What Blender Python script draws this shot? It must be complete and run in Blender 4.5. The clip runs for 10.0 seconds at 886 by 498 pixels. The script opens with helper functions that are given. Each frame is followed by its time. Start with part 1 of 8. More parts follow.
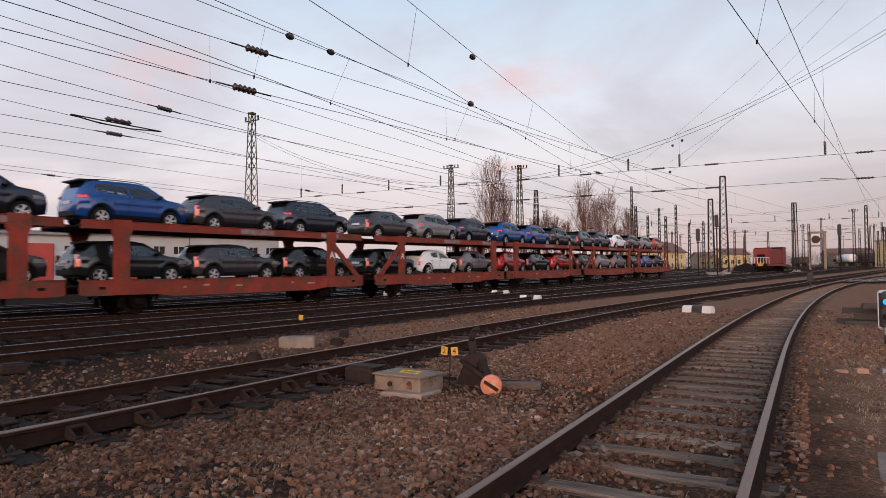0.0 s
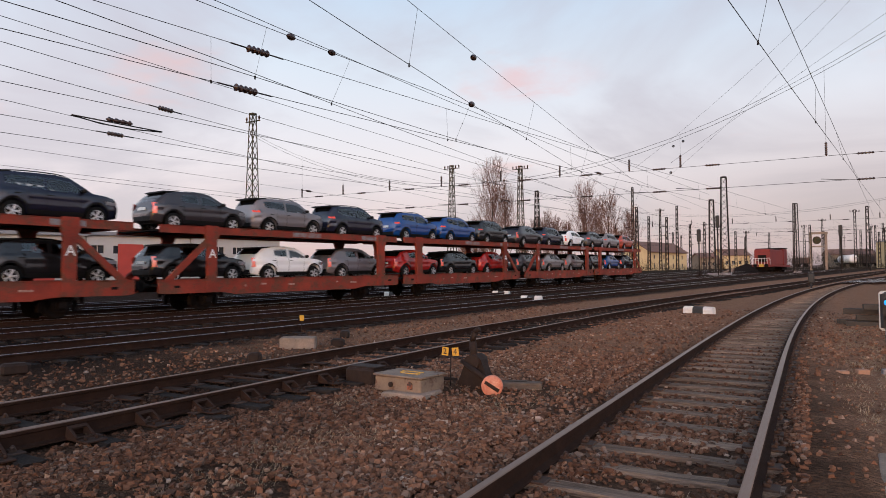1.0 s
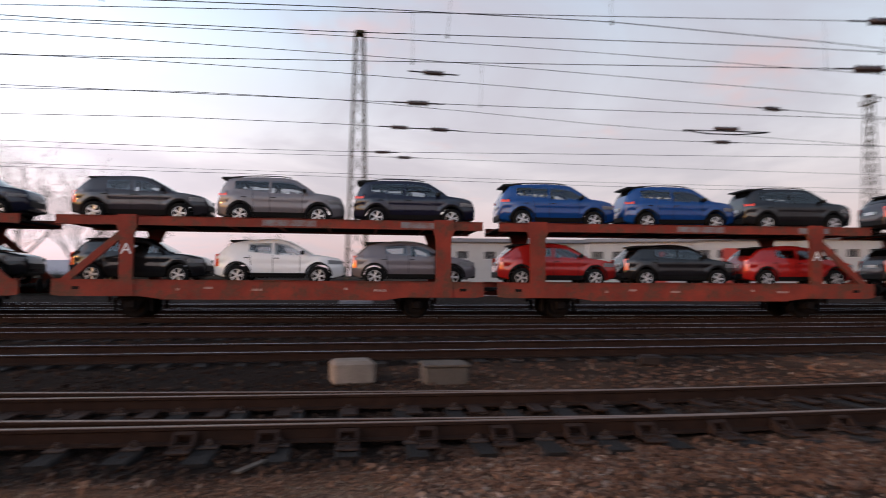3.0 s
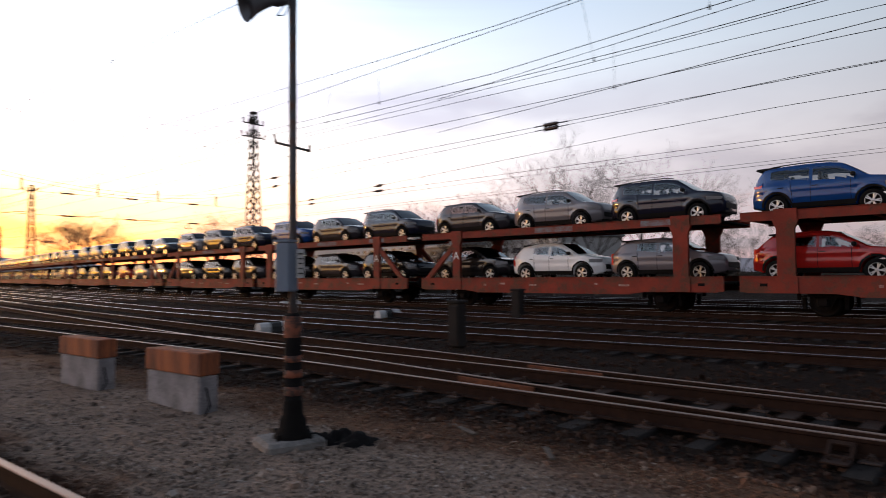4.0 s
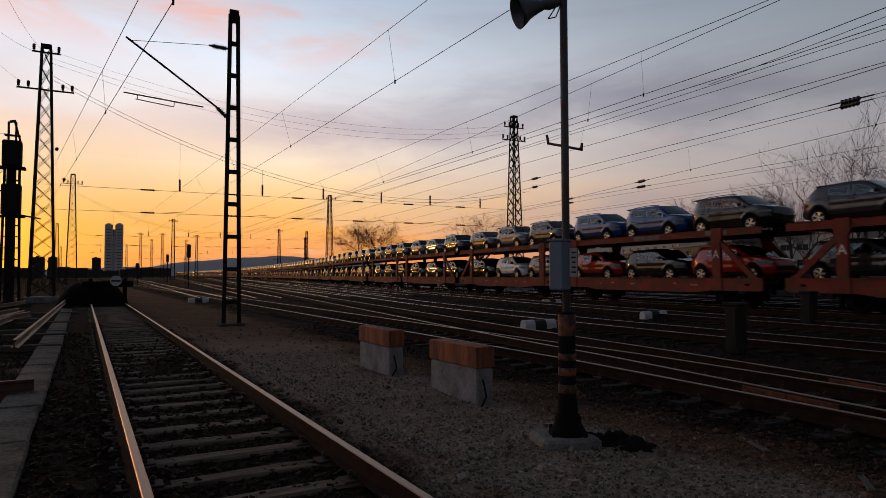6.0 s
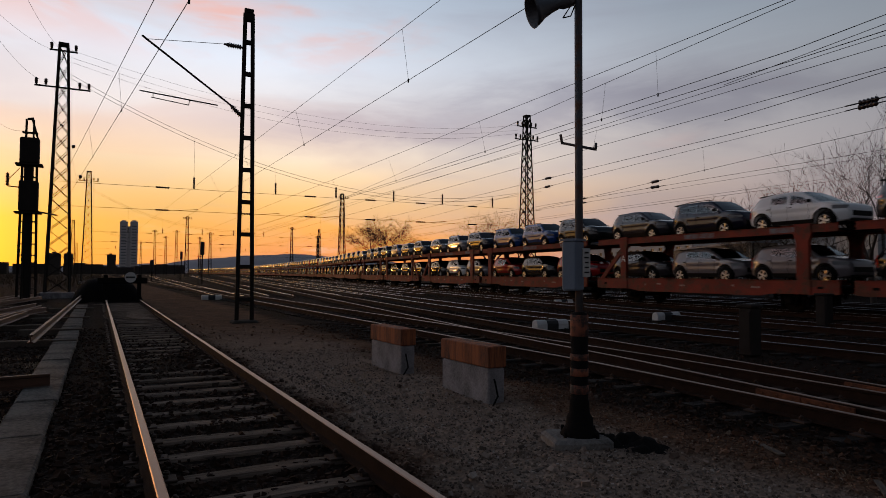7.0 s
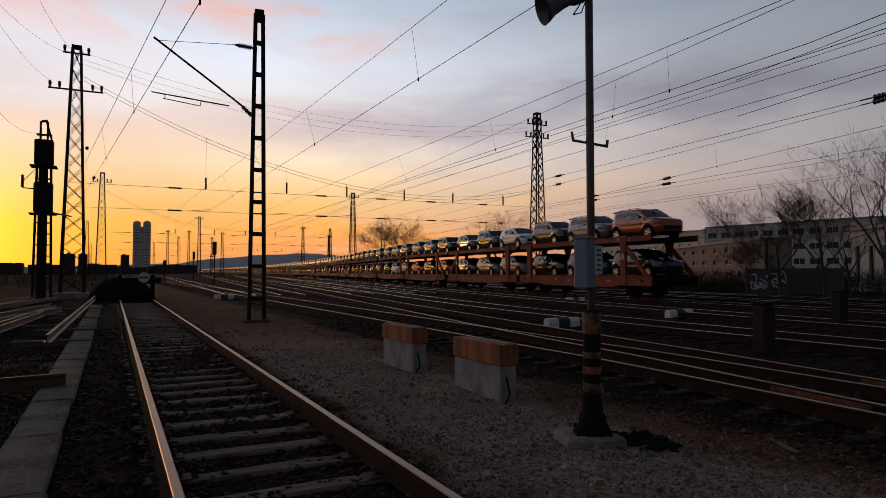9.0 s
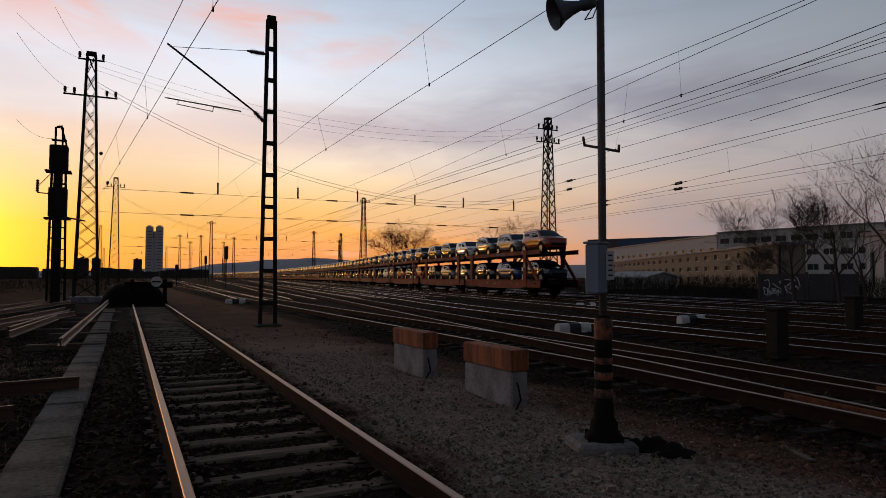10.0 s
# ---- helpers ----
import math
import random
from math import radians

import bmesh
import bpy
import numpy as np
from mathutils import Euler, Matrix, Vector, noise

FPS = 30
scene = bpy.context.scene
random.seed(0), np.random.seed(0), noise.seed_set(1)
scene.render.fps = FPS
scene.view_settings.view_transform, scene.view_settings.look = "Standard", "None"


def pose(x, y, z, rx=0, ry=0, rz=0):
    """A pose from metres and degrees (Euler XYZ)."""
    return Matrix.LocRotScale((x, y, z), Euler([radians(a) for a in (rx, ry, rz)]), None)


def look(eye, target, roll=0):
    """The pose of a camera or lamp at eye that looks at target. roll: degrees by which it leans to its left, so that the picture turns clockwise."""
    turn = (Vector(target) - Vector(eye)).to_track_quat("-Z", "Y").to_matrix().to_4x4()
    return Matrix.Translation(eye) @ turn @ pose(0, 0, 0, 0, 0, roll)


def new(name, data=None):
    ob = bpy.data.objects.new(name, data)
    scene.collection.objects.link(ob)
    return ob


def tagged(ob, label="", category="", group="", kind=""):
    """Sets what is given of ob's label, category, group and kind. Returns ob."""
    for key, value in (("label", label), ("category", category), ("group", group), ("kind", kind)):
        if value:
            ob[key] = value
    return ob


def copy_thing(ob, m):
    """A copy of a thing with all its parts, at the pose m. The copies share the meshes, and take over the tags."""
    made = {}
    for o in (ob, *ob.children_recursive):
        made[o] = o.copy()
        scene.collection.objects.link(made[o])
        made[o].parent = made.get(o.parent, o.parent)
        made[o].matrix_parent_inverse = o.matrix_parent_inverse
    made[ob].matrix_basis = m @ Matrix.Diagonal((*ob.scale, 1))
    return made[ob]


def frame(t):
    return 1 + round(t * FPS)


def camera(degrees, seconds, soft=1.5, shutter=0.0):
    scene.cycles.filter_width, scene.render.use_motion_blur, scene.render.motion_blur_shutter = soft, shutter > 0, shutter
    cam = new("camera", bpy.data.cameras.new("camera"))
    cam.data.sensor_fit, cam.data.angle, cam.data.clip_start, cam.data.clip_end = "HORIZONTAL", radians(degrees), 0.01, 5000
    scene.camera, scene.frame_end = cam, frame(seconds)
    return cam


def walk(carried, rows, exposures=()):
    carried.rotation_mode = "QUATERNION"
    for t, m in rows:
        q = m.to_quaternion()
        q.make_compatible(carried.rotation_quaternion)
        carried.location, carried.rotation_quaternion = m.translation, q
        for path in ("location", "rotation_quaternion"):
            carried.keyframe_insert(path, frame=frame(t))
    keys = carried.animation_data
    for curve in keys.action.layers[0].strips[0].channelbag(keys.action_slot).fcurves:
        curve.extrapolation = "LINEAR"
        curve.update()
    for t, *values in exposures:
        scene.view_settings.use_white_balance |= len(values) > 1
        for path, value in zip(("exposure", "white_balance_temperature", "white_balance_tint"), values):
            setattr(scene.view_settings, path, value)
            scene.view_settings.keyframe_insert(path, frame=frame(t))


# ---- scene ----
cam = camera(68.51, 10.0, soft=0.8, shutter=0.25)
PATH = [
    (0.0, pose(-0.009, 0.621, 1.38, 92.26, 0.24, 29.20)),
    (0.5, pose(-0.009, 0.621, 1.38, 92.51, 0.15, 29.15)),
    (1.0, pose(-0.010, 0.621, 1.38, 92.31, 0.21, 29.27)),
    (1.5, pose(-0.017, 0.616, 1.38, 92.35, 0.28, 30.71)),
    (2.0, pose(-0.051, 0.593, 1.38, 93.41, 1.11, 37.35)),
    (2.2, pose(-0.073, 0.575, 1.38, 93.95, 1.10, 42.00)),
    (3.5, pose(-0.176, 0.213, 1.38, 91.24, -0.27, 106.39)),
    (4.0, pose(-0.113, 0.093, 1.38, 92.22, 0.55, 128.64)),
    (4.5, pose(-0.054, 0.035, 1.38, 92.93, 0.94, 142.10)),
    (5.0, pose(-0.015, 0.008, 1.38, 93.28, 0.89, 149.80)),
    (6.5, pose(-0.006, 0.003, 1.38, 92.06, -0.04, 151.42)),
    (7.0, pose(-0.002, 0.001, 1.38, 92.19, -0.29, 152.08)),
    (7.5, pose(-0.004, 0.002, 1.38, 92.58, -0.35, 151.77)),
    (8.0, pose(0.000, -0.000, 1.38, 92.69, -0.28, 152.52)),
    (8.5, pose(0.003, -0.001, 1.38, 92.05, 0.05, 153.00)),
    (9.0, pose(0.003, -0.002, 1.38, 92.05, 0.03, 153.04)),
    (9.5, pose(0.004, -0.002, 1.38, 92.39, -0.20, 153.28)),
    (10.0, pose(0.008, -0.004, 1.38, 92.48, -0.10, 153.95)),
]
EXPOSURES = [(0.0, 0.05), (1.5, 0.05), (2.2, 0.0), (3.5, -0.26), (4.0, -0.68), (4.5, -1.45), (5.0, -2.02), (5.2, -2.12), (6.5, -2.25), (10.0, -2.25)]
walk(cam, PATH, EXPOSURES)

# ---- sky and sun ----
SUN_AZ, SUN_EL = 193.0, 4.0
SUN_DIR = Vector((-math.sin(radians(SUN_AZ)) * math.cos(radians(SUN_EL)), math.cos(radians(SUN_AZ)) * math.cos(radians(SUN_EL)), math.sin(radians(SUN_EL))))


class Nodes:
    """Short hand for node trees."""

    def __init__(self, tree):
        self.tree = tree
        tree.nodes.clear()

    def add(self, kind):
        return self.tree.nodes.new(kind)

    def put(self, socket, value):
        if isinstance(value, bpy.types.NodeSocket):
            self.tree.links.new(value, socket)
        elif isinstance(value, (tuple, list)) and len(value) == 3 and socket.type == "RGBA":
            socket.default_value = (*value, 1)
        else:
            socket.default_value = value

    def math(self, op, a, b=0.0, c=None, clamp=False):
        n = self.add("ShaderNodeMath")
        n.operation, n.use_clamp = op, clamp
        self.put(n.inputs[0], a), self.put(n.inputs[1], b)
        if c is not None:
            self.put(n.inputs[2], c)
        return n.outputs[0]

    def vec(self, op, a, b):
        n = self.add("ShaderNodeVectorMath")
        n.operation = op
        self.put(n.inputs[0], a), self.put(n.inputs[1], b)
        return n.outputs["Value"] if op == "DOT_PRODUCT" else n.outputs[0]

    def mix(self, f, a, b, blend="MIX"):
        n = self.add("ShaderNodeMix")
        n.data_type, n.blend_type = "RGBA", blend
        self.put(n.inputs[0], f), self.put(n.inputs[6], a), self.put(n.inputs[7], b)
        return n.outputs[2]

    def ramp(self, f, stops, smooth=False):
        n = self.add("ShaderNodeValToRGB")
        n.color_ramp.interpolation = "EASE" if smooth else "LINEAR"
        while len(n.color_ramp.elements) < len(stops):
            n.color_ramp.elements.new(0.5)
        for e, (p, c) in zip(n.color_ramp.elements, stops):
            e.position, e.color = p, (*c, 1) if isinstance(c, tuple) else (c, c, c, 1)
        self.put(n.inputs[0], f)
        return n.outputs[0]

    def noise(self, vector, scale, detail=4.0, rough=0.55, distortion=0.0):
        n = self.add("ShaderNodeTexNoise")
        if vector is not None:
            self.put(n.inputs["Vector"], vector)
        n.inputs["Scale"].default_value, n.inputs["Detail"].default_value = scale, detail
        n.inputs["Roughness"].default_value, n.inputs["Distortion"].default_value = rough, distortion
        return n.outputs["Fac"]


world = bpy.data.worlds.new("sunset_sky")
scene.world = world
world.use_nodes = True
W = Nodes(world.node_tree)
way = W.add("ShaderNodeTexCoord").outputs["Generated"]
xyz = W.add("ShaderNodeSeparateXYZ")
W.put(xyz.inputs[0], way)
up = xyz.outputs[2]
sunward = W.vec("DOT_PRODUCT", way, tuple(SUN_DIR))
west = W.math("MULTIPLY_ADD", sunward, 0.5, 0.5, clamp=True)
height = W.math("MAXIMUM", up, 0.0)
east_sky = W.ramp(height, [(0.0, (0.58, 0.41, 0.44)), (0.065, (0.72, 0.56, 0.60)), (0.175, (0.84, 0.78, 0.83)), (0.31, (0.72, 0.79, 0.90)), (0.44, (0.52, 0.66, 0.85)), (0.65, (0.24, 0.33, 0.48)), (1.0, (0.13, 0.19, 0.31))])
west_sky = W.ramp(height, [(0.0, (0.80, 0.15, 0.010)), (0.045, (1.0, 0.34, 0.02)), (0.10, (1.0, 0.54, 0.16)), (0.17, (1.0, 0.81, 0.65)), (0.30, (0.84, 0.89, 1.0)), (0.44, (0.53, 0.66, 0.84)), (0.65, (0.22, 0.29, 0.42)), (1.0, (0.12, 0.17, 0.28))])
sky = W.mix(W.ramp(west, [(0.58, 0.0), (0.985, 1.0)], True), east_sky, west_sky)
gain = W.math("MULTIPLY", W.ramp(west, [(0.05, 0.2), (0.40, 0.235), (0.52, 0.315), (0.64, 0.40), (0.74, 0.50), (0.85, 0.75), (0.94, 0.98), (1.0, 1.0)]), W.math("MULTIPLY_ADD", W.ramp(west, [(0.5, 0.0), (0.72, 1.0)]), W.math("MULTIPLY_ADD", height, -4.6, 1.45), 4.9))
# thin banks of evening cloud, drawn out towards the horizon
flat = W.math("ADD", up, 0.16)
cx, cy = W.math("DIVIDE", xyz.outputs[0], flat), W.math("DIVIDE", xyz.outputs[1], flat)
comb = W.add("ShaderNodeCombineXYZ")
W.put(comb.inputs[0], cx), W.put(comb.inputs[1], cy)
c1 = W.noise(comb.outputs[0], 0.75, 6, 0.55, 0.7)
cloud = W.math("MULTIPLY", W.ramp(c1, [(0.42, 0.0), (0.66, 1.0)], True), W.ramp(west, [(0.62, 1.0), (0.80, 0.35), (0.95, 0.30)]))
grey = W.mix(W.ramp(west, [(0.72, 0.0), (0.99, 1.0)]), (0.56, 0.51, 0.58), (0.50, 0.47, 0.55))
fade = W.ramp(up, [(0.40, 1.0), (0.70, 0.15)])
sky = W.mix(W.math("MULTIPLY", W.math("MULTIPLY", cloud, 0.78), fade), sky, grey)
c2 = W.ramp(W.noise(comb.outputs[0], 1.3, 5, 0.6), [(0.58, 0.0), (0.74, 1.0)], True)
sky = W.mix(W.math("MULTIPLY", W.math("MULTIPLY", c2, 0.55), fade), sky, W.mix(W.ramp(west, [(0.55, 0.0), (0.8, 1.0)]), (0.86, 0.50, 0.47), (0.90, 0.74, 0.74)))
# a dull bank low in the south east
bank = W.math("MULTIPLY", W.ramp(W.math("ADD", xyz.outputs[0], 0.5), [(0.12, 0.0), (0.55, 1.0)]), W.ramp(up, [(0.0, 1.0), (0.09, 0.9), (0.24, 0.0)]))
sky = W.mix(W.math("MULTIPLY", bank, 0.8), sky, (0.47, 0.385, 0.43))
# long streaks of cloud low in the west, mauve away from the sun and pink above it
thin = W.vec("MULTIPLY", way, (1.5, 1.1, 8.5))
streak = W.ramp(W.noise(thin, 1.15, 6, 0.55, 0.5), [(0.47, 0.0), (0.66, 1.0)], True)
lane = W.math("MULTIPLY", W.ramp(up, [(0.05, 0.0), (0.13, 1.0), (0.30, 1.0), (0.55, 0.0)]), W.ramp(west, [(0.60, 0.0), (0.80, 1.0)], True))
sky = W.mix(W.math("MULTIPLY", W.math("MULTIPLY", streak, lane), 0.42), sky, W.mix(W.ramp(west, [(0.86, 0.0), (0.99, 1.0)]), (0.43, 0.40, 0.50), (0.84, 0.52, 0.40)))
blush = W.ramp(W.noise(W.vec("MULTIPLY", way, (2.2, 2.2, 6.0)), 1.6, 5, 0.6, 0.4), [(0.50, 0.0), (0.64, 1.0)], True)
lane = W.math("MULTIPLY", W.ramp(up, [(0.28, 0.0), (0.36, 1.0), (0.45, 1.0), (0.60, 0.0)]), W.ramp(west, [(0.84, 0.0), (0.93, 1.0)], True))
sky = W.mix(W.math("MULTIPLY", W.math("MULTIPLY", blush, lane), 0.7), sky, (1.0, 0.50, 0.40))
# single clouds: a mauve band over the train, a pink one high in the west, a bank low in the south west, a pink puff in the east
turned = W.math("ARCTAN2", W.math("MULTIPLY", xyz.outputs[0], -1.0), W.math("MULTIPLY", xyz.outputs[1], -1.0))
raised = W.math("ARCSINE", up)
ragged = W.noise(W.vec("MULTIPLY", way, (2.0, 2.0, 7.0)), 2.6, 6, 0.6, 0.6)
frayed = W.noise(W.vec("MULTIPLY", way, (3.0, 3.0, 5.0)), 1.7, 5, 0.55)


def bank_of_cloud(sky, from_west, elevation, wide_deg, high_deg, tilt, tint, share):
    """A soft, ragged cloud, its middle so many degrees off the west and above the horizon."""
    a = W.math("DIVIDE", W.math("SUBTRACT", W.math("MULTIPLY_ADD", frayed, 0.25, turned), radians(from_west) + 0.125), radians(wide_deg))
    rise = W.math("MULTIPLY_ADD", W.math("SUBTRACT", turned, radians(from_west)), -tilt, W.math("MULTIPLY_ADD", ragged, 0.11, raised))
    b = W.math("DIVIDE", W.math("SUBTRACT", rise, radians(elevation) + 0.055), radians(high_deg))
    d = W.math("ADD", W.math("MULTIPLY", a, a), W.math("MULTIPLY", b, b))
    return W.mix(W.math("MULTIPLY", W.math("EXPONENT", W.math("MULTIPLY", d, -1.0)), share), sky, tint)


sky = bank_of_cloud(sky, 46, 14.2, 25, 1.9, 0.02, (0.40, 0.39, 0.50), 0.66)
sky = bank_of_cloud(sky, 22, 12.6, 13, 1.1, 0.03, (0.52, 0.42, 0.47), 0.6)
sky = bank_of_cloud(sky, 50, 5.0, 22, 1.3, 0.0, (0.58, 0.48, 0.53), 0.5)
sky = bank_of_cloud(sky, 8, 21.2, 6.0, 1.2, 0.03, (1.0, 0.50, 0.40), 0.75)
sky = bank_of_cloud(sky, -12, 15.0, 16, 3.2, 0.0, (0.62, 0.50, 0.54), 0.45)
sky = bank_of_cloud(sky, 158, 17.0, 2.8, 1.1, 0.0, (0.86, 0.50, 0.50), 0.6)
wide = W.add("ShaderNodeVectorMath")
wide.operation = "SCALE"
W.put(wide.inputs[0], sky), W.put(wide.inputs["Scale"], gain)
sky = wide.outputs[0]
# the glow round the low sun
halo = W.math("POWER", W.math("MAXIMUM", sunward, 0.0), 30.0)
core = W.math("POWER", W.math("MAXIMUM", sunward, 0.0), 160.0)
low = W.ramp(W.math("ABSOLUTE", up), [(0.0, 1.0), (0.22, 0.0)])
# dusty air near the horizon takes the blue out of the light round the sun
dust = W.math("MULTIPLY", W.math("POWER", W.math("MAXIMUM", sunward, 0.0), 6.0), W.ramp(up, [(0.0, 1.0), (0.07, 0.92), (0.13, 0.42), (0.22, 0.0)]))
sky = W.mix(1.0, sky, W.mix(dust, (1.0, 1.0, 1.0), W.ramp(up, [(0.0, (1.0, 0.62, 0.0)), (0.06, (1.0, 0.80, 0.0)), (0.15, (1.0, 0.92, 0.05))])), "MULTIPLY")
gl = W.mix(1.0, (2.4, 0.75, 0.0), W.math("MULTIPLY", halo, low), "MULTIPLY")
sky = W.mix(1.0, sky, gl, "ADD")
sky = W.mix(1.0, sky, W.mix(1.0, (9.0, 3.5, 0.1), W.math("MULTIPLY", core, low), "MULTIPLY"), "ADD")
nishita = W.add("ShaderNodeTexSky")
nishita.sky_type, nishita.sun_disc, nishita.sun_elevation, nishita.sun_rotation = "NISHITA", False, radians(SUN_EL), radians(-SUN_AZ)
air = W.mix(1.0, nishita.outputs[0], (0.03, 0.03, 0.03), "MULTIPLY")
sky = W.mix(1.0, sky, air, "ADD")
bg = W.add("ShaderNodeBackground")
W.put(bg.inputs[0], sky)
bg.inputs[1].default_value = 0.95
W.put(W.add("ShaderNodeOutputWorld").inputs[0], bg.outputs[0])

sun_data = bpy.data.lights.new("sun", "SUN")
sun_data.energy, sun_data.angle, sun_data.color = 0.8, radians(3.0), (1.0, 0.42, 0.13)
sun = new("sun", sun_data)
sun.matrix_world = look((0, 0, 60), Vector((0, 0, 60)) - SUN_DIR)

# ---- materials ----
def material(name, base, dark=None, rough=0.7, metal=0.0, scale=6.0, fine=60.0, bump=0.15, amount=0.5, rust=None, rust_amount=0.45, coat=0.0, streak=None, per_object=0.0, spec=0.5):
    """A worn surface: two colours mixed by coarse and fine grain, with optional rust patches and fine relief."""
    m = bpy.data.materials.new(name)
    m.use_nodes = True
    N = Nodes(m.node_tree)
    co = N.add("ShaderNodeTexCoord").outputs["Object"]
    if streak:
        mp = N.add("ShaderNodeMapping")
        N.put(mp.inputs[0], co)
        mp.inputs["Scale"].default_value = streak
        co = mp.outputs[0]
    if per_object:
        info = N.add("ShaderNodeObjectInfo")
        co = N.vec("ADD", co, N.vec("MULTIPLY", info.outputs["Location"], (0.37, 0.73, 0.51)))
    dark = dark or tuple(c * 0.6 for c in base)
    a = N.noise(co, scale, 5, 0.6)
    b = N.noise(co, fine, 4, 0.65)
    f = N.math("MULTIPLY_ADD", N.math("SUBTRACT", a, 0.5), 2.2 * amount, N.math("MULTIPLY_ADD", N.math("SUBTRACT", b, 0.5), 1.6 * amount, 0.5), clamp=True)
    col = N.mix(f, dark, base)
    r = N.math("MULTIPLY_ADD", N.math("SUBTRACT", b, 0.5), 0.35, rough, clamp=True)
    mt = metal
    if rust:
        k = N.ramp(N.noise(co, scale * 1.7, 6, 0.7), [(rust_amount, 1.0), (rust_amount + 0.12, 0.0)])
        col = N.mix(k, col, N.mix(b, tuple(c * 0.5 for c in rust), rust))
        r = N.math("MAXIMUM", r, N.math("MULTIPLY", k, 0.85))
        mt = N.math("MULTIPLY", N.math("SUBTRACT", 1.0, k), metal)
    if per_object:
        hue = N.add("ShaderNodeHueSaturation")
        N.put(hue.inputs["Value"], N.math("MULTIPLY_ADD", info.outputs["Random"], per_object, 1.0 - per_object / 2))
        N.put(hue.inputs["Color"], col)
        col = hue.outputs[0]
    p = N.add("ShaderNodeBsdfPrincipled")
    N.put(p.inputs["Base Color"], col), N.put(p.inputs["Roughness"], r), N.put(p.inputs["Metallic"], mt)
    p.inputs["Coat Weight"].default_value = coat
    p.inputs["Coat Roughness"].default_value = 0.05
    p.inputs["Specular IOR Level"].default_value = spec
    if bump:
        bp = N.add("ShaderNodeBump")
        bp.inputs["Strength"].default_value, bp.inputs["Distance"].default_value = bump, 0.02
        N.put(bp.inputs["Height"], N.math("ADD", b, a))
        N.put(p.inputs["Normal"], bp.outputs[0])
    N.put(N.add("ShaderNodeOutputMaterial").inputs[0], p.outputs[0])
    return m


def car_paint(name, base, metal=0.15):
    return material(name, base, tuple(c * 0.86 for c in base), rough=0.5, metal=metal, scale=1.5, fine=20, bump=0.0, amount=0.3, coat=1.0, spec=0.06)


def glow(name, color, strength):
    m = bpy.data.materials.new(name)
    m.use_nodes = True
    N = Nodes(m.node_tree)
    e = N.add("ShaderNodeEmission")
    e.inputs[0].default_value, e.inputs[1].default_value = (*color, 1), strength
    N.put(N.add("ShaderNodeOutputMaterial").inputs[0], e.outputs[0])
    return m


def zones(N, co):
    """Where the yard floor is darkened, oil-black along the busy lines and plainly darker elsewhere, and where it is
    pale fine gravel.
    """
    sep = N.add("ShaderNodeSeparateXYZ")
    N.put(sep.inputs[0], co)
    wob = N.math("MULTIPLY_ADD", N.noise(co, 0.9, 4, 0.6), 1.6, -0.8)
    x, y = N.math("ADD", sep.outputs[0], wob), N.math("ADD", sep.outputs[1], N.math("MULTIPLY", wob, 2.0))

    def step(v, a, b):
        n = N.add("ShaderNodeMapRange")
        n.interpolation_type = "SMOOTHSTEP"
        N.put(n.inputs["Value"], v)
        n.inputs["From Min"].default_value, n.inputs["From Max"].default_value = a, b
        return n.outputs[0]
    # a darker strip on the viewer's side of the turnout
    dark_strip = N.math("MULTIPLY", N.math("MULTIPLY", N.math("SUBTRACT", 1.0, step(x, -5.0, -3.2)), N.math("SUBTRACT", 1.0, step(y, 6.5, 10.5))), N.math("MULTIPLY", step(y, 1.0, 4.0), 0.45))
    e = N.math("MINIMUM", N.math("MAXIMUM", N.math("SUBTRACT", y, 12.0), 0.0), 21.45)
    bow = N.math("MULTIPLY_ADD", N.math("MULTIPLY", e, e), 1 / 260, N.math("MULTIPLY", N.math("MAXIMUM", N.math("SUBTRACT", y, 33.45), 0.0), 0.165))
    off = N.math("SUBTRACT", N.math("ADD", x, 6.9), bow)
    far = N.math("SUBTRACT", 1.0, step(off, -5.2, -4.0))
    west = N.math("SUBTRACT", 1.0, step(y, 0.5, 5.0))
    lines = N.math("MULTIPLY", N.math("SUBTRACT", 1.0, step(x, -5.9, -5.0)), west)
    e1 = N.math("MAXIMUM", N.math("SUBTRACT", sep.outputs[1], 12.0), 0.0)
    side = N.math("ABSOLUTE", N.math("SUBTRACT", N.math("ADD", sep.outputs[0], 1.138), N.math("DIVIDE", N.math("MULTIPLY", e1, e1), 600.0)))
    # the siding's bed is darker, most of all towards the west
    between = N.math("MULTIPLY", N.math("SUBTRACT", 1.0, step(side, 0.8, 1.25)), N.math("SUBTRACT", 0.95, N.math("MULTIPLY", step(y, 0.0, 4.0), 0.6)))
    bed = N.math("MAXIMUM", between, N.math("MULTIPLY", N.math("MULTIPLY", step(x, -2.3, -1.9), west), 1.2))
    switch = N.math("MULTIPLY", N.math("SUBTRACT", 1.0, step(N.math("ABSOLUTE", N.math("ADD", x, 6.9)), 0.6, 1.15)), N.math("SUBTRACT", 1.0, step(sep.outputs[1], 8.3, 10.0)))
    oily_dark = N.math("MAXIMUM", N.math("MAXIMUM", far, N.math("MAXIMUM", switch, dark_strip)), N.math("MAXIMUM", lines, N.math("MULTIPLY", bed, 0.8)))
    pale = N.math("MULTIPLY", N.math("MULTIPLY", step(x, -5.0, -4.2), N.math("SUBTRACT", 1.0, step(x, -2.5, -2.0))), N.math("MULTIPLY", N.math("SUBTRACT", 1.0, step(y, 0.0, 3.0)), step(y, -22.0, -8.0)))
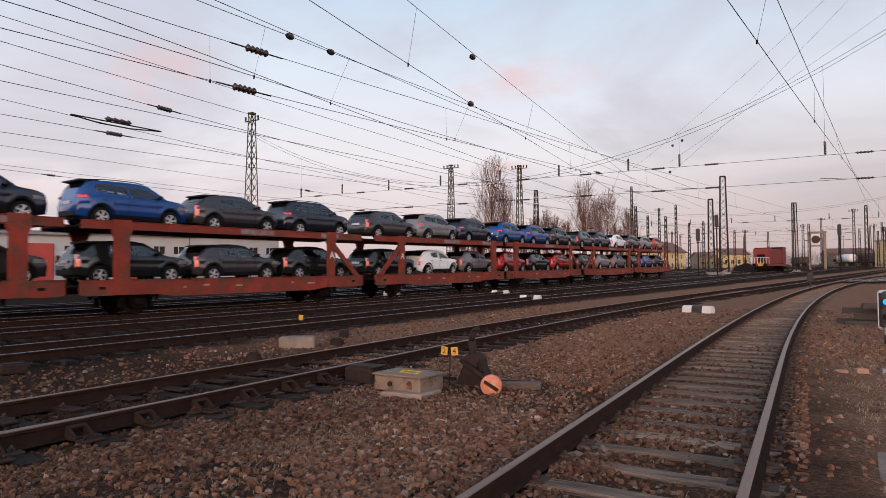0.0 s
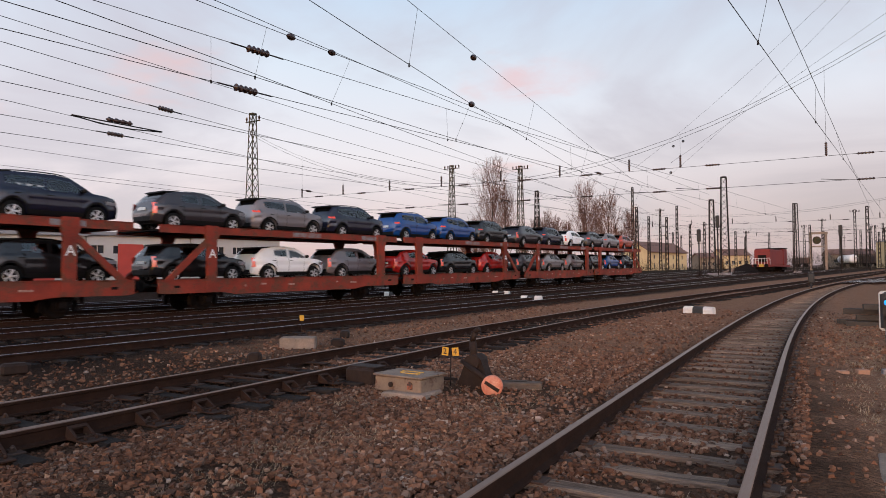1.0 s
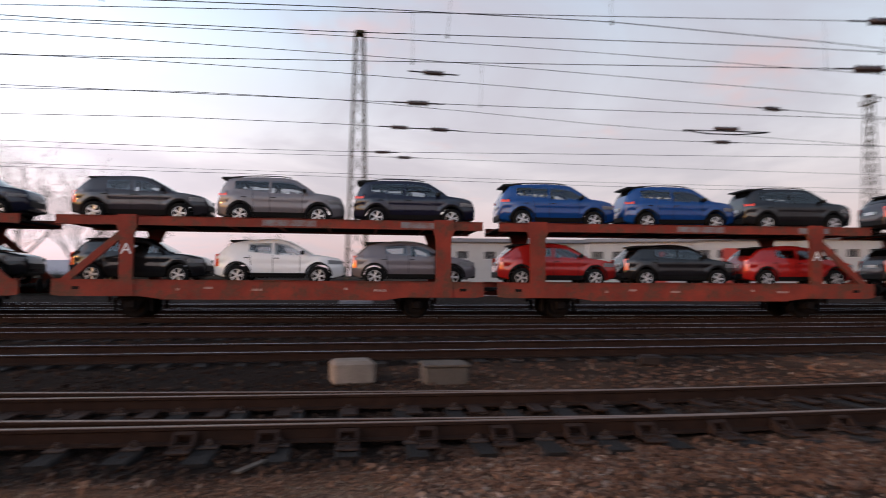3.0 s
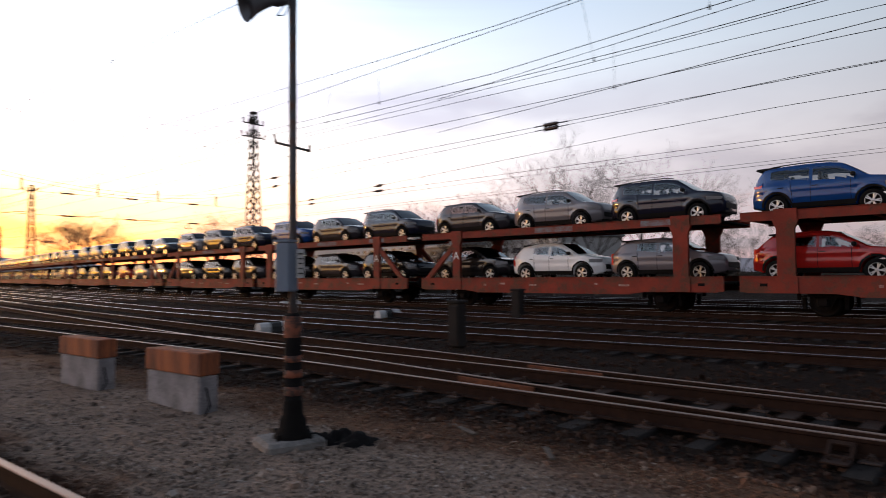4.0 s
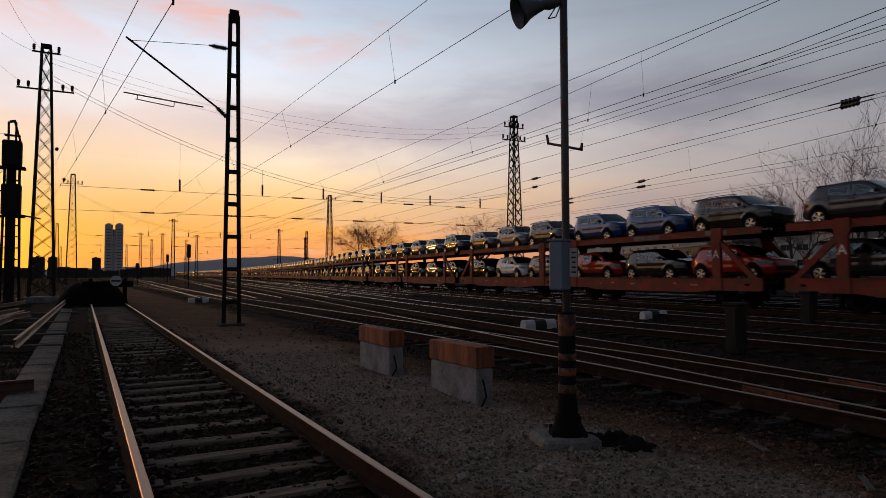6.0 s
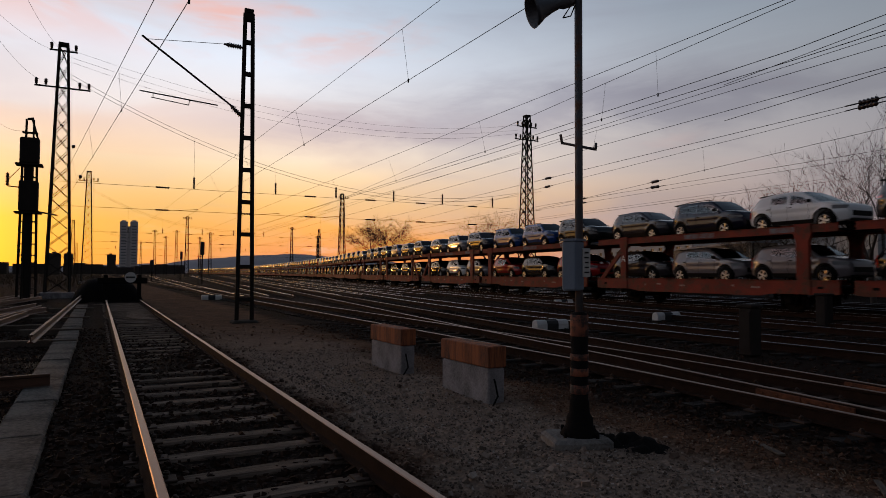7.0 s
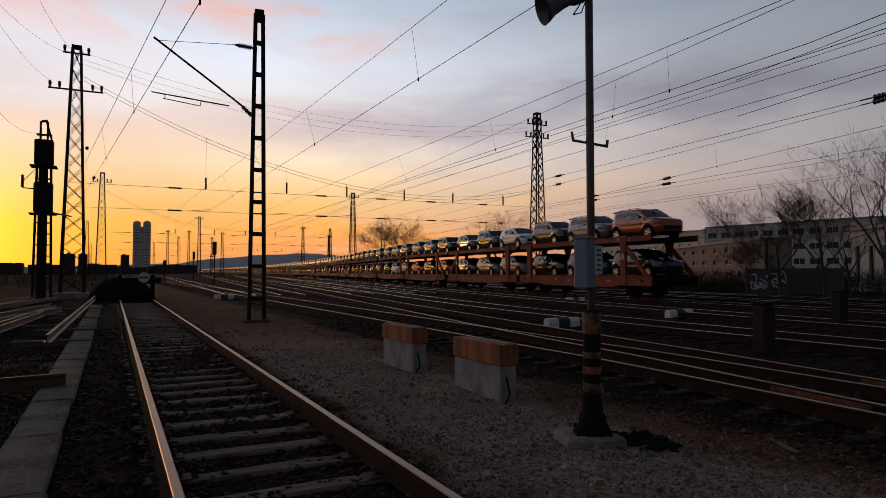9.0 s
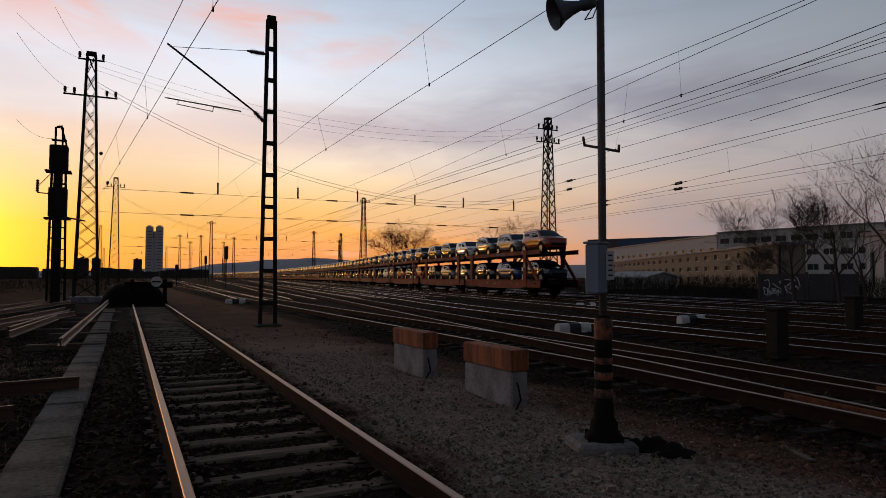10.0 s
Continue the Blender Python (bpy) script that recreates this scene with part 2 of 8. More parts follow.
    loose = N.math("MAXIMUM", step(y, 9.0, 16.0), N.math("MULTIPLY", step(x, -0.1, 0.9), step(y, 2.0, 5.0)))
    return oily_dark, pale, loose


def glass(name, tint):
    """A tinted pane: mostly clear, with a share of mirror."""
    m = bpy.data.materials.new(name)
    m.use_nodes = True
    N = Nodes(m.node_tree)
    clear, shine, mix = N.add("ShaderNodeBsdfTransparent"), N.add("ShaderNodeBsdfGlossy"), N.add("ShaderNodeMixShader")
    clear.inputs[0].default_value = (*tint, 1)
    shine.inputs["Roughness"].default_value = 0.02
    mix.inputs[0].default_value = 0.09
    N.put(mix.inputs[1], clear.outputs[0]), N.put(mix.inputs[2], shine.outputs[0])
    N.put(N.add("ShaderNodeOutputMaterial").inputs[0], mix.outputs[0])
    return m


def ground_material():
    m = bpy.data.materials.new("yard_ground")
    m.use_nodes = True
    N = Nodes(m.node_tree)
    co = N.add("ShaderNodeTexCoord").outputs["Object"]
    big = N.noise(co, 0.35, 5, 0.6, 0.4)
    mid = N.noise(co, 2.2, 5, 0.65)
    fine = N.noise(co, 55, 4, 0.7)
    vor = N.add("ShaderNodeTexVoronoi")
    N.put(vor.inputs["Vector"], co)
    vor.inputs["Scale"].default_value = 19.0
    cell = N.ramp(vor.outputs["Color"], [(0.0, (0.040, 0.021, 0.013)), (0.5, (0.100, 0.052, 0.032)), (1.0, (0.200, 0.108, 0.066))])
    dirt = N.mix(mid, (0.080, 0.042, 0.026), (0.215, 0.118, 0.072))
    fac = N.ramp(N.math("MULTIPLY_ADD", mid, 0.5, N.math("MULTIPLY", big, 0.6)), [(0.45, 1.0), (0.66, 0.0)])
    col = N.mix(fac, dirt, cell)
    straw = N.ramp(N.noise(co, 3.1, 6, 0.75), [(0.58, 0.0), (0.72, 1.0)])
    col = N.mix(N.math("MULTIPLY", straw, 0.35), col, (0.310, 0.175, 0.098))
    stain = N.ramp(N.noise(co, 0.6, 4, 0.6), [(0.56, 0.0), (0.75, 1.0)])
    col = N.mix(N.math("MULTIPLY", stain, 0.4), col, (0.045, 0.030, 0.022))
    oily_dark, pale, loose = zones(N, co)
    sep = N.add("ShaderNodeSeparateXYZ")
    N.put(sep.inputs[0], co)
    # shade between the laid stones, put into the ground colour as darker gaps
    gap_shade = N.math("MULTIPLY", N.ramp(N.math("MULTIPLY", sep.outputs[1], 0.05), [(0.04, 0.0), (0.10, 1.0), (0.45, 1.0), (0.65, 0.0)]), N.ramp(big, [(0.42, 1.0), (0.62, 0.35)]))
    col = N.mix(N.math("MULTIPLY", gap_shade, 0.75), col, (0.030, 0.017, 0.011))
    bright = N.ramp(vor.outputs["Color"], [(0.0, (0.085, 0.043, 0.026)), (0.5, (0.21, 0.108, 0.066)), (1.0, (0.34, 0.19, 0.12))])
    col = N.mix(N.math("MULTIPLY", loose, 0.8), col, N.mix(mid, bright, (0.26, 0.145, 0.09)))
    col = N.mix(N.math("MULTIPLY", pale, 0.9), col, N.mix(N.math("MULTIPLY_ADD", mid, 0.6, N.math("MULTIPLY", fine, 0.4)), (0.15, 0.102, 0.078), (0.43, 0.315, 0.245)))
    col = N.mix(N.math("MULTIPLY", oily_dark, 0.93), col, N.mix(fine, (0.004, 0.003, 0.0025), (0.017, 0.012, 0.010)))
    p = N.add("ShaderNodeBsdfPrincipled")
    N.put(p.inputs["Base Color"], col)
    p.inputs["Roughness"].default_value = 1.0
    p.inputs["Specular IOR Level"].default_value = 0.05
    bp = N.add("ShaderNodeBump")
    bp.inputs["Strength"].default_value, bp.inputs["Distance"].default_value = 1.0, 0.04
    N.put(bp.inputs["Height"], N.math("SUBTRACT", N.noise(co, 40, 3), vor.outputs["Distance"]))
    N.put(p.inputs["Normal"], bp.outputs[0])
    N.put(N.add("ShaderNodeOutputMaterial").inputs[0], p.outputs[0])
    return m


def stone_material():
    m = bpy.data.materials.new("ballast_stone")
    m.use_nodes = True
    N = Nodes(m.node_tree)
    rnd = N.add("ShaderNodeNewGeometry").outputs["Random Per Island"]
    other = N.math("FRACT", N.math("MULTIPLY", rnd, 37.7))
    co = N.add("ShaderNodeTexCoord").outputs["Object"]
    brown = N.ramp(rnd, [(0.0, (0.085, 0.040, 0.024)), (0.35, (0.190, 0.090, 0.053)), (0.7, (0.250, 0.122, 0.074)), (0.96, (0.290, 0.148, 0.092)), (0.992, (0.42, 0.24, 0.155)), (1.0, (0.62, 0.44, 0.32))])
    grey = N.ramp(rnd, [(0.0, (0.10, 0.076, 0.062)), (0.5, (0.26, 0.195, 0.155)), (0.92, (0.44, 0.345, 0.285)), (1.0, (0.60, 0.52, 0.46))])
    oily_dark, pale, _ = zones(N, co)
    kind = N.math("MAXIMUM", N.ramp(other, [(0.78, 0.0), (0.86, 0.6)]), pale)
    col = N.mix(kind, brown, grey)
    col = N.mix(N.noise(co, 38, 4, 0.7), col, N.mix(1.0, col, (0.35, 0.33, 0.31), "MULTIPLY"))
    col = N.mix(N.math("MULTIPLY", oily_dark, 0.92), col, N.mix(1.0, col, (0.12, 0.11, 0.10), "MULTIPLY"))
    p = N.add("ShaderNodeBsdfPrincipled")
    N.put(p.inputs["Base Color"], col)
    p.inputs["Roughness"].default_value = 0.9
    p.inputs["Specular IOR Level"].default_value = 0.15
    N.put(N.add("ShaderNodeOutputMaterial").inputs[0], p.outputs[0])
    return m


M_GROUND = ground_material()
M_STONE = stone_material()
M_RAIL = material("rail_web_rust", (0.040, 0.020, 0.013), (0.011, 0.006, 0.005), rough=0.95, metal=0.0, spec=0.1, scale=5, bump=0.2)
M_HEAD = material("rail_head_steel", (0.27, 0.16, 0.11), (0.11, 0.062, 0.042), rough=0.42, metal=0.7, scale=3, fine=90, bump=0.05, streak=(1, 0.15, 1))
M_HEAD_WORN = material("rail_head_polished", (0.56, 0.52, 0.50), (0.30, 0.27, 0.26), rough=0.27, metal=0.95, scale=3, fine=90, bump=0.03, streak=(1, 0.15, 1))
M_SLEEPER = material("weathered_sleeper_wood", (0.25, 0.18, 0.135), (0.055, 0.037, 0.028), rough=0.95, scale=3, fine=14, bump=0.7, amount=0.9, streak=(0.7, 9, 9), per_object=0.5, spec=0.2)
M_SLEEPER_DARK = material("oiled_sleeper_wood", (0.028, 0.021, 0.018), (0.008, 0.006, 0.005), rough=0.95, scale=3, fine=14, bump=0.6, streak=(0.7, 9, 9), per_object=0.4, spec=0.2)
M_PLATE = material("rusty_fastening_iron", (0.075, 0.041, 0.028), (0.030, 0.018, 0.014), rough=0.85, metal=0.2, scale=12)
M_CONCRETE = material("weathered_concrete", (0.31, 0.285, 0.29), (0.10, 0.09, 0.09), rough=0.9, scale=3.0, fine=45, bump=0.4, amount=1.0, spec=0.25)
M_KERB = material("worn_kerb_concrete", (0.16, 0.14, 0.12), (0.04, 0.033, 0.028), rough=0.95, scale=1.6, fine=22, bump=0.7, amount=1.5, spec=0.2)
M_WAGON = material("faded_red_wagon_paint", (0.28, 0.043, 0.024), (0.12, 0.022, 0.015), rough=0.72, spec=0.2, scale=1.1, fine=26, bump=0.12, amount=0.7, rust=(0.15, 0.058, 0.036), rust_amount=0.40)
M_UNDER = material("sooty_running_gear", (0.014, 0.011, 0.010), (0.005, 0.004, 0.004), rough=0.9, metal=0.0, spec=0.08, scale=6)
M_TYRE = material("black_rubber", (0.010, 0.010, 0.010), (0.005, 0.005, 0.005), spec=0.1, rough=0.9, scale=20, bump=0.1)
M_RIM = material("alloy_rim", (0.55, 0.55, 0.56), (0.38, 0.38, 0.39), rough=0.35, metal=0.8, scale=10, bump=0.0)
M_GLASS_CAR = material("tinted_car_glass", (0.004, 0.005, 0.006), (0.003, 0.003, 0.004), rough=0.03, scale=2, bump=0.0, amount=0.2, spec=0.45)
M_GLASS_CLEAR = glass("tinted_side_glass", (0.60, 0.64, 0.66))
M_CLAD = material("grey_black_plastic", (0.009, 0.009, 0.010), (0.005, 0.005, 0.005), spec=0.15, rough=0.6, scale=8, bump=0.05)
M_LAMP_RED = material("red_lamp_lens", (0.85, 0.075, 0.03), (0.5, 0.03, 0.015), rough=0.15, scale=8, bump=0.0, coat=1.0)
M_LAMP_CLEAR = material("clear_lamp_lens", (0.55, 0.56, 0.58), (0.30, 0.31, 0.33), rough=0.12, scale=14, bump=0.0, metal=0.5, coat=1.0)
M_FILM = material("white_protective_film", (0.75, 0.75, 0.74), (0.62, 0.62, 0.62), rough=0.5, scale=6, bump=0.05)
M_MAST = material("green_grey_mast_steel", (0.050, 0.058, 0.033), (0.016, 0.018, 0.012), rough=0.95, scale=4, rust=(0.11, 0.055, 0.03), rust_amount=0.40, spec=0.2)
M_MAST_DARK = material("rust_dark_mast_steel", (0.034, 0.028, 0.025), (0.016, 0.013, 0.012), rough=0.9, scale=4, spec=0.15)
M_POLE = material("dull_painted_pole", (0.10, 0.095, 0.10), (0.055, 0.05, 0.05), rough=0.6, metal=0.2, scale=3, rust=(0.14, 0.06, 0.035), rust_amount=0.40)
M_WIRE = material("weathered_copper_wire", (0.022, 0.02, 0.02), (0.014, 0.013, 0.013), rough=0.8, scale=4, bump=0.0, spec=0.15)
M_INSUL = material("brown_glazed_porcelain", (0.055, 0.032, 0.026), (0.03, 0.018, 0.016), rough=0.25, scale=6, bump=0.0)
PAINTS = {
    "blue": car_paint("blue_metallic_paint", (0.004, 0.047, 0.20)), "navy": car_paint("navy_metallic_paint", (0.009, 0.010, 0.024), 0.1),
    "black": car_paint("black_metallic_paint", (0.010, 0.010, 0.012), 0.0), "steel": car_paint("steel_grey_metallic_paint", (0.15, 0.135, 0.15), 0.3), "grey": car_paint("grey_metallic_paint", (0.036, 0.032, 0.037), 0.2),
    "silver": car_paint("silver_metallic_paint", (0.175, 0.158, 0.166), 0.3), "white": car_paint("white_car_paint", (0.80, 0.80, 0.80), 0.0),
    "red": car_paint("red_metallic_paint", (0.34, 0.014, 0.012)), "orange": car_paint("dark_orange_paint", (0.30, 0.042, 0.018)),
}
M_CONCRETE_TAN = material("sandy_concrete", (0.30, 0.23, 0.185), (0.13, 0.10, 0.08), rough=0.95, scale=3, fine=40, bump=0.4, amount=0.8, spec=0.1)
M_STENCIL = material("faded_stencil_paint", (0.40, 0.30, 0.27), (0.20, 0.07, 0.05), rough=0.8, scale=9, fine=30, bump=0.0, amount=1.1, spec=0.1)
M_SPRAY = material("faded_teal_grey_spray_paint", (0.20, 0.24, 0.26), (0.20, 0.07, 0.05), rough=0.8, scale=4, fine=18, bump=0.0, amount=1.0, spec=0.1)

# ---- mesh helpers ----
class Mesh:
    """Gathers simple solids into one mesh."""

    def __init__(self):
        self.v, self.f, self.m, self.mats, self.smooth = [], [], [], [], []

    def slot(self, mat):
        if mat not in self.mats:
            self.mats.append(mat)
        return self.mats.index(mat)

    def add(self, verts, faces, mat, smooth=False):
        k, s = len(self.v), self.slot(mat)
        self.v.extend(tuple(p) for p in verts)
        for f in faces:
            self.f.append(tuple(i + k for i in f))
            self.m.append(s)
            self.smooth.append(smooth)
        return self

    def box(self, c, size, mat, m=None, chamfer=0.0):
        """A box about c, its edges cut by chamfer."""
        hx, hy, hz = (s / 2 for s in size)
        if chamfer <= 0:
            vs = [Vector((x, y, z)) for x in (-hx, hx) for y in (-hy, hy) for z in (-hz, hz)]
            fs = [(0, 1, 3, 2), (4, 6, 7, 5), (0, 4, 5, 1), (2, 3, 7, 6), (0, 2, 6, 4), (1, 5, 7, 3)]
        else:
            k = min(chamfer, 0.45 * min(size))
            rings = []
            for z, d in ((-hz, k), (-hz + k, 0), (hz - k, 0), (hz, k)):
                ax, ay = hx - d, hy - d
                rings.append([Vector(p) for p in ((ax - k, ay, z), (ax, ay - k, z), (ax, -ay + k, z), (ax - k, -ay, z), (-ax + k, -ay, z), (-ax, -ay + k, z), (-ax, ay - k, z), (-ax + k, ay, z))])
            vs = [p for r in rings for p in r]
            fs = [tuple(range(8)), tuple(reversed(range(24, 32)))]
            for r in range(3):
                fs += [(r * 8 + i, r * 8 + 8 + i, r * 8 + 8 + (i + 1) % 8, r * 8 + (i + 1) % 8) for i in range(8)]
        t = Matrix.Translation(c) @ (m.to_4x4() if m else Matrix())
        return self.add([t @ p for p in vs], fs, mat)

    def tube(self, a, b, r0, mat, r1=None, n=8, caps=True, smooth=True):
        """A rod or cone from a to b."""
        a, b, r1 = Vector(a), Vector(b), r0 if r1 is None else r1
        q = (b - a).to_track_quat("Z", "Y")
        ring = [(math.cos(2 * math.pi * i / n), math.sin(2 * math.pi * i / n)) for i in range(n)]
        vs = [a + q @ Vector((x * r0, y * r0, 0)) for x, y in ring] + [b + q @ Vector((x * r1, y * r1, 0)) for x, y in ring]
        self.add(vs, [(i, (i + 1) % n, n + (i + 1) % n, n + i) for i in range(n)], mat, smooth)
        if caps:
            k = len(self.v) - 2 * n
            for f in (tuple(reversed(range(n))), tuple(range(n, 2 * n))):
                self.f.append(tuple(i + k for i in f))
                self.m.append(self.slot(mat))
                self.smooth.append(False)
        return self

    def lathe(self, a, b, prof, mat, n=12):
        """A turned shape about the line a to b; prof: (part of the way, radius)."""
        a, b = Vector(a), Vector(b)
        q = (b - a).to_track_quat("Z", "Y")
        vs = [a + (b - a) * u + q @ Vector((math.cos(2 * math.pi * i / n) * r, math.sin(2 * math.pi * i / n) * r, 0)) for u, r in prof for i in range(n)]
        fs = [(j * n + i, j * n + (i + 1) % n, (j + 1) * n + (i + 1) % n, (j + 1) * n + i) for j in range(len(prof) - 1) for i in range(n)]
        return self.add(vs, fs, mat, True)

    def pipe(self, pts, r, mat, n=4):
        """One bent rod through the points."""
        pts = [Vector(p) for p in pts]
        vs = []
        for i, p in enumerate(pts):
            d = pts[min(i + 1, len(pts) - 1)] - pts[max(i - 1, 0)]
            q = d.to_track_quat("Z", "Y")
            vs += [p + q @ Vector((math.cos(2 * math.pi * k / n) * r, math.sin(2 * math.pi * k / n) * r, 0)) for k in range(n)]
        fs = [(j * n + i, j * n + (i + 1) % n, (j + 1) * n + (i + 1) % n, (j + 1) * n + i) for j in range(len(pts) - 1) for i in range(n)]
        fs += [tuple(range(n)), tuple(range(len(vs) - n, len(vs)))]
        return self.add(vs, fs, mat, True)

    def prism(self, outline, axis, lo, hi, mat):
        """A flat outline (pairs) pushed along an axis from lo to hi."""
        def at(p, h):
            return {"x": (h, p[0], p[1]), "y": (p[0], h, p[1]), "z": (p[0], p[1], h)}[axis]
        n = len(outline)
        vs = [at(p, lo) for p in outline] + [at(p, hi) for p in outline]
        fs = [tuple(range(n)), tuple(reversed(range(n, 2 * n)))] + [(i, n + i, n + (i + 1) % n, (i + 1) % n) for i in range(n)]
        return self.add(vs, fs, mat)

    def strip(self, a, b, w, t, mat):
        """A flat bar from a to b."""
        a, b = Vector(a), Vector(b)
        q = (b - a).to_track_quat("Z", "Y").to_matrix()
        return self.box((a + b) / 2, (w, t, (b - a).length), mat, q)

    def build(self, name):
        me = bpy.data.meshes.new(name)
        me.from_pydata(self.v, [], self.f)
        for mat in self.mats:
            me.materials.append(mat)
        if self.f:
            me.polygons.foreach_set("material_index", self.m)
            me.polygons.foreach_set("use_smooth", self.smooth)
        bm = bmesh.new()
        bm.from_mesh(me)
        bmesh.ops.recalc_face_normals(bm, faces=bm.faces)
        bm.to_mesh(me)
        bm.free()
        me.update()
        return me


def thing(name, m=None, label="", category="", group="", kind=""):
    """An Empty at a thing's base."""
    ob = new(name)
    ob.empty_display_size = 0.2
    ob.matrix_world = m or Matrix()
    return tagged(ob, label, category, group, kind)


def part(name, mesh, parent=None, label="", m=None):
    """One mesh object, as a part of a thing."""
    ob = new(name, mesh.build(name) if isinstance(mesh, Mesh) else mesh)
    if parent:
        ob.parent = parent
    if m:
        ob.matrix_basis = m
    return tagged(ob, label)


def solo(name, mesh, label, category, m=None, group="", kind=""):
    return tagged(part(name, mesh, None, "", m), label, category, group, kind)


# ---- lie of the land and of the lines ----
def ground_z(y):
    """The yard lies flat and climbs gently towards the east."""
    y = min(y, 260.0)
    return 0.008 * (y - 18 + math.sqrt((y - 18) ** 2 + 64))


def smooth_line(keys):
    """A curve x(y) through (y, x) keys, as a natural spline."""
    ky, kx = np.array([k[0] for k in keys], float), np.array([k[1] for k in keys], float)
    n, h = len(ky), np.diff(ky)
    a, b = np.zeros((n, n)), np.zeros(n)
    a[0, 0] = a[-1, -1] = 1
    for i in range(1, n - 1):
        a[i, i - 1], a[i, i], a[i, i + 1] = h[i - 1], 2 * (h[i - 1] + h[i]), h[i]
        b[i] = 6 * ((kx[i + 1] - kx[i]) / h[i] - (kx[i] - kx[i - 1]) / h[i - 1])
    m = np.linalg.solve(a, b)

    def x(y):
        i = int(np.clip(np.searchsorted(ky, y) - 1, 0, n - 2))
        p, c = ky[i + 1] - y, y - ky[i]
        return float(m[i] * p**3 / (6 * h[i]) + m[i + 1] * c**3 / (6 * h[i]) + (kx[i] / h[i] - m[i] * h[i] / 6) * p + (kx[i + 1] / h[i] - m[i + 1] * h[i] / 6) * c)
    return x


train_x = smooth_line([(-900, -86), (-650, -80), (-420, -72), (-290, -62), (-200, -52.0), (-120, -39.9), (-80, -32.2), (-50, -27.5), (-30, -25.1), (-15, -23.8), (0, -22.8), (15, -21.5), (30, -20.0), (50, -18.5), (80, -16.0), (130, -11.5), (260, -1)])


def bend(y0, radius, slope):
    """Sideways offset of a line that leaves the straight at y0 along an arc and goes on at the given slope."""
    def off(d):
        if d <= 0:
            return 0.0
        e = radius * slope
        return d * d / (2 * radius) if d < e else e * slope / 2 + (d - e) * slope
    return off


arc_near, arc_mid, arc_fan = bend(0, 300, 0.26), bend(0, 130, 0.165), bend(0, 172, 0.135)


def line_near(y):
    return -1.138 + arc_near(y - 12)


def line_mid(y):
    return -6.9 - 0.065 * min(max(4 - y, 0), 12) + arc_mid(y - 12)


def line_mid_branch(y):
    return -6.9 - 0.065 * min(max(4 - y, 0), 12) - arc_fan(9 - y)


def line_third(y):
    return -13.05 + arc_mid(y - 10) * 0.8 - arc_fan(-y - 8) * 1.25


def line_fourth(y):
    return -17.7 + arc_mid(y - 8) * 0.68 - arc_fan(-y - 2) * 1.3

# ---- ground ----
def make_ground():
    def grade(lo, hi, step, far):
        inner = np.arange(lo, hi + step / 2, step)
        out, d, p = [], step, hi
        while p < far:
            d *= 1.35
            p += d
            out.append(p)
        outl, d, p = [], step, lo
        while p > -far:
            d *= 1.35
            p -= d
            outl.append(p)
        return np.array(outl[::-1] + list(inner) + out)
    xs, ys = grade(-34, 14, 0.4, 3500), grade(-46, 62, 0.4, 3500)
    xs = np.unique(np.round(np.concatenate([xs, np.arange(-4.2, 1.4, 0.13)]), 3))
    vs = []
    for y in ys:
        for x in xs:
            z = ground_z(y) - 0.215
            near = abs(x) < 40 and abs(y) < 90
            if near:
                z += 0.05 * (noise.noise(Vector((x * 0.35, y * 0.35, 3))) + 0.5 * noise.noise(Vector((x * 1.3, y * 1.3, 7))))
                if -5.4 < x < -2.4:
                    z += 0.03
                e = abs(x - line_near(y))
                if e < 0.7:
                    z += 0.014
                if 0.86 < e < 1.7:
                    z += 0.07 * min(1.0, (e - 0.86) / 0.12) * min(1.0, (1.7 - e) / 0.3)
            vs.append((x, y, z))
    n = len(xs)
    fs = [(j * n + i, j * n + i + 1, (j + 1) * n + i + 1, (j + 1) * n + i) for j in range(len(ys) - 1) for i in range(n - 1)]
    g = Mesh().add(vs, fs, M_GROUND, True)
    return solo("ground", g, "brown rail yard ground of dirt and ballast", "ground", kind="structure")


make_ground()

# ---- rails and sleepers ----
RAIL_PROFILE = [(-0.065, -0.165), (0.065, -0.165), (0.065, -0.152), (0.012, -0.135), (0.010, -0.045), (0.034, -0.034), (0.034, -0.006), (0.027, 0.0), (-0.027, 0.0), (-0.034, -0.006), (-0.034, -0.034), (-0.010, -0.045), (-0.012, -0.135), (-0.065, -0.152)]


def stations(y0, y1):
    ys, y = [y0], y0
    while y < y1:
        y += 0.8 if abs(y) < 45 else 2.5 if abs(y) < 120 else 9.0
        ys.append(min(y, y1))
    return ys


def line_frame(line, y, side):
    """The point at a distance to the right of a line, heading east, and its heading."""
    d = (line(y + 0.25) - line(y - 0.25)) / 0.5
    k = 1 / math.sqrt(1 + d * d)
    return line(y) + side * k, y - side * d * k, math.atan2(-d, 1)


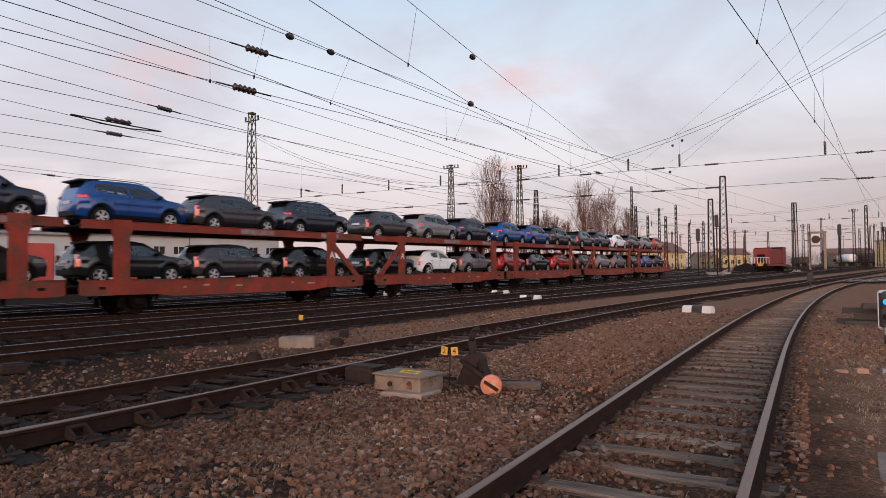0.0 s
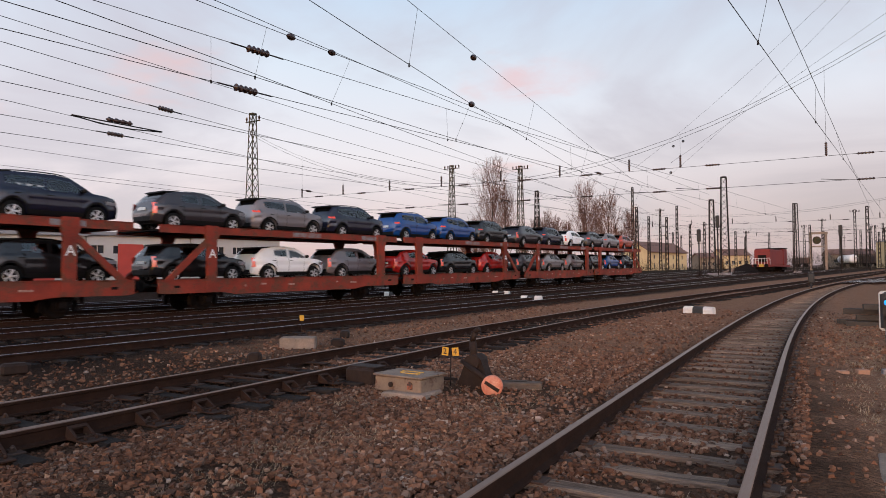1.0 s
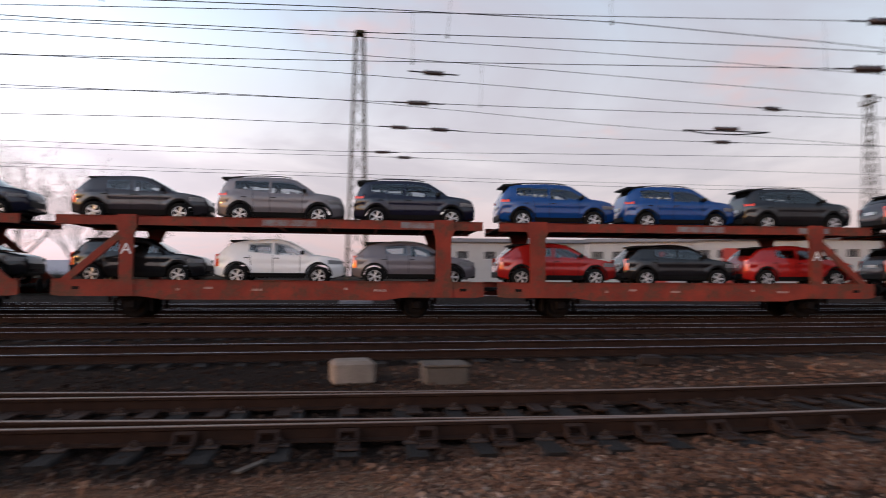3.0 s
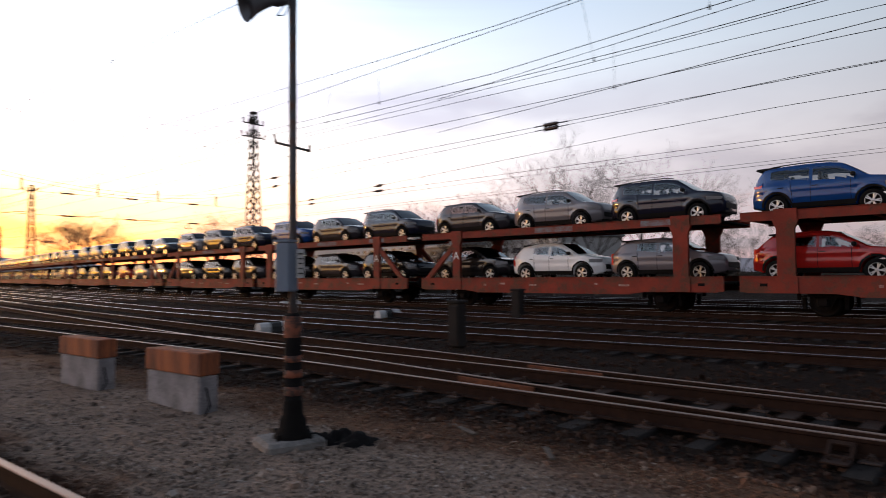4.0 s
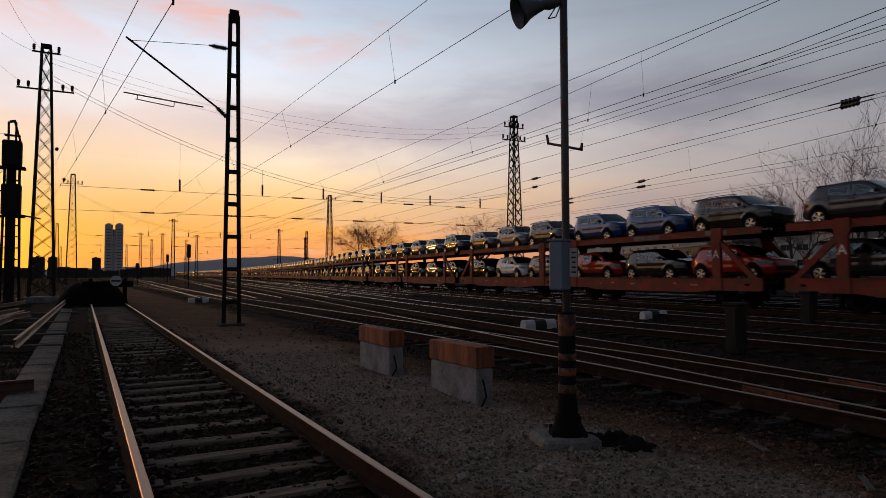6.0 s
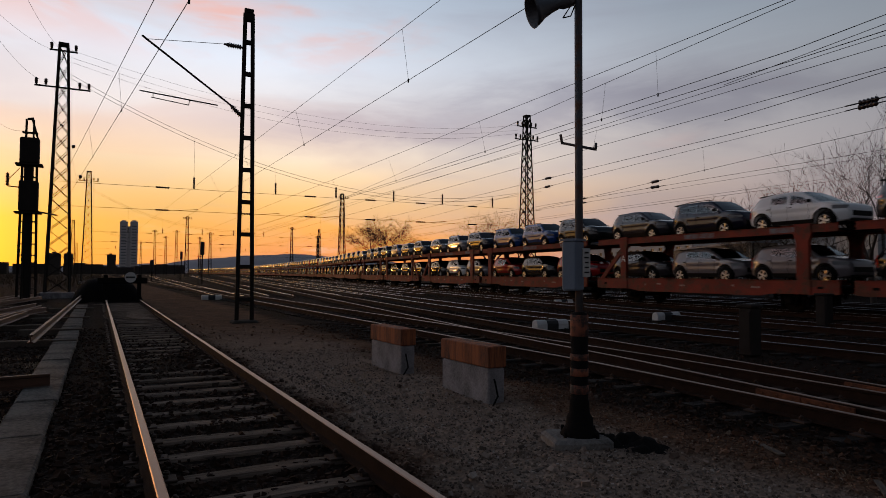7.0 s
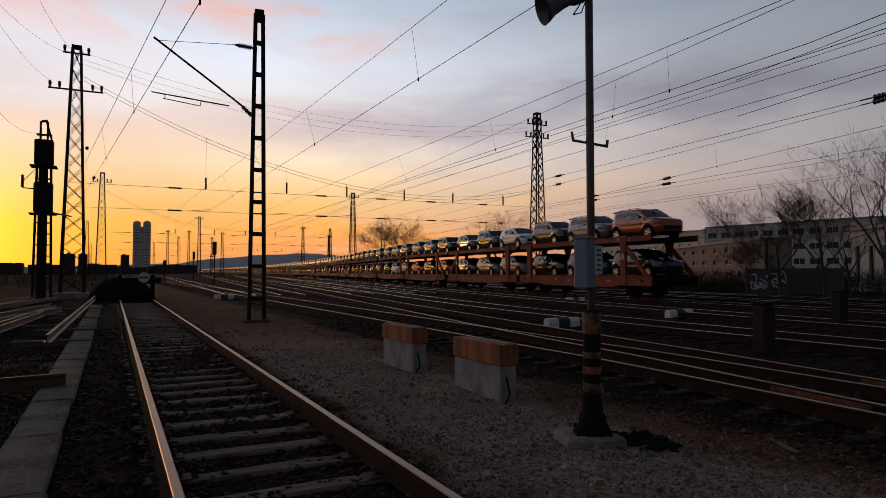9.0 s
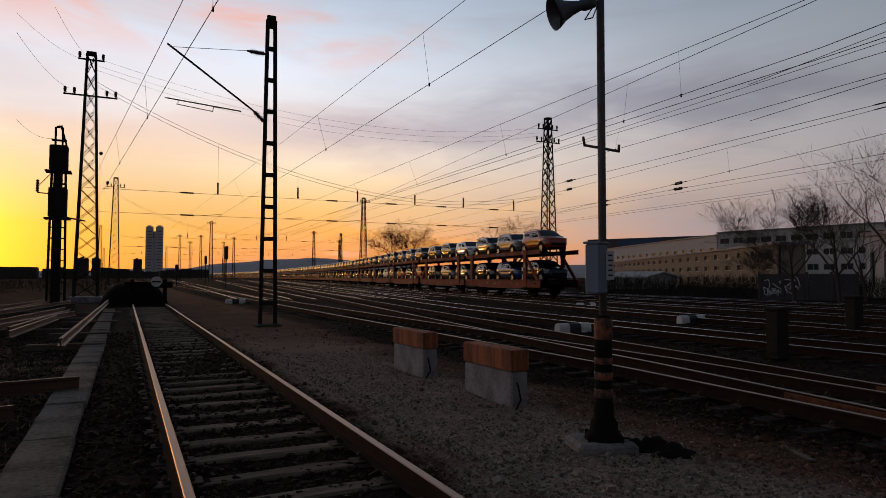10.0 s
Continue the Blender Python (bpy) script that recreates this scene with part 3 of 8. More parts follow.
def rail(parent, line, side, y0, y1, head, label=""):
    g, rings = Mesh(), []
    ys = stations(y0, y1)
    for y in ys:
        x, yy, a = line_frame(line, y, side)
        rings.append([(x + px * math.cos(a), yy + px * math.sin(a), ground_z(y) + pz) for px, pz in RAIL_PROFILE])
    n = len(RAIL_PROFILE)
    vs = [p for r in rings for p in r]
    for i in range(n):
        mat = head if i in (6, 7, 8) else M_RAIL
        fs = [(j * n + i, j * n + (i + 1) % n, (j + 1) * n + (i + 1) % n, (j + 1) * n + i) for j in range(len(ys) - 1)]
        g.v.extend(vs if i == 0 else [])
        s = g.slot(mat)
        g.f.extend(fs), g.m.extend([s] * len(fs)), g.smooth.extend([False] * len(fs))
    g.f.extend([tuple(range(n)), tuple(range(len(vs) - n, len(vs)))])
    g.m.extend([0, 0]), g.smooth.extend([False, False])
    return part("rail", g, parent, label)


def sleeper_mesh(length, mat, seed):
    rng = random.Random(seed)
    g = Mesh()
    n = 5
    vs, fs = [], []
    for i in range(n + 1):
        x = -length / 2 + length * i / n
        w, t = 0.105 + rng.uniform(-0.016, 0.010), rng.uniform(-0.010, 0.006)
        for px, pz in ((-w, -0.14), (-w, t - 0.02), (-w + 0.02, t), (rng.uniform(-0.02, 0.02), t - 0.004), (w - 0.02, t), (w, t - 0.02), (w, -0.14)):
            vs.append((x, px, pz))
    for i in range(n):
        for k in range(7):
            fs.append((i * 7 + k, i * 7 + (k + 1) % 7, (i + 1) * 7 + (k + 1) % 7, (i + 1) * 7 + k))
    fs += [tuple(range(7)), tuple(range(n * 7, n * 7 + 7))]
    return g.add(vs, fs, mat).build("sleeper")


SLEEPERS = [sleeper_mesh(2.6, M_SLEEPER, k) for k in range(6)]
SLEEPERS_DARK = [sleeper_mesh(2.6, M_SLEEPER_DARK, 20 + k) for k in range(6)]


def fastening_mesh():
    g = Mesh()
    g.box((0, 0, -0.172), (0.34, 0.17, 0.018), M_PLATE, chamfer=0.004)
    for s in (-1, 1):
        g.box((s * 0.085, 0, -0.15), (0.05, 0.07, 0.03), M_PLATE, chamfer=0.006)
        g.tube((s * 0.10, 0, -0.16), (s * 0.10, 0, -0.105), 0.014, M_PLATE, n=6)
        g.tube((s * 0.10, 0, -0.135), (s * 0.10, 0, -0.118), 0.024, M_PLATE, n=6)
    return g.build("rail_fastening")


FASTENING = fastening_mesh()


def track(line, y0, y1, near, meshes, label, head, pitch=0.62, far_to=160, seed=1):
    """A line of track: two rails, a sleeper a piece within near, the far sleepers joined."""
    rng = random.Random(seed)
    t = thing("railway_track", None, label, "railway track", kind="structure")
    for side in (-0.753, 0.753):
        rail(t, line, side, y0, y1, head)
    far = Mesh()
    y = max(y0, -far_to)
    while y < min(y1, far_to):
        x, _, a = line_frame(line, y, 0)
        m = Matrix.Translation((x + rng.uniform(-0.05, 0.05), y, ground_z(y) - 0.172)) @ Matrix.Rotation(a + rng.uniform(-0.02, 0.02), 4, "Z") @ Matrix.Rotation(rng.choice((0, math.pi)), 4, "Z")
        if near[0] <= y <= near[1]:
            part("sleeper", rng.choice(meshes), t, m=m)
            if near[2]:
                for side in (-0.753, 0.753):
                    part("rail_fastening", FASTENING, t, m=Matrix.Translation((x, y, ground_z(y))) @ Matrix.Rotation(a, 4, "Z") @ Matrix.Translation((side, 0, 0.006)))
        else:
            far.box(m.translation + Vector((0, 0, -0.06)), (2.6, 0.25, 0.12), meshes[0].materials[0], Matrix.Rotation(a, 3, "Z"))
        y += pitch * rng.uniform(0.94, 1.06)
    if far.v:
        tagged(part("far_sleepers", far, t), kind="stuff")
    return t


track(line_near, -36, 170, (-24, 34, True), SLEEPERS, "siding with dull rails on grey weathered wooden sleepers", M_HEAD, seed=3)
track(line_mid, -300, 200, (-24, 30, True), SLEEPERS_DARK, "yard line with rusty rails on dark oiled sleepers", M_HEAD, seed=4)
branch = thing("railway_turnout", None, "turnout branch with curved rails off the yard line", "railway turnout", kind="structure")
for side in (-0.753, 0.753):
    ob = rail(branch, line_mid_branch, side, -300, 9.2, M_HEAD)
    ob.location.z = -0.006


M_BRACE = material("oily_brace_iron", (0.050, 0.026, 0.018), (0.016, 0.010, 0.008), rough=0.85, metal=0.1, scale=9, spec=0.15)


def brace_mesh():
    """A cast rail brace: a sole plate, two raked ribs and the bar between them, leaning against the rail's web."""
    g = Mesh().box((0.17, 0, -0.158), (0.42, 0.20, 0.016), M_BRACE, chamfer=0.004)
    for s in (-1, 1):
        g.prism([(0.035, -0.150), (0.215, -0.150), (0.195, -0.128), (0.065, -0.048), (0.040, -0.048)], "y", s * 0.085 - 0.014, s * 0.085 + 0.014, M_BRACE)
    g.box((0.062, 0, -0.058), (0.045, 0.19, 0.020), M_BRACE, Matrix.Rotation(0.5, 3, "Y"))
    g.box((0.195, 0, -0.140), (0.030, 0.19, 0.022), M_BRACE)
    for s in (-1, 1):
        g.tube((0.28, s * 0.055, -0.155), (0.28, s * 0.055, -0.122), 0.016, M_BRACE, n=6)
    return g.build("rail_brace")


BRACE = brace_mesh()
SLIDE = Mesh().box((0, 0, -0.150), (0.52, 0.17, 0.022), M_BRACE, chamfer=0.004).build("slide_plate")
y = -8.6
while y < 9.4:
    x, _, a = line_frame(line_mid, y, 0)
    at = Matrix.Translation((x, y, ground_z(y))) @ Matrix.Rotation(a, 4, "Z")
    if y > -1.0:
        part("rail_brace", BRACE, branch, m=at @ Matrix.Translation((0.753, 0, 0)))
        part("rail_brace", BRACE, branch, m=at @ Matrix.Translation((-0.753, 0, 0)) @ Matrix.Rotation(math.pi, 4, "Z"))
    for side in (-0.56, 0.56):
        part("slide_plate", SLIDE, branch, m=at @ Matrix.Translation((side, 0, 0)))
    y += 0.72
for y in (8.3, 7.5):
    part("stretcher_bar", Mesh().box((line_mid(y), y, ground_z(y) - 0.12), (1.36, 0.06, 0.025), M_BRACE), branch)
track(line_third, -300, 200, (-20, 30, False), SLEEPERS_DARK, "yard line with polished rails on dark sleepers", M_HEAD_WORN, seed=5)
track(line_fourth, -300, 200, (-10, 10, False), SLEEPERS_DARK, "yard line with polished rails beside the train", M_HEAD_WORN, seed=6)
track(train_x, -860, 200, (0, -1, False), SLEEPERS_DARK, "main line under the car train", M_HEAD_WORN, seed=7)
track(lambda y: train_x(y) - 4.8, -400, 200, (0, -1, False), SLEEPERS_DARK, "line beyond the car train with polished rails", M_HEAD_WORN, seed=8)
track(lambda y: train_x(y) - 9.6, -400, 200, (0, -1, False), SLEEPERS_DARK, "outer line beyond the car train", M_HEAD_WORN, seed=9)

# ---- the car train ----
ARC_Y = np.arange(-880, 240, 0.5)
ARC_X = np.array([train_x(y) for y in ARC_Y])
ARC_S = np.concatenate(([0.0], np.cumsum(np.hypot(np.diff(ARC_X), np.diff(ARC_Y)))))
ARC_S -= np.interp(0, ARC_Y, ARC_S)


def on_line(s):
    y = float(np.interp(s, ARC_S, ARC_Y))
    return Vector((train_x(y), y, ground_z(y)))


def riding(s, length, z, way):
    """The pose of a body whose middle is at s along the line; its own x points west, the way the train runs, or back (way -1)."""
    a, b = on_line(s + length * 0.35), on_line(s - length * 0.35)
    d = (b - a).normalized() * way
    side = Vector((0, 0, 1)).cross(d).normalized()
    m = Matrix((d, side, d.cross(side))).transposed().to_4x4()
    return Matrix.Translation((a + b) / 2 + Vector((0, 0, z))) @ m


REAR_S, SPEED, GAIN = 82.67, 11.58, 0.043
PITCH, GAP_SHORT, GAP_LONG, CAR_LEN = 4.432, 0.542, 0.964, 4.12


def run(t):
    return SPEED * t + 0.5 * GAIN * t * t


def car_rear(k):
    u = k // 3
    return REAR_S - (k * PITCH + (u - u // 2) * GAP_SHORT + (u // 2) * GAP_LONG)


SUV = dict(length=4.10, width=1.77, height=1.60, hood=1.02, belt=1.02, tail=0.10, screen=(0.93, 1.62), rear=(3.62, 4.05), roof=1.60, kind="suv")
CROSS = dict(length=4.18, width=1.80, height=1.52, hood=0.95, belt=0.98, tail=0.10, screen=(1.0, 1.78), rear=(3.35, 4.02), roof=1.52, kind="crossover")


def car_meshes(d, fine=True):
    """Meshes of one car, nose towards +x, standing on z = 0 with its middle at x = 0."""
    L, Wd = d["length"], d["width"] / 2
    axle_f, axle_r, R = L / 2 - 0.82, -L / 2 + 0.76, 0.335
    suv = d["kind"] == "suv"
    # upper outline, from the nose to the tail (distance from the nose, height)
    if suv:
        top = [(0.0, 0.70), (0.04, 0.86), (0.16, 0.97), (0.50, 1.04), (0.95, 1.09), (1.25, 1.30), (1.62, 1.53), (1.95, 1.585), (2.5, 1.60), (3.1, 1.585), (3.55, 1.545), (3.75, 1.50), (3.92, 1.28), (4.02, 1.06), (4.06, 0.92), (4.10, 0.70)]
    else:
        top = [(0.0, 0.62), (0.04, 0.78), (0.18, 0.89), (0.55, 0.965), (1.02, 1.02), (1.40, 1.24), (1.80, 1.45), (2.1, 1.51), (2.5, 1.52), (3.0, 1.49), (3.45, 1.42), (3.62, 1.38), (3.88, 1.16), (4.05, 1.02), (4.12, 0.88), (4.18, 0.66)]
    tx, tz = np.array([p[0] for p in top]), np.array([p[1] for p in top])

    def top_z(x):
        return float(np.interp(L / 2 - x, tx, tz))

    def low_z(x):
        z = 0.27 + 0.10 * max(0, abs(x) - L / 2 + 0.35) / 0.35
        for c in (axle_f, axle_r):
            if abs(x - c) < 0.40:
                z = max(z, R + math.sqrt(0.40**2 - (x - c) ** 2))
        return z
    belt = 1.03 if suv else 0.99

    def half(x, z):
        """Half the width at a place: round at the ends, leaning in above the belt."""
        e = (abs(x) - (L / 2 - 0.75)) / 0.75
        w = Wd - (0.26 * max(e, 0) ** 2.2)
        w -= 0.11 * max(0, (0.66 - z) / 0.4) ** 1.6
        w -= 0.035 * max(0, (min(z, belt) - 0.82) / 0.2) ** 1.5
        w -= 0.025 * math.exp(-((z - 0.72) / 0.07) ** 2)
        for c in (axle_f, axle_r):
            w += 0.022 * max(0, 1 - (abs(math.hypot(x - c, z - R) - 0.44) / 0.09) ** 2)
        if z > belt:
            w -= 0.30 * (z - belt) ** 1.1 + 0.02
        return max(w, 0.3)
    xs = sorted(set([round(v, 3) for v in np.linspace(-L / 2, L / 2, 43 if fine else 19)] + [c + s for c in (axle_f, axle_r) for s in (-0.401, -0.399, 0.399, 0.401)]))
    rows, across = (16, 6) if fine else (5, 4)
    cols = []
    for x in xs:
        lo, hi = low_z(x), top_z(x)
        side = []
        for j in range(rows):
            z = lo + (hi - 0.012 - lo) * j / (rows - 1)
            side.append((x, half(x, z), z))
        w = side[-1][1]
        topline = []
        for j in range(1, across):
            y = w * (1 - 2 * j / across)
            topline.append((x, y, hi + 0.035 * (1 - (y / w) ** 2)))
        cols.append(side + topline + [(p[0], -p[1], p[2]) for p in reversed(side)])
    n = len(cols[0])
    vs = [p for c in cols for p in c]
    fs = [(i * n + j, (i + 1) * n + j, (i + 1) * n + j + 1, i * n + j + 1) for i in range(len(xs) - 1) for j in range(n - 1)]
    fs += [tuple(range(n)), tuple(range((len(xs) - 1) * n, len(xs) * n))]
    fs += [(i * n, i * n + n - 1, (i + 1) * n + n - 1, (i + 1) * n) for i in range(len(xs) - 1)]
    out = {}

    def body(paint):
        def glazed(f):
            """Whether a face of the side lies wholly behind a side window."""
            if not fine or len(f) != 4 or any(abs(vs[k][1]) < 0.4 for k in f):
                return False
            for k in f:
                x, _, z = vs[k]
                if not belt + 0.02 - 0.03 * (x - mid) < z < top_z(x) - 0.11:
                    return False
            x0, x1 = min(vs[k][0] for k in f), max(vs[k][0] for k in f)
            return x0 > mid + 0.03 and x1 < xa - 0.30 or x0 > ra + (0.10 if suv else 0.28) and x1 < mid - 0.03 and min(vs[k][2] for k in f) > belt + 0.03 + 0.10 * (mid - x0)
        g = Mesh().add(vs, [f for f in fs if not glazed(f)], paint, True)
        return g.build("body")
    out["body"] = body

    def side_patch(x0, x1, lo, hi, sgn, mat, name, lift=0.006, n=8, m=5):
        g, v = Mesh(), []
        n, m = (n, m) if fine else (3, 2)
        for i in range(n + 1):
            x = x0 + (x1 - x0) * i / n
            a, b = lo(x), hi(x)
            for j in range(m + 1):
                z = a + (b - a) * j / m
                v.append((x, sgn * (half(x, z) + lift), z))
        f = [(i * (m + 1) + j, (i + 1) * (m + 1) + j, (i + 1) * (m + 1) + j + 1, i * (m + 1) + j + 1) for i in range(n) for j in range(m)]
        return g.add(v, f, mat, True).build(name)

    def top_patch(x0, x1, inset, mat, name, n=8):
        g, v = Mesh(), []
        for i in range(n + 1):
            x = x0 + (x1 - x0) * i / n
            w = half(x, top_z(x) - 0.012) - inset
            for j in range(7):
                y = w * (1 - 2 * j / 6)
                v.append((x + 0.004, y, top_z(x) + 0.035 * (1 - (y / (w + inset)) ** 2) + 0.012))
        f = [(i * 7 + j, (i + 1) * 7 + j, (i + 1) * 7 + j + 1, i * 7 + j + 1) for i in range(n) for j in range(6)]
        return g.add(v, f, mat, True).build(name)
    pane = M_GLASS_CLEAR if fine else M_GLASS_CAR
    xa, xb = L / 2 - d["screen"][0], L / 2 - d["screen"][1]
    ra, rb = L / 2 - d["rear"][0], L / 2 - d["rear"][1]
    out["windscreen"] = top_patch(xb - 0.02, xa - 0.05, 0.07, M_GLASS_CAR, "windscreen")
    out["rear_window"] = top_patch(rb + 0.12, ra - 0.02, 0.10, M_GLASS_CAR, "rear_window")
    roofline = lambda x: top_z(x) - 0.125
    mid = (xa + ra) / 2 - 0.12
    for s, tag in ((1, "l"), (-1, "r")):
        out["front_window" + tag] = side_patch(mid + 0.04, xa - 0.30, lambda x: belt + 0.035 - 0.03 * (x - mid), lambda x: max(roofline(x), belt + 0.05 - 0.03 * (x - mid)), s, pane, "side_window")
        out["rear_side" + tag] = side_patch(ra + (0.10 if suv else 0.28), mid - 0.04, lambda x: belt + 0.035 + 0.10 * (mid - x), lambda x: max(roofline(x), belt + 0.06 + 0.10 * (mid - x)), s, pane, "side_window")
        out["sill" + tag] = side_patch(axle_r + 0.42, axle_f - 0.42, lambda x: 0.272, lambda x: 0.42, s, M_CLAD, "sill_trim", 0.008, 6, 2)
        out["headlight" + tag] = side_patch(L / 2 - 0.52, L / 2 - 0.05, lambda x: 0.74 + (0.0 if suv else -0.02), lambda x: 0.86 - 0.05 * (x - L / 2 + 0.5), s, M_LAMP_CLEAR, "headlight", 0.008, 5, 2)
        out["taillight" + tag] = side_patch(-L / 2 + 0.04, -L / 2 + (0.33 if suv else 0.17), lambda x: 0.95 if suv else 0.62, lambda x: 1.04 if suv else 1.02, s, M_LAMP_RED, "taillight", 0.008, 5, 2)
        # black arch trims, door gaps and handles
        for c, key in ((axle_f, "archf"), (axle_r, "archb")):
            v = []
            for i in range(15):
                an = math.pi * (i / 14)
                for rr in (0.395, 0.455):
                    x, z = c + rr * math.cos(an), R + rr * math.sin(an)
                    v.append((x, s * (half(x, z) + 0.010), z))
            out[key + tag] = Mesh().add(v, [(2 * i, 2 * i + 2, 2 * i + 3, 2 * i + 1) for i in range(14)], M_CLAD, True).build("arch_trim")
        for key, x0, z0, z1 in (("gapa", mid, 0.42, belt + 0.02), ("gapb", xa - 0.42, 0.42, belt - 0.02), ("gapc", axle_r + 0.44, 0.48, belt + 0.02)):
            v = []
            for j in range(7):
                z = z0 + (z1 - z0) * j / 6
                xx = x0 - (0.10 * (z - 0.6) if x0 == axle_r + 0.44 else 0.0)
                v += [(xx - 0.007, s * (half(xx, z) + 0.006), z), (xx + 0.007, s * (half(xx, z) + 0.006), z)]
            out[key + tag] = Mesh().add(v, [(2 * j, 2 * j + 1, 2 * j + 3, 2 * j + 2) for j in range(6)], M_TYRE).build("door_gap")
        for key, x0 in (("handlea", mid + 0.12), ("handleb", mid - 0.82)):
            out[key + tag] = Mesh().box((x0, s * (half(x0, 0.9) + 0.012), 0.90), (0.17, 0.02, 0.025), M_CLAD).build("door_handle")
        g = Mesh()
        g.box((xa - 0.34, s * (Wd + 0.07), belt + 0.10), (0.12, 0.19, 0.13), M_CLAD, chamfer=0.03)
        out["mirror" + tag] = g.build("wing_mirror")
        g = Mesh()
        pts = [(xb - 0.1 - i * (xb - 0.1 - ra - 0.05) / 6) for i in range(7)]
        g.pipe([(p, s * 0.56, top_z(p) + 0.045) for p in pts], 0.018, M_CLAD, 5)
        out["rail" + tag] = g.build("roof_rail")
    g = Mesh()
    w = half(L / 2 - 0.02, 0.5)
    g.box((L / 2 - 0.02, 0, 0.56), (0.06, 2 * w * 0.86, 0.20), M_CLAD, chamfer=0.02)
    g.box((L / 2 - 0.05, 0, 0.36), (0.10, 2 * w * 0.95, 0.12), M_CLAD, chamfer=0.03)
    out["grille"] = g.build("front_grille")
    g = Mesh()
    g.box((-L / 2 + 0.05, 0, 0.43), (0.12, 2 * w * 0.95, 0.22), M_CLAD, chamfer=0.03)
    g.box((-L / 2 - 0.012, 0, 0.80), (0.02, 0.5, 0.11), M_FILM, chamfer=0.004)
    out["bumper"] = g.build("rear_bumper")
    g = Mesh()
    xs0 = ra + 0.10
    zt = top_z(xs0) + 0.05
    g.prism([(xs0 + 0.22, zt + 0.005), (xs0 - 0.44, zt - 0.02), (xs0 - 0.46, zt - 0.07), (xs0 - 0.10, zt - 0.10), (xs0 + 0.2, zt - 0.05)], "y", -0.60, 0.60, M_CLAD)
    out["spoiler"] = g.build("roof_spoiler")
    g = Mesh()
    g.box((0, 0, 0.32), (L - 0.5, 1.2, 0.14), M_CLAD)
    out["floorpan"] = g.build("floorpan")
    g = Mesh()
    g.box(((xa + ra) / 2 - 0.1, 0, 0.62), (xa - ra - 0.5, 2 * Wd - 0.34, 0.60), M_CLAD)
    g.box((xa - 0.45, 0, 0.93), (0.35, 2 * Wd - 0.36, 0.10), M_CLAD, chamfer=0.03)
    for s in (-1, 1):
        for x, w in ((mid + 0.22, 0.48), (mid - 0.72, 0.52)):
            g.box((x, s * 0.36, 1.05), (0.13, w, 0.36), M_CLAD, Matrix.Rotation(-0.2, 3, "Y"), 0.05)
            g.box((x - 0.05, s * 0.36, 1.30), (0.09, 0.24, 0.15), M_CLAD, Matrix.Rotation(-0.2, 3, "Y"), 0.04)
    v, n = [], 6
    for i in range(n + 1):
        x = ra + 0.05 + (xb - 0.05 - ra - 0.05) * i / n
        w = half(x, top_z(x) - 0.012) - 0.05
        v += [(x, -w, top_z(x) - 0.05), (x, w, top_z(x) - 0.05)]
    g.add(v, [(2 * i, 2 * i + 2, 2 * i + 3, 2 * i + 1) for i in range(n)], M_CLAD)
    out["cabin"] = g.build("seats_and_lining")
    g = Mesh()
    g.lathe((0, -0.105, 0), (0, 0.105, 0), [(0.0, 0.21), (0.0, 0.30), (0.12, 0.33), (0.88, 0.33), (1.0, 0.30), (1.0, 0.21), (0.5, 0.20)], M_TYRE, 20)
    out["tyre"] = g.build("tyre")
    g = Mesh()
    for s in (-1, 1):
        g.lathe((0, s * 0.06, 0), (0, s * 0.10, 0), [(0.0, 0.0), (0.0, 0.13), (0.4, 0.19), (1.0, 0.215), (1.0, 0.20), (0.6, 0.185)], M_UNDER, 20)
        for i in range(5):
            a = 2 * math.pi * i / 5
            for da in (-0.16, 0.16):
                p = (math.cos(a + da) * 0.205, s * 0.098, math.sin(a + da) * 0.205)
                g.strip((math.cos(a) * 0.03, s * 0.09, math.sin(a) * 0.03), p, 0.022, 0.034, M_RIM)
        g.lathe((0, s * 0.085, 0), (0, s * 0.11, 0), [(0.0, 0.06), (1.0, 0.045), (1.0, 0.0)], M_RIM, 10)
        g.lathe((0, s * 0.092, 0), (0, s * 0.106, 0), [(0.0, 0.195), (1.0, 0.213), (1.0, 0.203), (0.2, 0.195)], M_RIM, 20)
    out["rim"] = g.build("rim")
    out["wheels"] = [(x, y, R - 0.005) for x in (axle_f, axle_r) for y in (Wd - 0.115, -Wd + 0.115)]
    return out


PARTS = {"suv": car_meshes(SUV), "crossover": car_meshes(CROSS)}
FAR_PARTS = {"suv": car_meshes(SUV, False), "crossover": car_meshes(CROSS, False)}
WORDS = {"blue": "bright blue", "navy": "dark navy blue", "black": "black", "grey": "dark grey", "steel": "steel grey", "silver": "silver grey", "white": "white", "red": "red", "orange": "dark orange"}
FULL, PLAIN = {}, {}
SIDE_PARTS = ("windscreen", "rear_window", "front_windowl", "front_windowr", "rear_sidel", "rear_sider")
SMALL_PARTS = ("sill", "headlight", "taillight", "mirror", "archf", "archb", "gapa", "gapb", "gapc", "handlea", "handleb")


def car_body(kind, paint, parts):
    return parts[kind]["body"](PAINTS[paint])


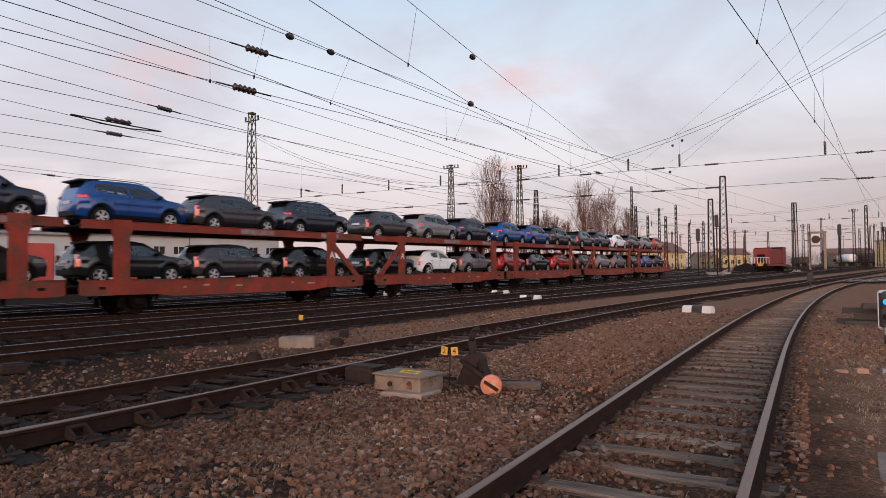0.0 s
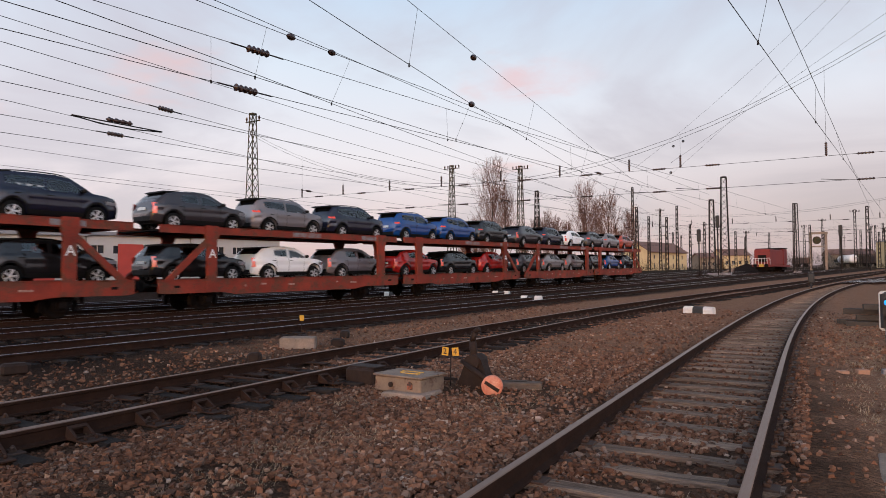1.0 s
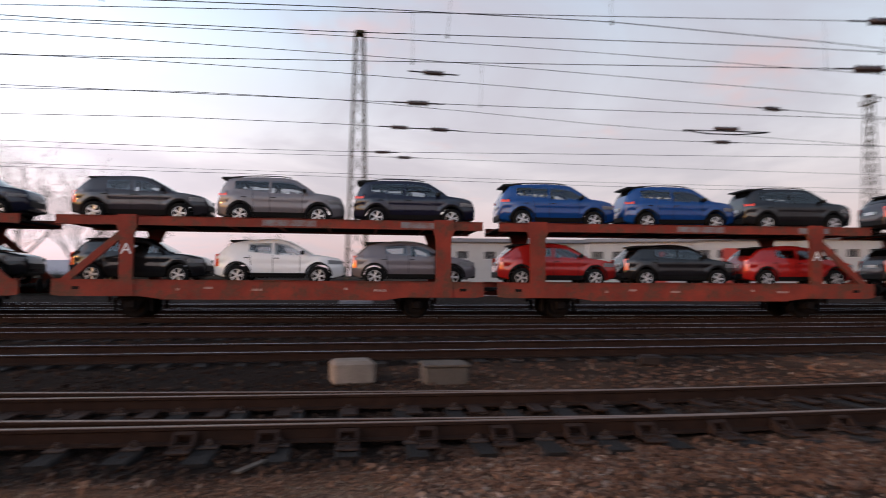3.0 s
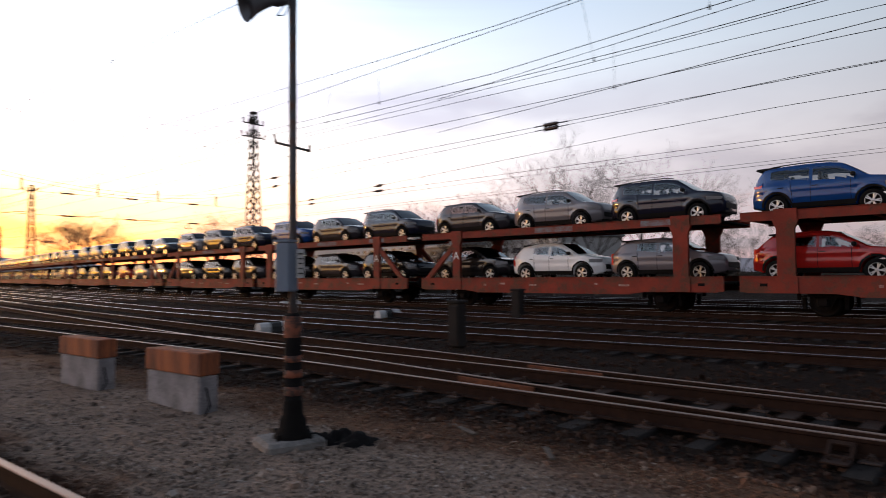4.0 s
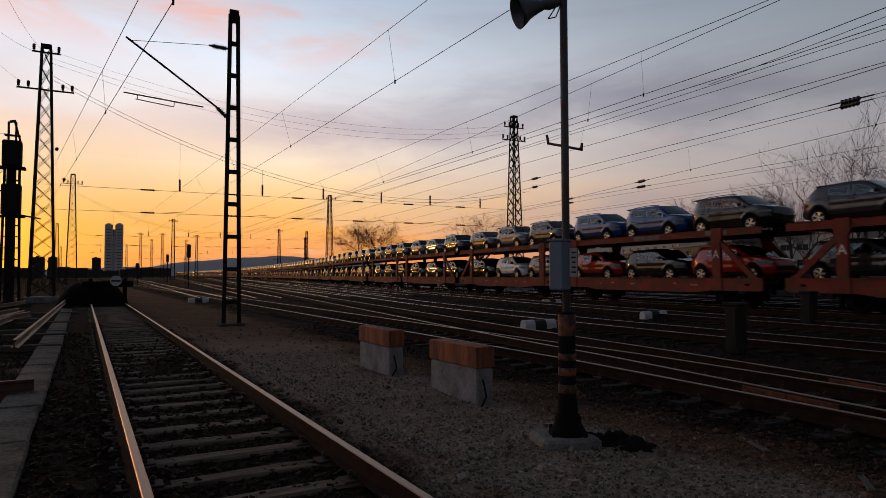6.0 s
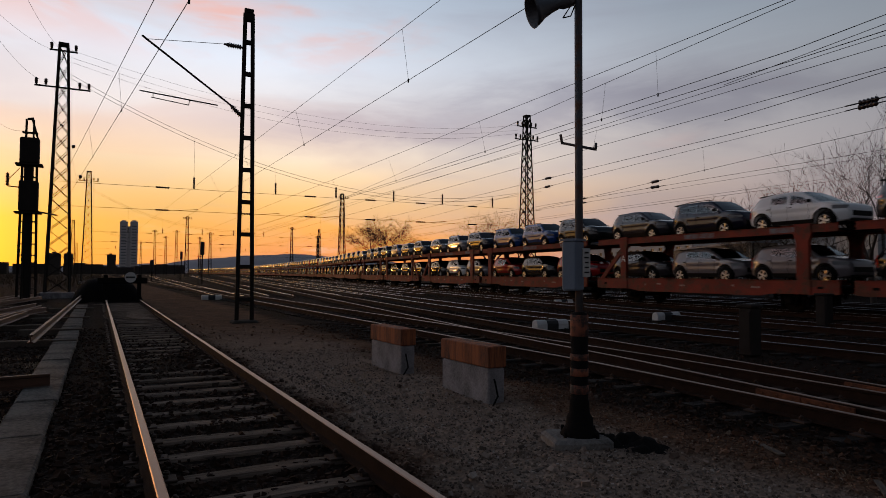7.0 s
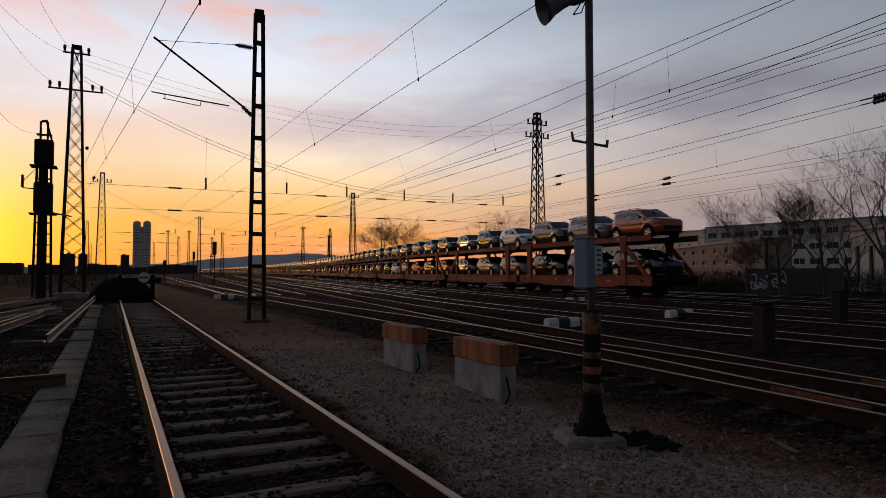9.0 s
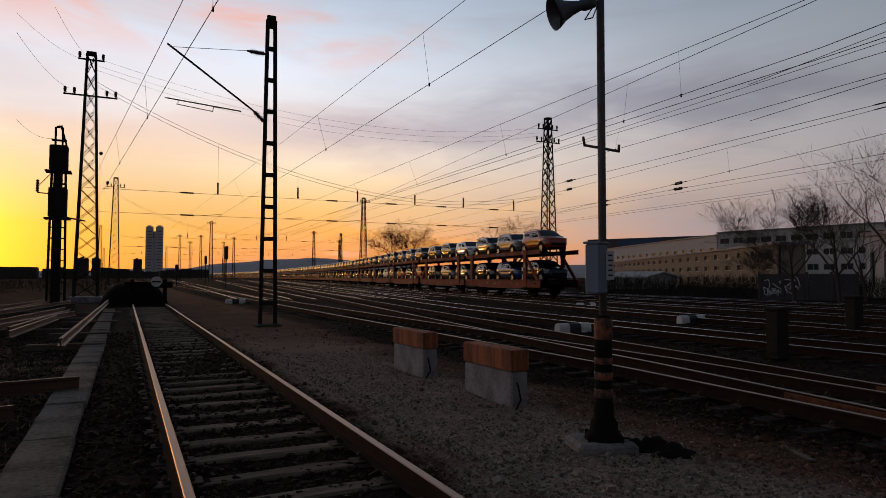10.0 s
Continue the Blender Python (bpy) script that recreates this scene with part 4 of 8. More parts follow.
def full_car(kind, paint):
    """A new car with all its parts."""
    what = "sport utility car" if kind == "suv" else "crossover hatchback"
    key = (kind, paint)
    if key in FULL:
        return copy_thing(FULL[key], Matrix())
    t = thing("car", None, f"new {WORDS[paint]} {what} on the car train", "car", "cars on the train")
    P = PARTS[kind]
    part("body", car_body(kind, paint, PARTS), t)
    for k in SIDE_PARTS:
        part(P[k].name.split(".")[0], P[k], t)
    for k in SMALL_PARTS:
        for s in "lr":
            part(P[k + s].name.split(".")[0], P[k + s], t)
    if kind == "suv":
        for s in "lr":
            part("roof_rail", P["rail" + s], t)
    for k in ("grille", "bumper", "floorpan", "spoiler", "cabin"):
        part(P[k].name.split(".")[0], P[k], t)
    for w in P["wheels"]:
        wheel = part("wheel", P["tyre"], t, m=Matrix.Translation(w))
        part("rim", P["rim"], wheel, "alloy rim")
    FULL[key] = t
    return t


def plain_car(kind, paint):
    """A far car: body, glass and wheels."""
    what = "sport utility car" if kind == "suv" else "crossover hatchback"
    key = (kind, paint)
    if key in PLAIN:
        return copy_thing(PLAIN[key], Matrix())
    t = thing("car", None, f"new {WORDS[paint]} {what} far along the train", "car", "cars on the train")
    P = PARTS[kind]
    part("body", car_body(kind, paint, FAR_PARTS), t)
    g = Mesh()
    for k in SIDE_PARTS:
        me = FAR_PARTS[kind][k]
        g.add([v.co for v in me.vertices], [tuple(p.vertices) for p in me.polygons], M_GLASS_CAR, True)
    part("glazing", g, t)
    if "disc" not in PLAIN:
        g = Mesh().tube((0, -0.1, 0), (0, 0.1, 0), 0.325, M_TYRE, n=10)
        for s in (-1, 1):
            g.tube((0, s * 0.1, 0), (0, s * 0.112, 0), 0.2, M_RIM, n=8)
        PLAIN["disc"] = g.build("wheel")
    for w in P["wheels"]:
        part("wheel", PLAIN["disc"], t, m=Matrix.Translation(w))
    PLAIN[key] = t
    return t


SPRAYED = 1
letter_curve = bpy.data.curves.new("letter", "FONT")
letter_curve.body, letter_curve.size, letter_curve.align_x, letter_curve.align_y, letter_curve.extrude = "A", 0.48, "CENTER", "CENTER", 0.002
letter_ob = bpy.data.objects.new("letter", letter_curve)
LETTER = bpy.data.meshes.new_from_object(letter_ob)
bpy.data.objects.remove(letter_ob)
LETTER.materials.clear()
LETTER.materials.append(M_FILM)
UNIT_LEN = 3 * PITCH + 0.05
DECK_LOW, DECK_UP = 1.04, 3.02


def wagon_unit(long_end):
    """One two-axle half of a double-deck car wagon; long_end: the sign of x at which the sloping braces stand."""
    t = thing("car_wagon", None, "weathered red double-deck car transporter wagon", "railway wagon", "wagons of the car train")
    h, e = UNIT_LEN / 2, long_end
    for s in (-1, 1):
        g = Mesh()
        y = s * 1.42
        # sill girder, deeper between the axles
        g.prism([(-h, 0.74), (-h + 0.25, 0.70), (-h + 2.6, 0.70), (-h + 3.2, 0.62), (h - 3.2, 0.62), (h - 2.6, 0.70), (h - 0.25, 0.70), (h, 0.74), (h, 1.19), (-h, 1.19)], "y", y - 0.05, y + 0.05, M_WAGON)
        g.box((0, y, 1.20), (2 * h, 0.16, 0.03), M_WAGON)
        g.box((0, y, 0.62), (2 * h - 6.4, 0.16, 0.03), M_WAGON)
        sill = part("sill_girder", g, t)
        # stencilled data panels and load marks, as plain bars
        for k, (x, w) in enumerate(((-h + 3.4, 0.5), (-h + 4.5, 0.16), (0.6, 0.42), (h - 4.6, 0.34), (h - 3.7, 0.14))):
            part("stencil_mark", Mesh().box((x, s * 1.475, 0.92 + 0.05 * (k % 2)), (w * 0.8, 0.006, 0.07), M_STENCIL), sill)
        for x in (-h + 0.7, h - 0.7):
            part("lashing_slot", Mesh().box((x, s * 1.474, 0.95), (0.22, 0.006, 0.09), M_UNDER), sill)
    part("lower_deck", Mesh().box((0, 0, DECK_LOW - 0.05), (2 * h - 0.1, 2.72, 0.06), M_UNDER), t)
    for s in (-1, 1):
        g = Mesh()
        y = s * 1.40
        g.prism([(y - 0.065, 2.90), (y + 0.065, 2.90), (y + 0.065, 2.92), (y + 0.04, 2.925), (y + 0.04, 3.165), (y + 0.065, 3.17), (y + 0.065, 3.19), (y - 0.065, 3.19), (y - 0.065, 3.17), (y - 0.04, 3.165), (y - 0.04, 2.925), (y - 0.065, 2.92)], "x", -h + 0.05, h - 0.05, M_WAGON)
        girder = part("upper_deck_girder", g, t)
        if s == SPRAYED:
            for x, w in ((-h + 2.2, 1.1), (-h + 6.3, 1.7)):
                part("spray_patch", Mesh().box((x, s * 1.4425, 3.045), (w, 0.005, 0.19), M_SPRAY), girder, "faded teal-grey spray paint")
    g = Mesh()
    for s in (-1, 1):
        g.box((0, s * 0.69, DECK_UP - 0.03), (2 * h - 0.1, 1.30, 0.05), M_UNDER)
    for i in range(9):
        g.box((-h + 0.4 + i * (2 * h - 0.8) / 8, 0, 2.96), (0.10, 2.72, 0.09), M_WAGON)
    part("upper_deck", g, t)
    for sx in (-1, 1):
        x0 = sx * (h - (2.15 if sx == e else 1.35))
        for s in (-1, 1):
            g = Mesh()
            w = 0.20 if sx == e else 0.25
            g.prism([(x0 - w, 1.21), (x0 - w, 2.62), (x0 - w - 0.12, 2.90), (x0 + w + 0.12, 2.90), (x0 + w, 2.62), (x0 + w, 1.21)], "y", s * 1.44 - 0.07, s * 1.44 + 0.07, M_WAGON)
            g.box((x0, s * 1.475, 0.96), (2 * w + 0.1, 0.06, 0.5), M_WAGON)
            g.box((x0, s * 1.475, 3.06), (2 * w + 0.14, 0.06, 0.34), M_WAGON)
            post = part("post", g, t)
            if sx == e and s == 1:
                part("painted_letter", LETTER, post, "white letter A", m=Matrix.Translation((x0, 1.514, 2.15)) @ Matrix(((-1, 0, 0, 0), (0, 0, 1, 0), (0, 1, 0, 0), (0, 0, 0, 1))))
            if sx == e:
                g = Mesh()
                x1 = sx * (h - 0.25)
                g.prism([(x0 + sx * 0.2, 2.75), (x0 + sx * 0.2, 2.45), (x1 - sx * 0.32, 1.21), (x1, 1.21)], "y", s * 1.42 - 0.05, s * 1.42 + 0.05, M_WAGON)
                part("brace", g, t)
        # buffers and drawgear at the coupled ends
        if sx == e:
            for s in (-1, 1):
                g = Mesh().tube((sx * h, s * 0.87, 1.0), (sx * (h + 0.31), s * 0.87, 1.0), 0.08, M_UNDER, n=8)
                g.tube((sx * (h + 0.30), s * 0.87, 1.0), (sx * (h + 0.36), s * 0.87, 1.0), 0.22, M_UNDER, n=12)
                part("buffer", g, t)
        part("drawgear", Mesh().box((sx * (h + 0.1), 0, 0.95), (0.5, 0.16, 0.12), M_UNDER), t)
        # axle guards, springs and wheels
        xw = sx * (h - 2.2)
        for s in (-1, 1):
            g = Mesh()
            g.prism([(xw - 0.42, 0.72), (xw - 0.16, 0.22), (xw + 0.16, 0.22), (xw + 0.42, 0.72)], "y", s * 1.06 - 0.015, s * 1.06 + 0.015, M_UNDER)
            g.box((xw, s * 1.13, 0.44), (0.30, 0.20, 0.26), M_UNDER, chamfer=0.04)
            for i in range(4):
                g.box((xw, s * 1.13, 0.60 + i * 0.03), (1.2 - i * 0.22, 0.10, 0.024), M_UNDER)
            for k in (-1, 1):
                g.box((xw + k * 0.62, s * 1.10, 0.62), (0.10, 0.10, 0.26), M_UNDER)
                g.box((xw + k * 0.55, s * 0.80, 0.40), (0.10, 0.16, 0.34), M_UNDER)
            part("axle_guard", g, t)
        g = Mesh()
        g.tube((0, -1.0, 0), (0, 1.0, 0), 0.075, M_UNDER, n=10)
        for s in (-1, 1):
            g.lathe((0, s * 0.68, 0), (0, s * 0.82, 0), [(0.0, 0.0), (0.0, 0.45), (0.22, 0.45), (0.25, 0.42), (1.0, 0.415), (1.0, 0.34), (0.7, 0.30), (0.7, 0.14), (1.0, 0.12), (1.0, 0.0)], M_UNDER, 20)
            for i in range(3):
                a = 2 * math.pi * i / 3
                g.box((0.22 * math.cos(a), s * 0.79, 0.22 * math.sin(a)), (0.07, 0.02, 0.07), M_UNDER)
        w = part("wheelset", g, t, m=Matrix.Translation((xw, 0, 0.42)))
    return t


UPPER = ["orange", "silver", "grey", "white", "navy", "grey", "black", "blue", "blue", "navy", "silver", "grey", "navy", "grey", "blue", "navy", "grey", "silver"]
LOWER = ["navy", "blue", "black", "silver", "silver", "grey", "red", "black", "red", "steel", "white", "black", "black", "grey", "black", "grey", "black", "grey"]
CARS_IN_TRAIN = 150
RIDERS = []
rng = random.Random(11)
for k in range(CARS_IN_TRAIN):
    mixed = ["grey", "silver", "navy", "black", "blue", "white", "silver", "grey", "red", "silver"]
    for deck, z, seq in (("up", DECK_UP, UPPER), ("low", DECK_LOW, LOWER)):
        paint = seq[k] if k < len(seq) else rng.choice(mixed)
        kind = "suv" if deck == "up" and k not in (3, 5, 11, 13) and (k < 18 or rng.random() < 0.7) else "crossover"
        ob = full_car(kind, paint) if k < 18 else plain_car(kind, paint)
        RIDERS.append((ob, car_rear(k) - CAR_LEN / 2, CAR_LEN, z, -1))
UNITS = []
first = {}
for u in range(CARS_IN_TRAIN // 3):
    long_end = -1 if u % 2 == 0 else 1
    ob = copy_thing(first[long_end], Matrix()) if long_end in first else wagon_unit(long_end)
    first.setdefault(long_end, ob)
    mid_s = (car_rear(3 * u) + car_rear(3 * u + 2) - CAR_LEN) / 2
    UNITS.append(ob)
    RIDERS.append((ob, mid_s, UNIT_LEN, 0.0, 1))


def motions():
    """The whole train runs west along its line."""
    times = [0.5 * i for i in range(21)]
    for ob, s, length, z, way in RIDERS:
        walk(ob, [(t, riding(s - run(t), length, z, way)) for t in times])
    # turning wheels of the units that pass close by
    step = 1 / 30
    for ob in UNITS[:8]:
        for w in [c for c in ob.children if c.name.startswith("wheelset")]:
            base = w.matrix_basis.translation.copy()
            rows = []
            for i in range(301):
                t = min(i * step, 10.0)
                rows.append((t, Matrix.Translation(base) @ Matrix.Rotation(run(t) / 0.42, 4, "Y")))
            walk(w, rows)

# ---- masts ----
M_WOOD_DARK = material("dark_soiled_concrete", (0.08, 0.07, 0.062), (0.03, 0.026, 0.023), rough=0.95, scale=5, bump=0.4, spec=0.1)
def lattice(g, base, top, w0, w1, steps, mat, leg=0.075, bar=0.048):
    """Four corner legs with crossed bars between two squares."""
    base, top = Vector(base), Vector(top)

    def corner(u, i):
        w = (w0 + (w1 - w0) * u) / 2
        return base + (top - base) * u + Vector(((-w, -w, 0), (w, -w, 0), (w, w, 0), (-w, w, 0))[i])
    for i in range(4):
        g.strip(corner(0, i), corner(1, i), leg, leg, mat)
    us = [1 - (1 - k / steps) ** 0.93 for k in range(steps + 1)]
    for a, b in zip(us, us[1:]):
        for i in range(4):
            j = (i + 1) % 4
            g.strip(corner(a, i), corner(b, j), bar, bar * 0.5, mat)
            g.strip(corner(a, j), corner(b, i), bar, bar * 0.5, mat)


def pin_insulators(t, pts):
    for p in pts:
        g = Mesh()
        p = Vector(p)
        g.lathe(p, p + Vector((0, 0, 0.42)), [(0, 0.03), (0.1, 0.03), (0.15, 0.085), (0.4, 0.07), (0.5, 0.10), (0.75, 0.08), (0.85, 0.10), (1, 0.03)], M_INSUL, 10)
        part("pin_insulator", g, t)


def lattice_mast(x, y, h, w0=0.95, w1=0.34, mat=None, arms=(), label="tall tapering steel lattice mast of the overhead line", foot=True):
    z = ground_z(y) - 0.2
    t = thing("lattice_mast", Matrix.Translation((x, y, z)), label, "catenary mast", "lattice masts")
    g = Mesh()
    lattice(g, (0, 0, 0.3), (0, 0, h), w0, w1, max(7, int(h / 1.0)), mat or M_MAST_DARK, *((0.10, 0.070) if mat is M_MAST_DARK else (0.085, 0.045)))
    part("lattice_frame", g, t)
    if foot:
        g = Mesh().box((0, 0, 0.1), (w0 + 0.5, w0 + 0.5, 0.5), M_CONCRETE, chamfer=0.04)
        part("footing", g, t)
    for up, half_w in arms:
        g = Mesh().box((0, 0, up), (2 * half_w, 0.09, 0.09), mat or M_MAST_DARK)
        part("cross_arm", g, t)
        pin_insulators(t, [(s * (half_w - 0.1), 0, up + 0.04) for s in (-1, 1)] + ([(s * (half_w - 0.6), 0, up + 0.04) for s in (-1, 1)] if half_w > 0.9 else []))
    g = Mesh().box((0, 0, h + 0.08), (w1 + 0.1, w1 + 0.1, 0.16), mat or M_MAST_DARK)
    part("mast_cap", g, t)
    return t


lattice_mast(-45.0, 44.6, 16.2, 1.2, 0.42, M_MAST, arms=((15.6, 0.9),), label="green lattice mast with twin insulator arms behind the train")
lattice_mast(-42.6, 79.2, 15.6, 1.1, 0.42, M_MAST, arms=((15.3, 1.2),), label="green lattice mast with a wide insulator arm")
lattice_mast(-34.8, 84.9, 15.6, 1.1, 0.42, M_MAST, arms=((15.3, 1.2),), label="green lattice mast with a wide insulator arm")
lattice_mast(-11.2, 110.6, 15.2, 1.3, 0.75, M_MAST_DARK, label="broad steel lattice mast over the eastern lines")
lattice_mast(-12.5, 106.0, 11.3, 0.9, 0.6, M_MAST_DARK)
lattice_mast(-1.6, 130.0, 12.0, 0.8, 0.5, M_MAST_DARK)
lattice_mast(11.0, 45.0, 20.6, 1.2, 0.42, M_MAST_DARK, arms=((19.8, 0.9),))
lattice_mast(-34.5, -48.8, 16.0, 1.25, 0.44, M_MAST_DARK, arms=((15.1, 1.1), (13.9, 1.3)), label="dark lattice mast with stacked insulator arms behind the train")
lattice_mast(2.16, -46.0, 15.5, 1.3, 0.46, M_MAST_DARK, arms=((15.2, 0.75), (12.9, 1.5)), label="dark lattice mast with insulator arms against the sunset")
lattice_mast(1.4, -103.0, 15.5, 1.4, 0.5, M_MAST_DARK, arms=((14.3, 1.2),), label="slender lattice mast far down the line")
lattice_mast(-39.2, -113.5, 16.0, 1.3, 0.5, M_MAST_DARK, arms=((15.3, 1.2),), label="slender lattice mast behind the train")
for az, el, d in ((173.6, 4.55, 190), (171.8, 3.3, 240), (165.2, 3.9, 210), (176.0, 3.4, 260), (163.0, 3.2, 230), (168.4, 3.4, 250), (175.2, 2.9, 300), (177.0, 2.4, 320), (172.6, 2.9, 310), (181.5, 2.2, 300), (174.4, 3.4, 270)):
    lattice_mast(-d * math.sin(radians(az)), d * math.cos(radians(az)), 1.58 + d * math.tan(radians(el)), 1.0, 0.5, M_MAST_DARK, arms=((1.1 + d * math.tan(radians(el)), 1.1),) if el > 2.8 else (), foot=False, label="far lattice mast of the western yard")
for az, el, d in ((0.83, 5.37, 120), (-0.2, 3.7, 160), (-3.9, 4.9, 125), (-5.0, 3.3, 170), (12.9, 7.3, 150), (10.2, 4.7, 135), (8.4, 4.1, 160), (-2.2, 3.3, 175), (9.4, 5.6, 150), (7.3, 4.2, 165), (-6.2, 3.6, 180), (5.0, 3.4, 180), (2.6, 3.2, 185), (-1.1, 3.2, 190), (14.3, 3.9, 170), (4.3, 2.9, 200), (-4.6, 3.0, 195)):
    gz = ground_z(d) - 0.2
    lattice_mast(-d * math.sin(radians(az)), d * math.cos(radians(az)), 1.38 - gz + d * math.tan(radians(el)), 0.55, 0.32, M_MAST_DARK, foot=False, label="far lattice mast of the eastern yard")

# masts of the eastern yard: bearing, top elevation, height
for az, el, h, arm in ((12.57, 5.6, 13, 0), (11.63, 4.82, 13, 0), (9.73, 3.45, 12, 1.2), (10.72, 5.43, 16, 1.1), (4.24, 2.82, 13, 0.9), (0.19, 3.7, 11, 0.6), (-1.03, 4.13, 15, 1.1), (-3.13, 4.7, 14, 1.0), (-3.47, 3.2, 11, 0), (-4.13, 3.43, 13, 0), (-4.38, 3.5, 13, 0.8), (-4.85, 3.65, 13, 0), (9.1, 2.71, 12, 0)):
    d = min((h - 1.9) / (math.tan(radians(el)) - 0.016), 255)
    lattice_mast(-d * math.sin(radians(az)), d * math.cos(radians(az)), h, 0.62, 0.35, M_MAST_DARK, arms=((h - 0.4, arm),) if arm else (), label="dark lattice mast in the eastern yard", foot=False)
lattice_mast(-33.9, 2.5, 14.2, 1.05, 0.42, M_MAST, label="green lattice mast close behind the train")
for x, y in ((-50, 165), (50, 165), (-60, -195), (6, -195), (-42, 110), (26, 110)):
    lattice_mast(x, y, 15.0, 1.1, 0.5, M_MAST_DARK, foot=False, label="far lattice mast that holds a cross span")

# the near two-legged mast with its cantilever
MX, MY = -4.08, -21.0
t = thing("catenary_mast", Matrix.Translation((MX, MY, -0.2)), "rusty two-legged catenary mast with a cantilever arm beside the siding", "catenary mast")
for s in (-1, 1):
    g = Mesh()
    g.strip((s * 0.235, 0, 0.0), (s * 0.115, 0, 9.85), 0.06, 0.12, M_MAST_DARK)
    g.strip((s * 0.235, 0.05, 0.0), (s * 0.115, 0.05, 9.85), 0.085, 0.02, M_MAST_DARK)
    part("leg", g, t)
for i in range(10):
    z = 0.75 + i * 1.02
    w = 0.235 - 0.12 * z / 9.85
    part("batten_plate", Mesh().box((0, 0.0, z), (2 * w + 0.05, 0.13, 0.13), M_MAST_DARK, chamfer=0.01), t)
part("mast_cap", Mesh().box((0, 0, 9.72), (0.33, 0.17, 0.26), M_MAST_DARK, chamfer=0.02), t)
part("footing", Mesh().box((0, 0, 0.0), (0.8, 0.6, 0.2), M_WOOD_DARK, chamfer=0.05), t)
g = Mesh().tube((0.55, 0, 6.86), (3.08, 0, 8.60), 0.032, M_MAST_DARK)
part("cantilever_tube", g, t)
for a, b in (((0.14, 0, 6.48), (0.55, 0, 6.86)), ((0.12, 0, 8.72), (0.75, 0, 8.74))):
    g = Mesh()
    a, b = Vector(a), Vector(b)
    prof = [(0, 0.035)]
    for i in range(6):
        prof += [(0.18 + i * 0.11, 0.035), (0.20 + i * 0.11, 0.085), (0.25 + i * 0.11, 0.06)]
    g.lathe(a, b, prof + [(0.9, 0.035), (1, 0.03)], M_INSUL, 10)
    part("rod_insulator", g, t)
part("tie_wire", Mesh().tube((0.75, 0, 8.74), (2.95, 0, 8.52), 0.009, M_WIRE, n=5), t)
g = Mesh().tube((0.9, 0, 6.78), (3.12, 0, 6.95), 0.02, M_MAST_DARK, n=6)
g.tube((2.75, 0, 6.92), (2.75, 0, 6.78), 0.012, M_MAST_DARK, n=5)
part("registration_arm", g, t)
g = Mesh().tube((1.75, 0, 6.68), (2.80, 0, 6.79), 0.014, M_MAST_DARK, n=6)
g.tube((1.75, 0, 6.68), (1.73, 0, 6.83), 0.012, M_MAST_DARK, n=5)
part("steady_arm", g, t)

# ---- overhead wires ----
WIRES = thing("feeder_wires", None, "thin dark anchor wires crossing over the yard", "overhead wire")


def sagging(g, a, b, sag, r=0.009, n=10):
    a, b = Vector(a), Vector(b)
    pts = [a.lerp(b, i / n) - Vector((0, 0, 4 * sag * (i / n) * (1 - i / n))) for i in range(n + 1)]
    g.pipe(pts, r, M_WIRE)


def wire(a, b, sag):
    g = Mesh()
    sagging(g, a, b, sag, 0.007)
    part("wire", g, WIRES)


def disc_string(g, a, b, r=0.11, n=5):
    prof = [(0, 0.02)]
    for i in range(n):
        u = 0.12 + 0.76 * i / (n - 1)
        prof += [(u - 0.05, r * 0.5), (u - 0.02, r), (u + 0.05, r * 0.75)]
    g.lathe(a, b, prof + [(0.95, 0.03), (1, 0.02)], M_INSUL, 9)


def line_insulator(p, s, lean):
    """A string of porcelain discs set into a wire; lean: how far the wire drifts sideways for each metre along the lines."""
    d = Vector((lean, 1, 0)).normalized()
    t = thing("strain_insulator", Matrix.Translation(p), "dark porcelain strain insulator in an overhead wire", "insulator", "wire insulators")
    g = Mesh()
    disc_string(g, -d * 0.36 * s, d * 0.36 * s, 0.10 * s)
    part("porcelain_string", g, t)
    for k in (-1, 1):
        part("end_fitting", Mesh().tube(d * 0.36 * s * k, d * 0.8 * s * k, 0.022, M_WIRE, n=5), t)


def egg_insulator(p):
    t = thing("egg_insulator", Matrix.Translation(p), "round dark porcelain insulator on a guy wire", "insulator", "wire insulators")
    d = Vector((-0.15, 0.95, 0.12)).normalized()
    g = Mesh().lathe(-d * 0.19, d * 0.19, [(0, 0.02), (0.1, 0.045), (0.3, 0.08), (0.5, 0.088), (0.7, 0.08), (0.9, 0.045), (1, 0.02)], M_INSUL, 10)
    part("porcelain_body", g, t)


class Run:
    """A wire along the lines: its place and drift east and west of the viewer, at a height that sags gently between the masts."""

    def __init__(self, z, east=None, west=None, r=0.009):
        self.z, self.east, self.west, self.r = z, east, west, r

    def x(self, y):
        (xe, de), (xw, dw) = self.east or self.west, self.west or self.east
        u = min(1.0, max(0.0, (y + 8) / 16))
        return (xe + de * y) * u + (xw + dw * y) * (1 - u)

    def at(self, y):
        return Vector((self.x(y), y, self.z + ground_z(y) * 0.9))

    def string(self, y0, y1, t, name):
        n = max(1, round((y1 - y0) / 5))
        return part(name, Mesh().pipe([self.at(y0 + i * (y1 - y0) / n) for i in range(n + 1)], self.r, M_WIRE), t)


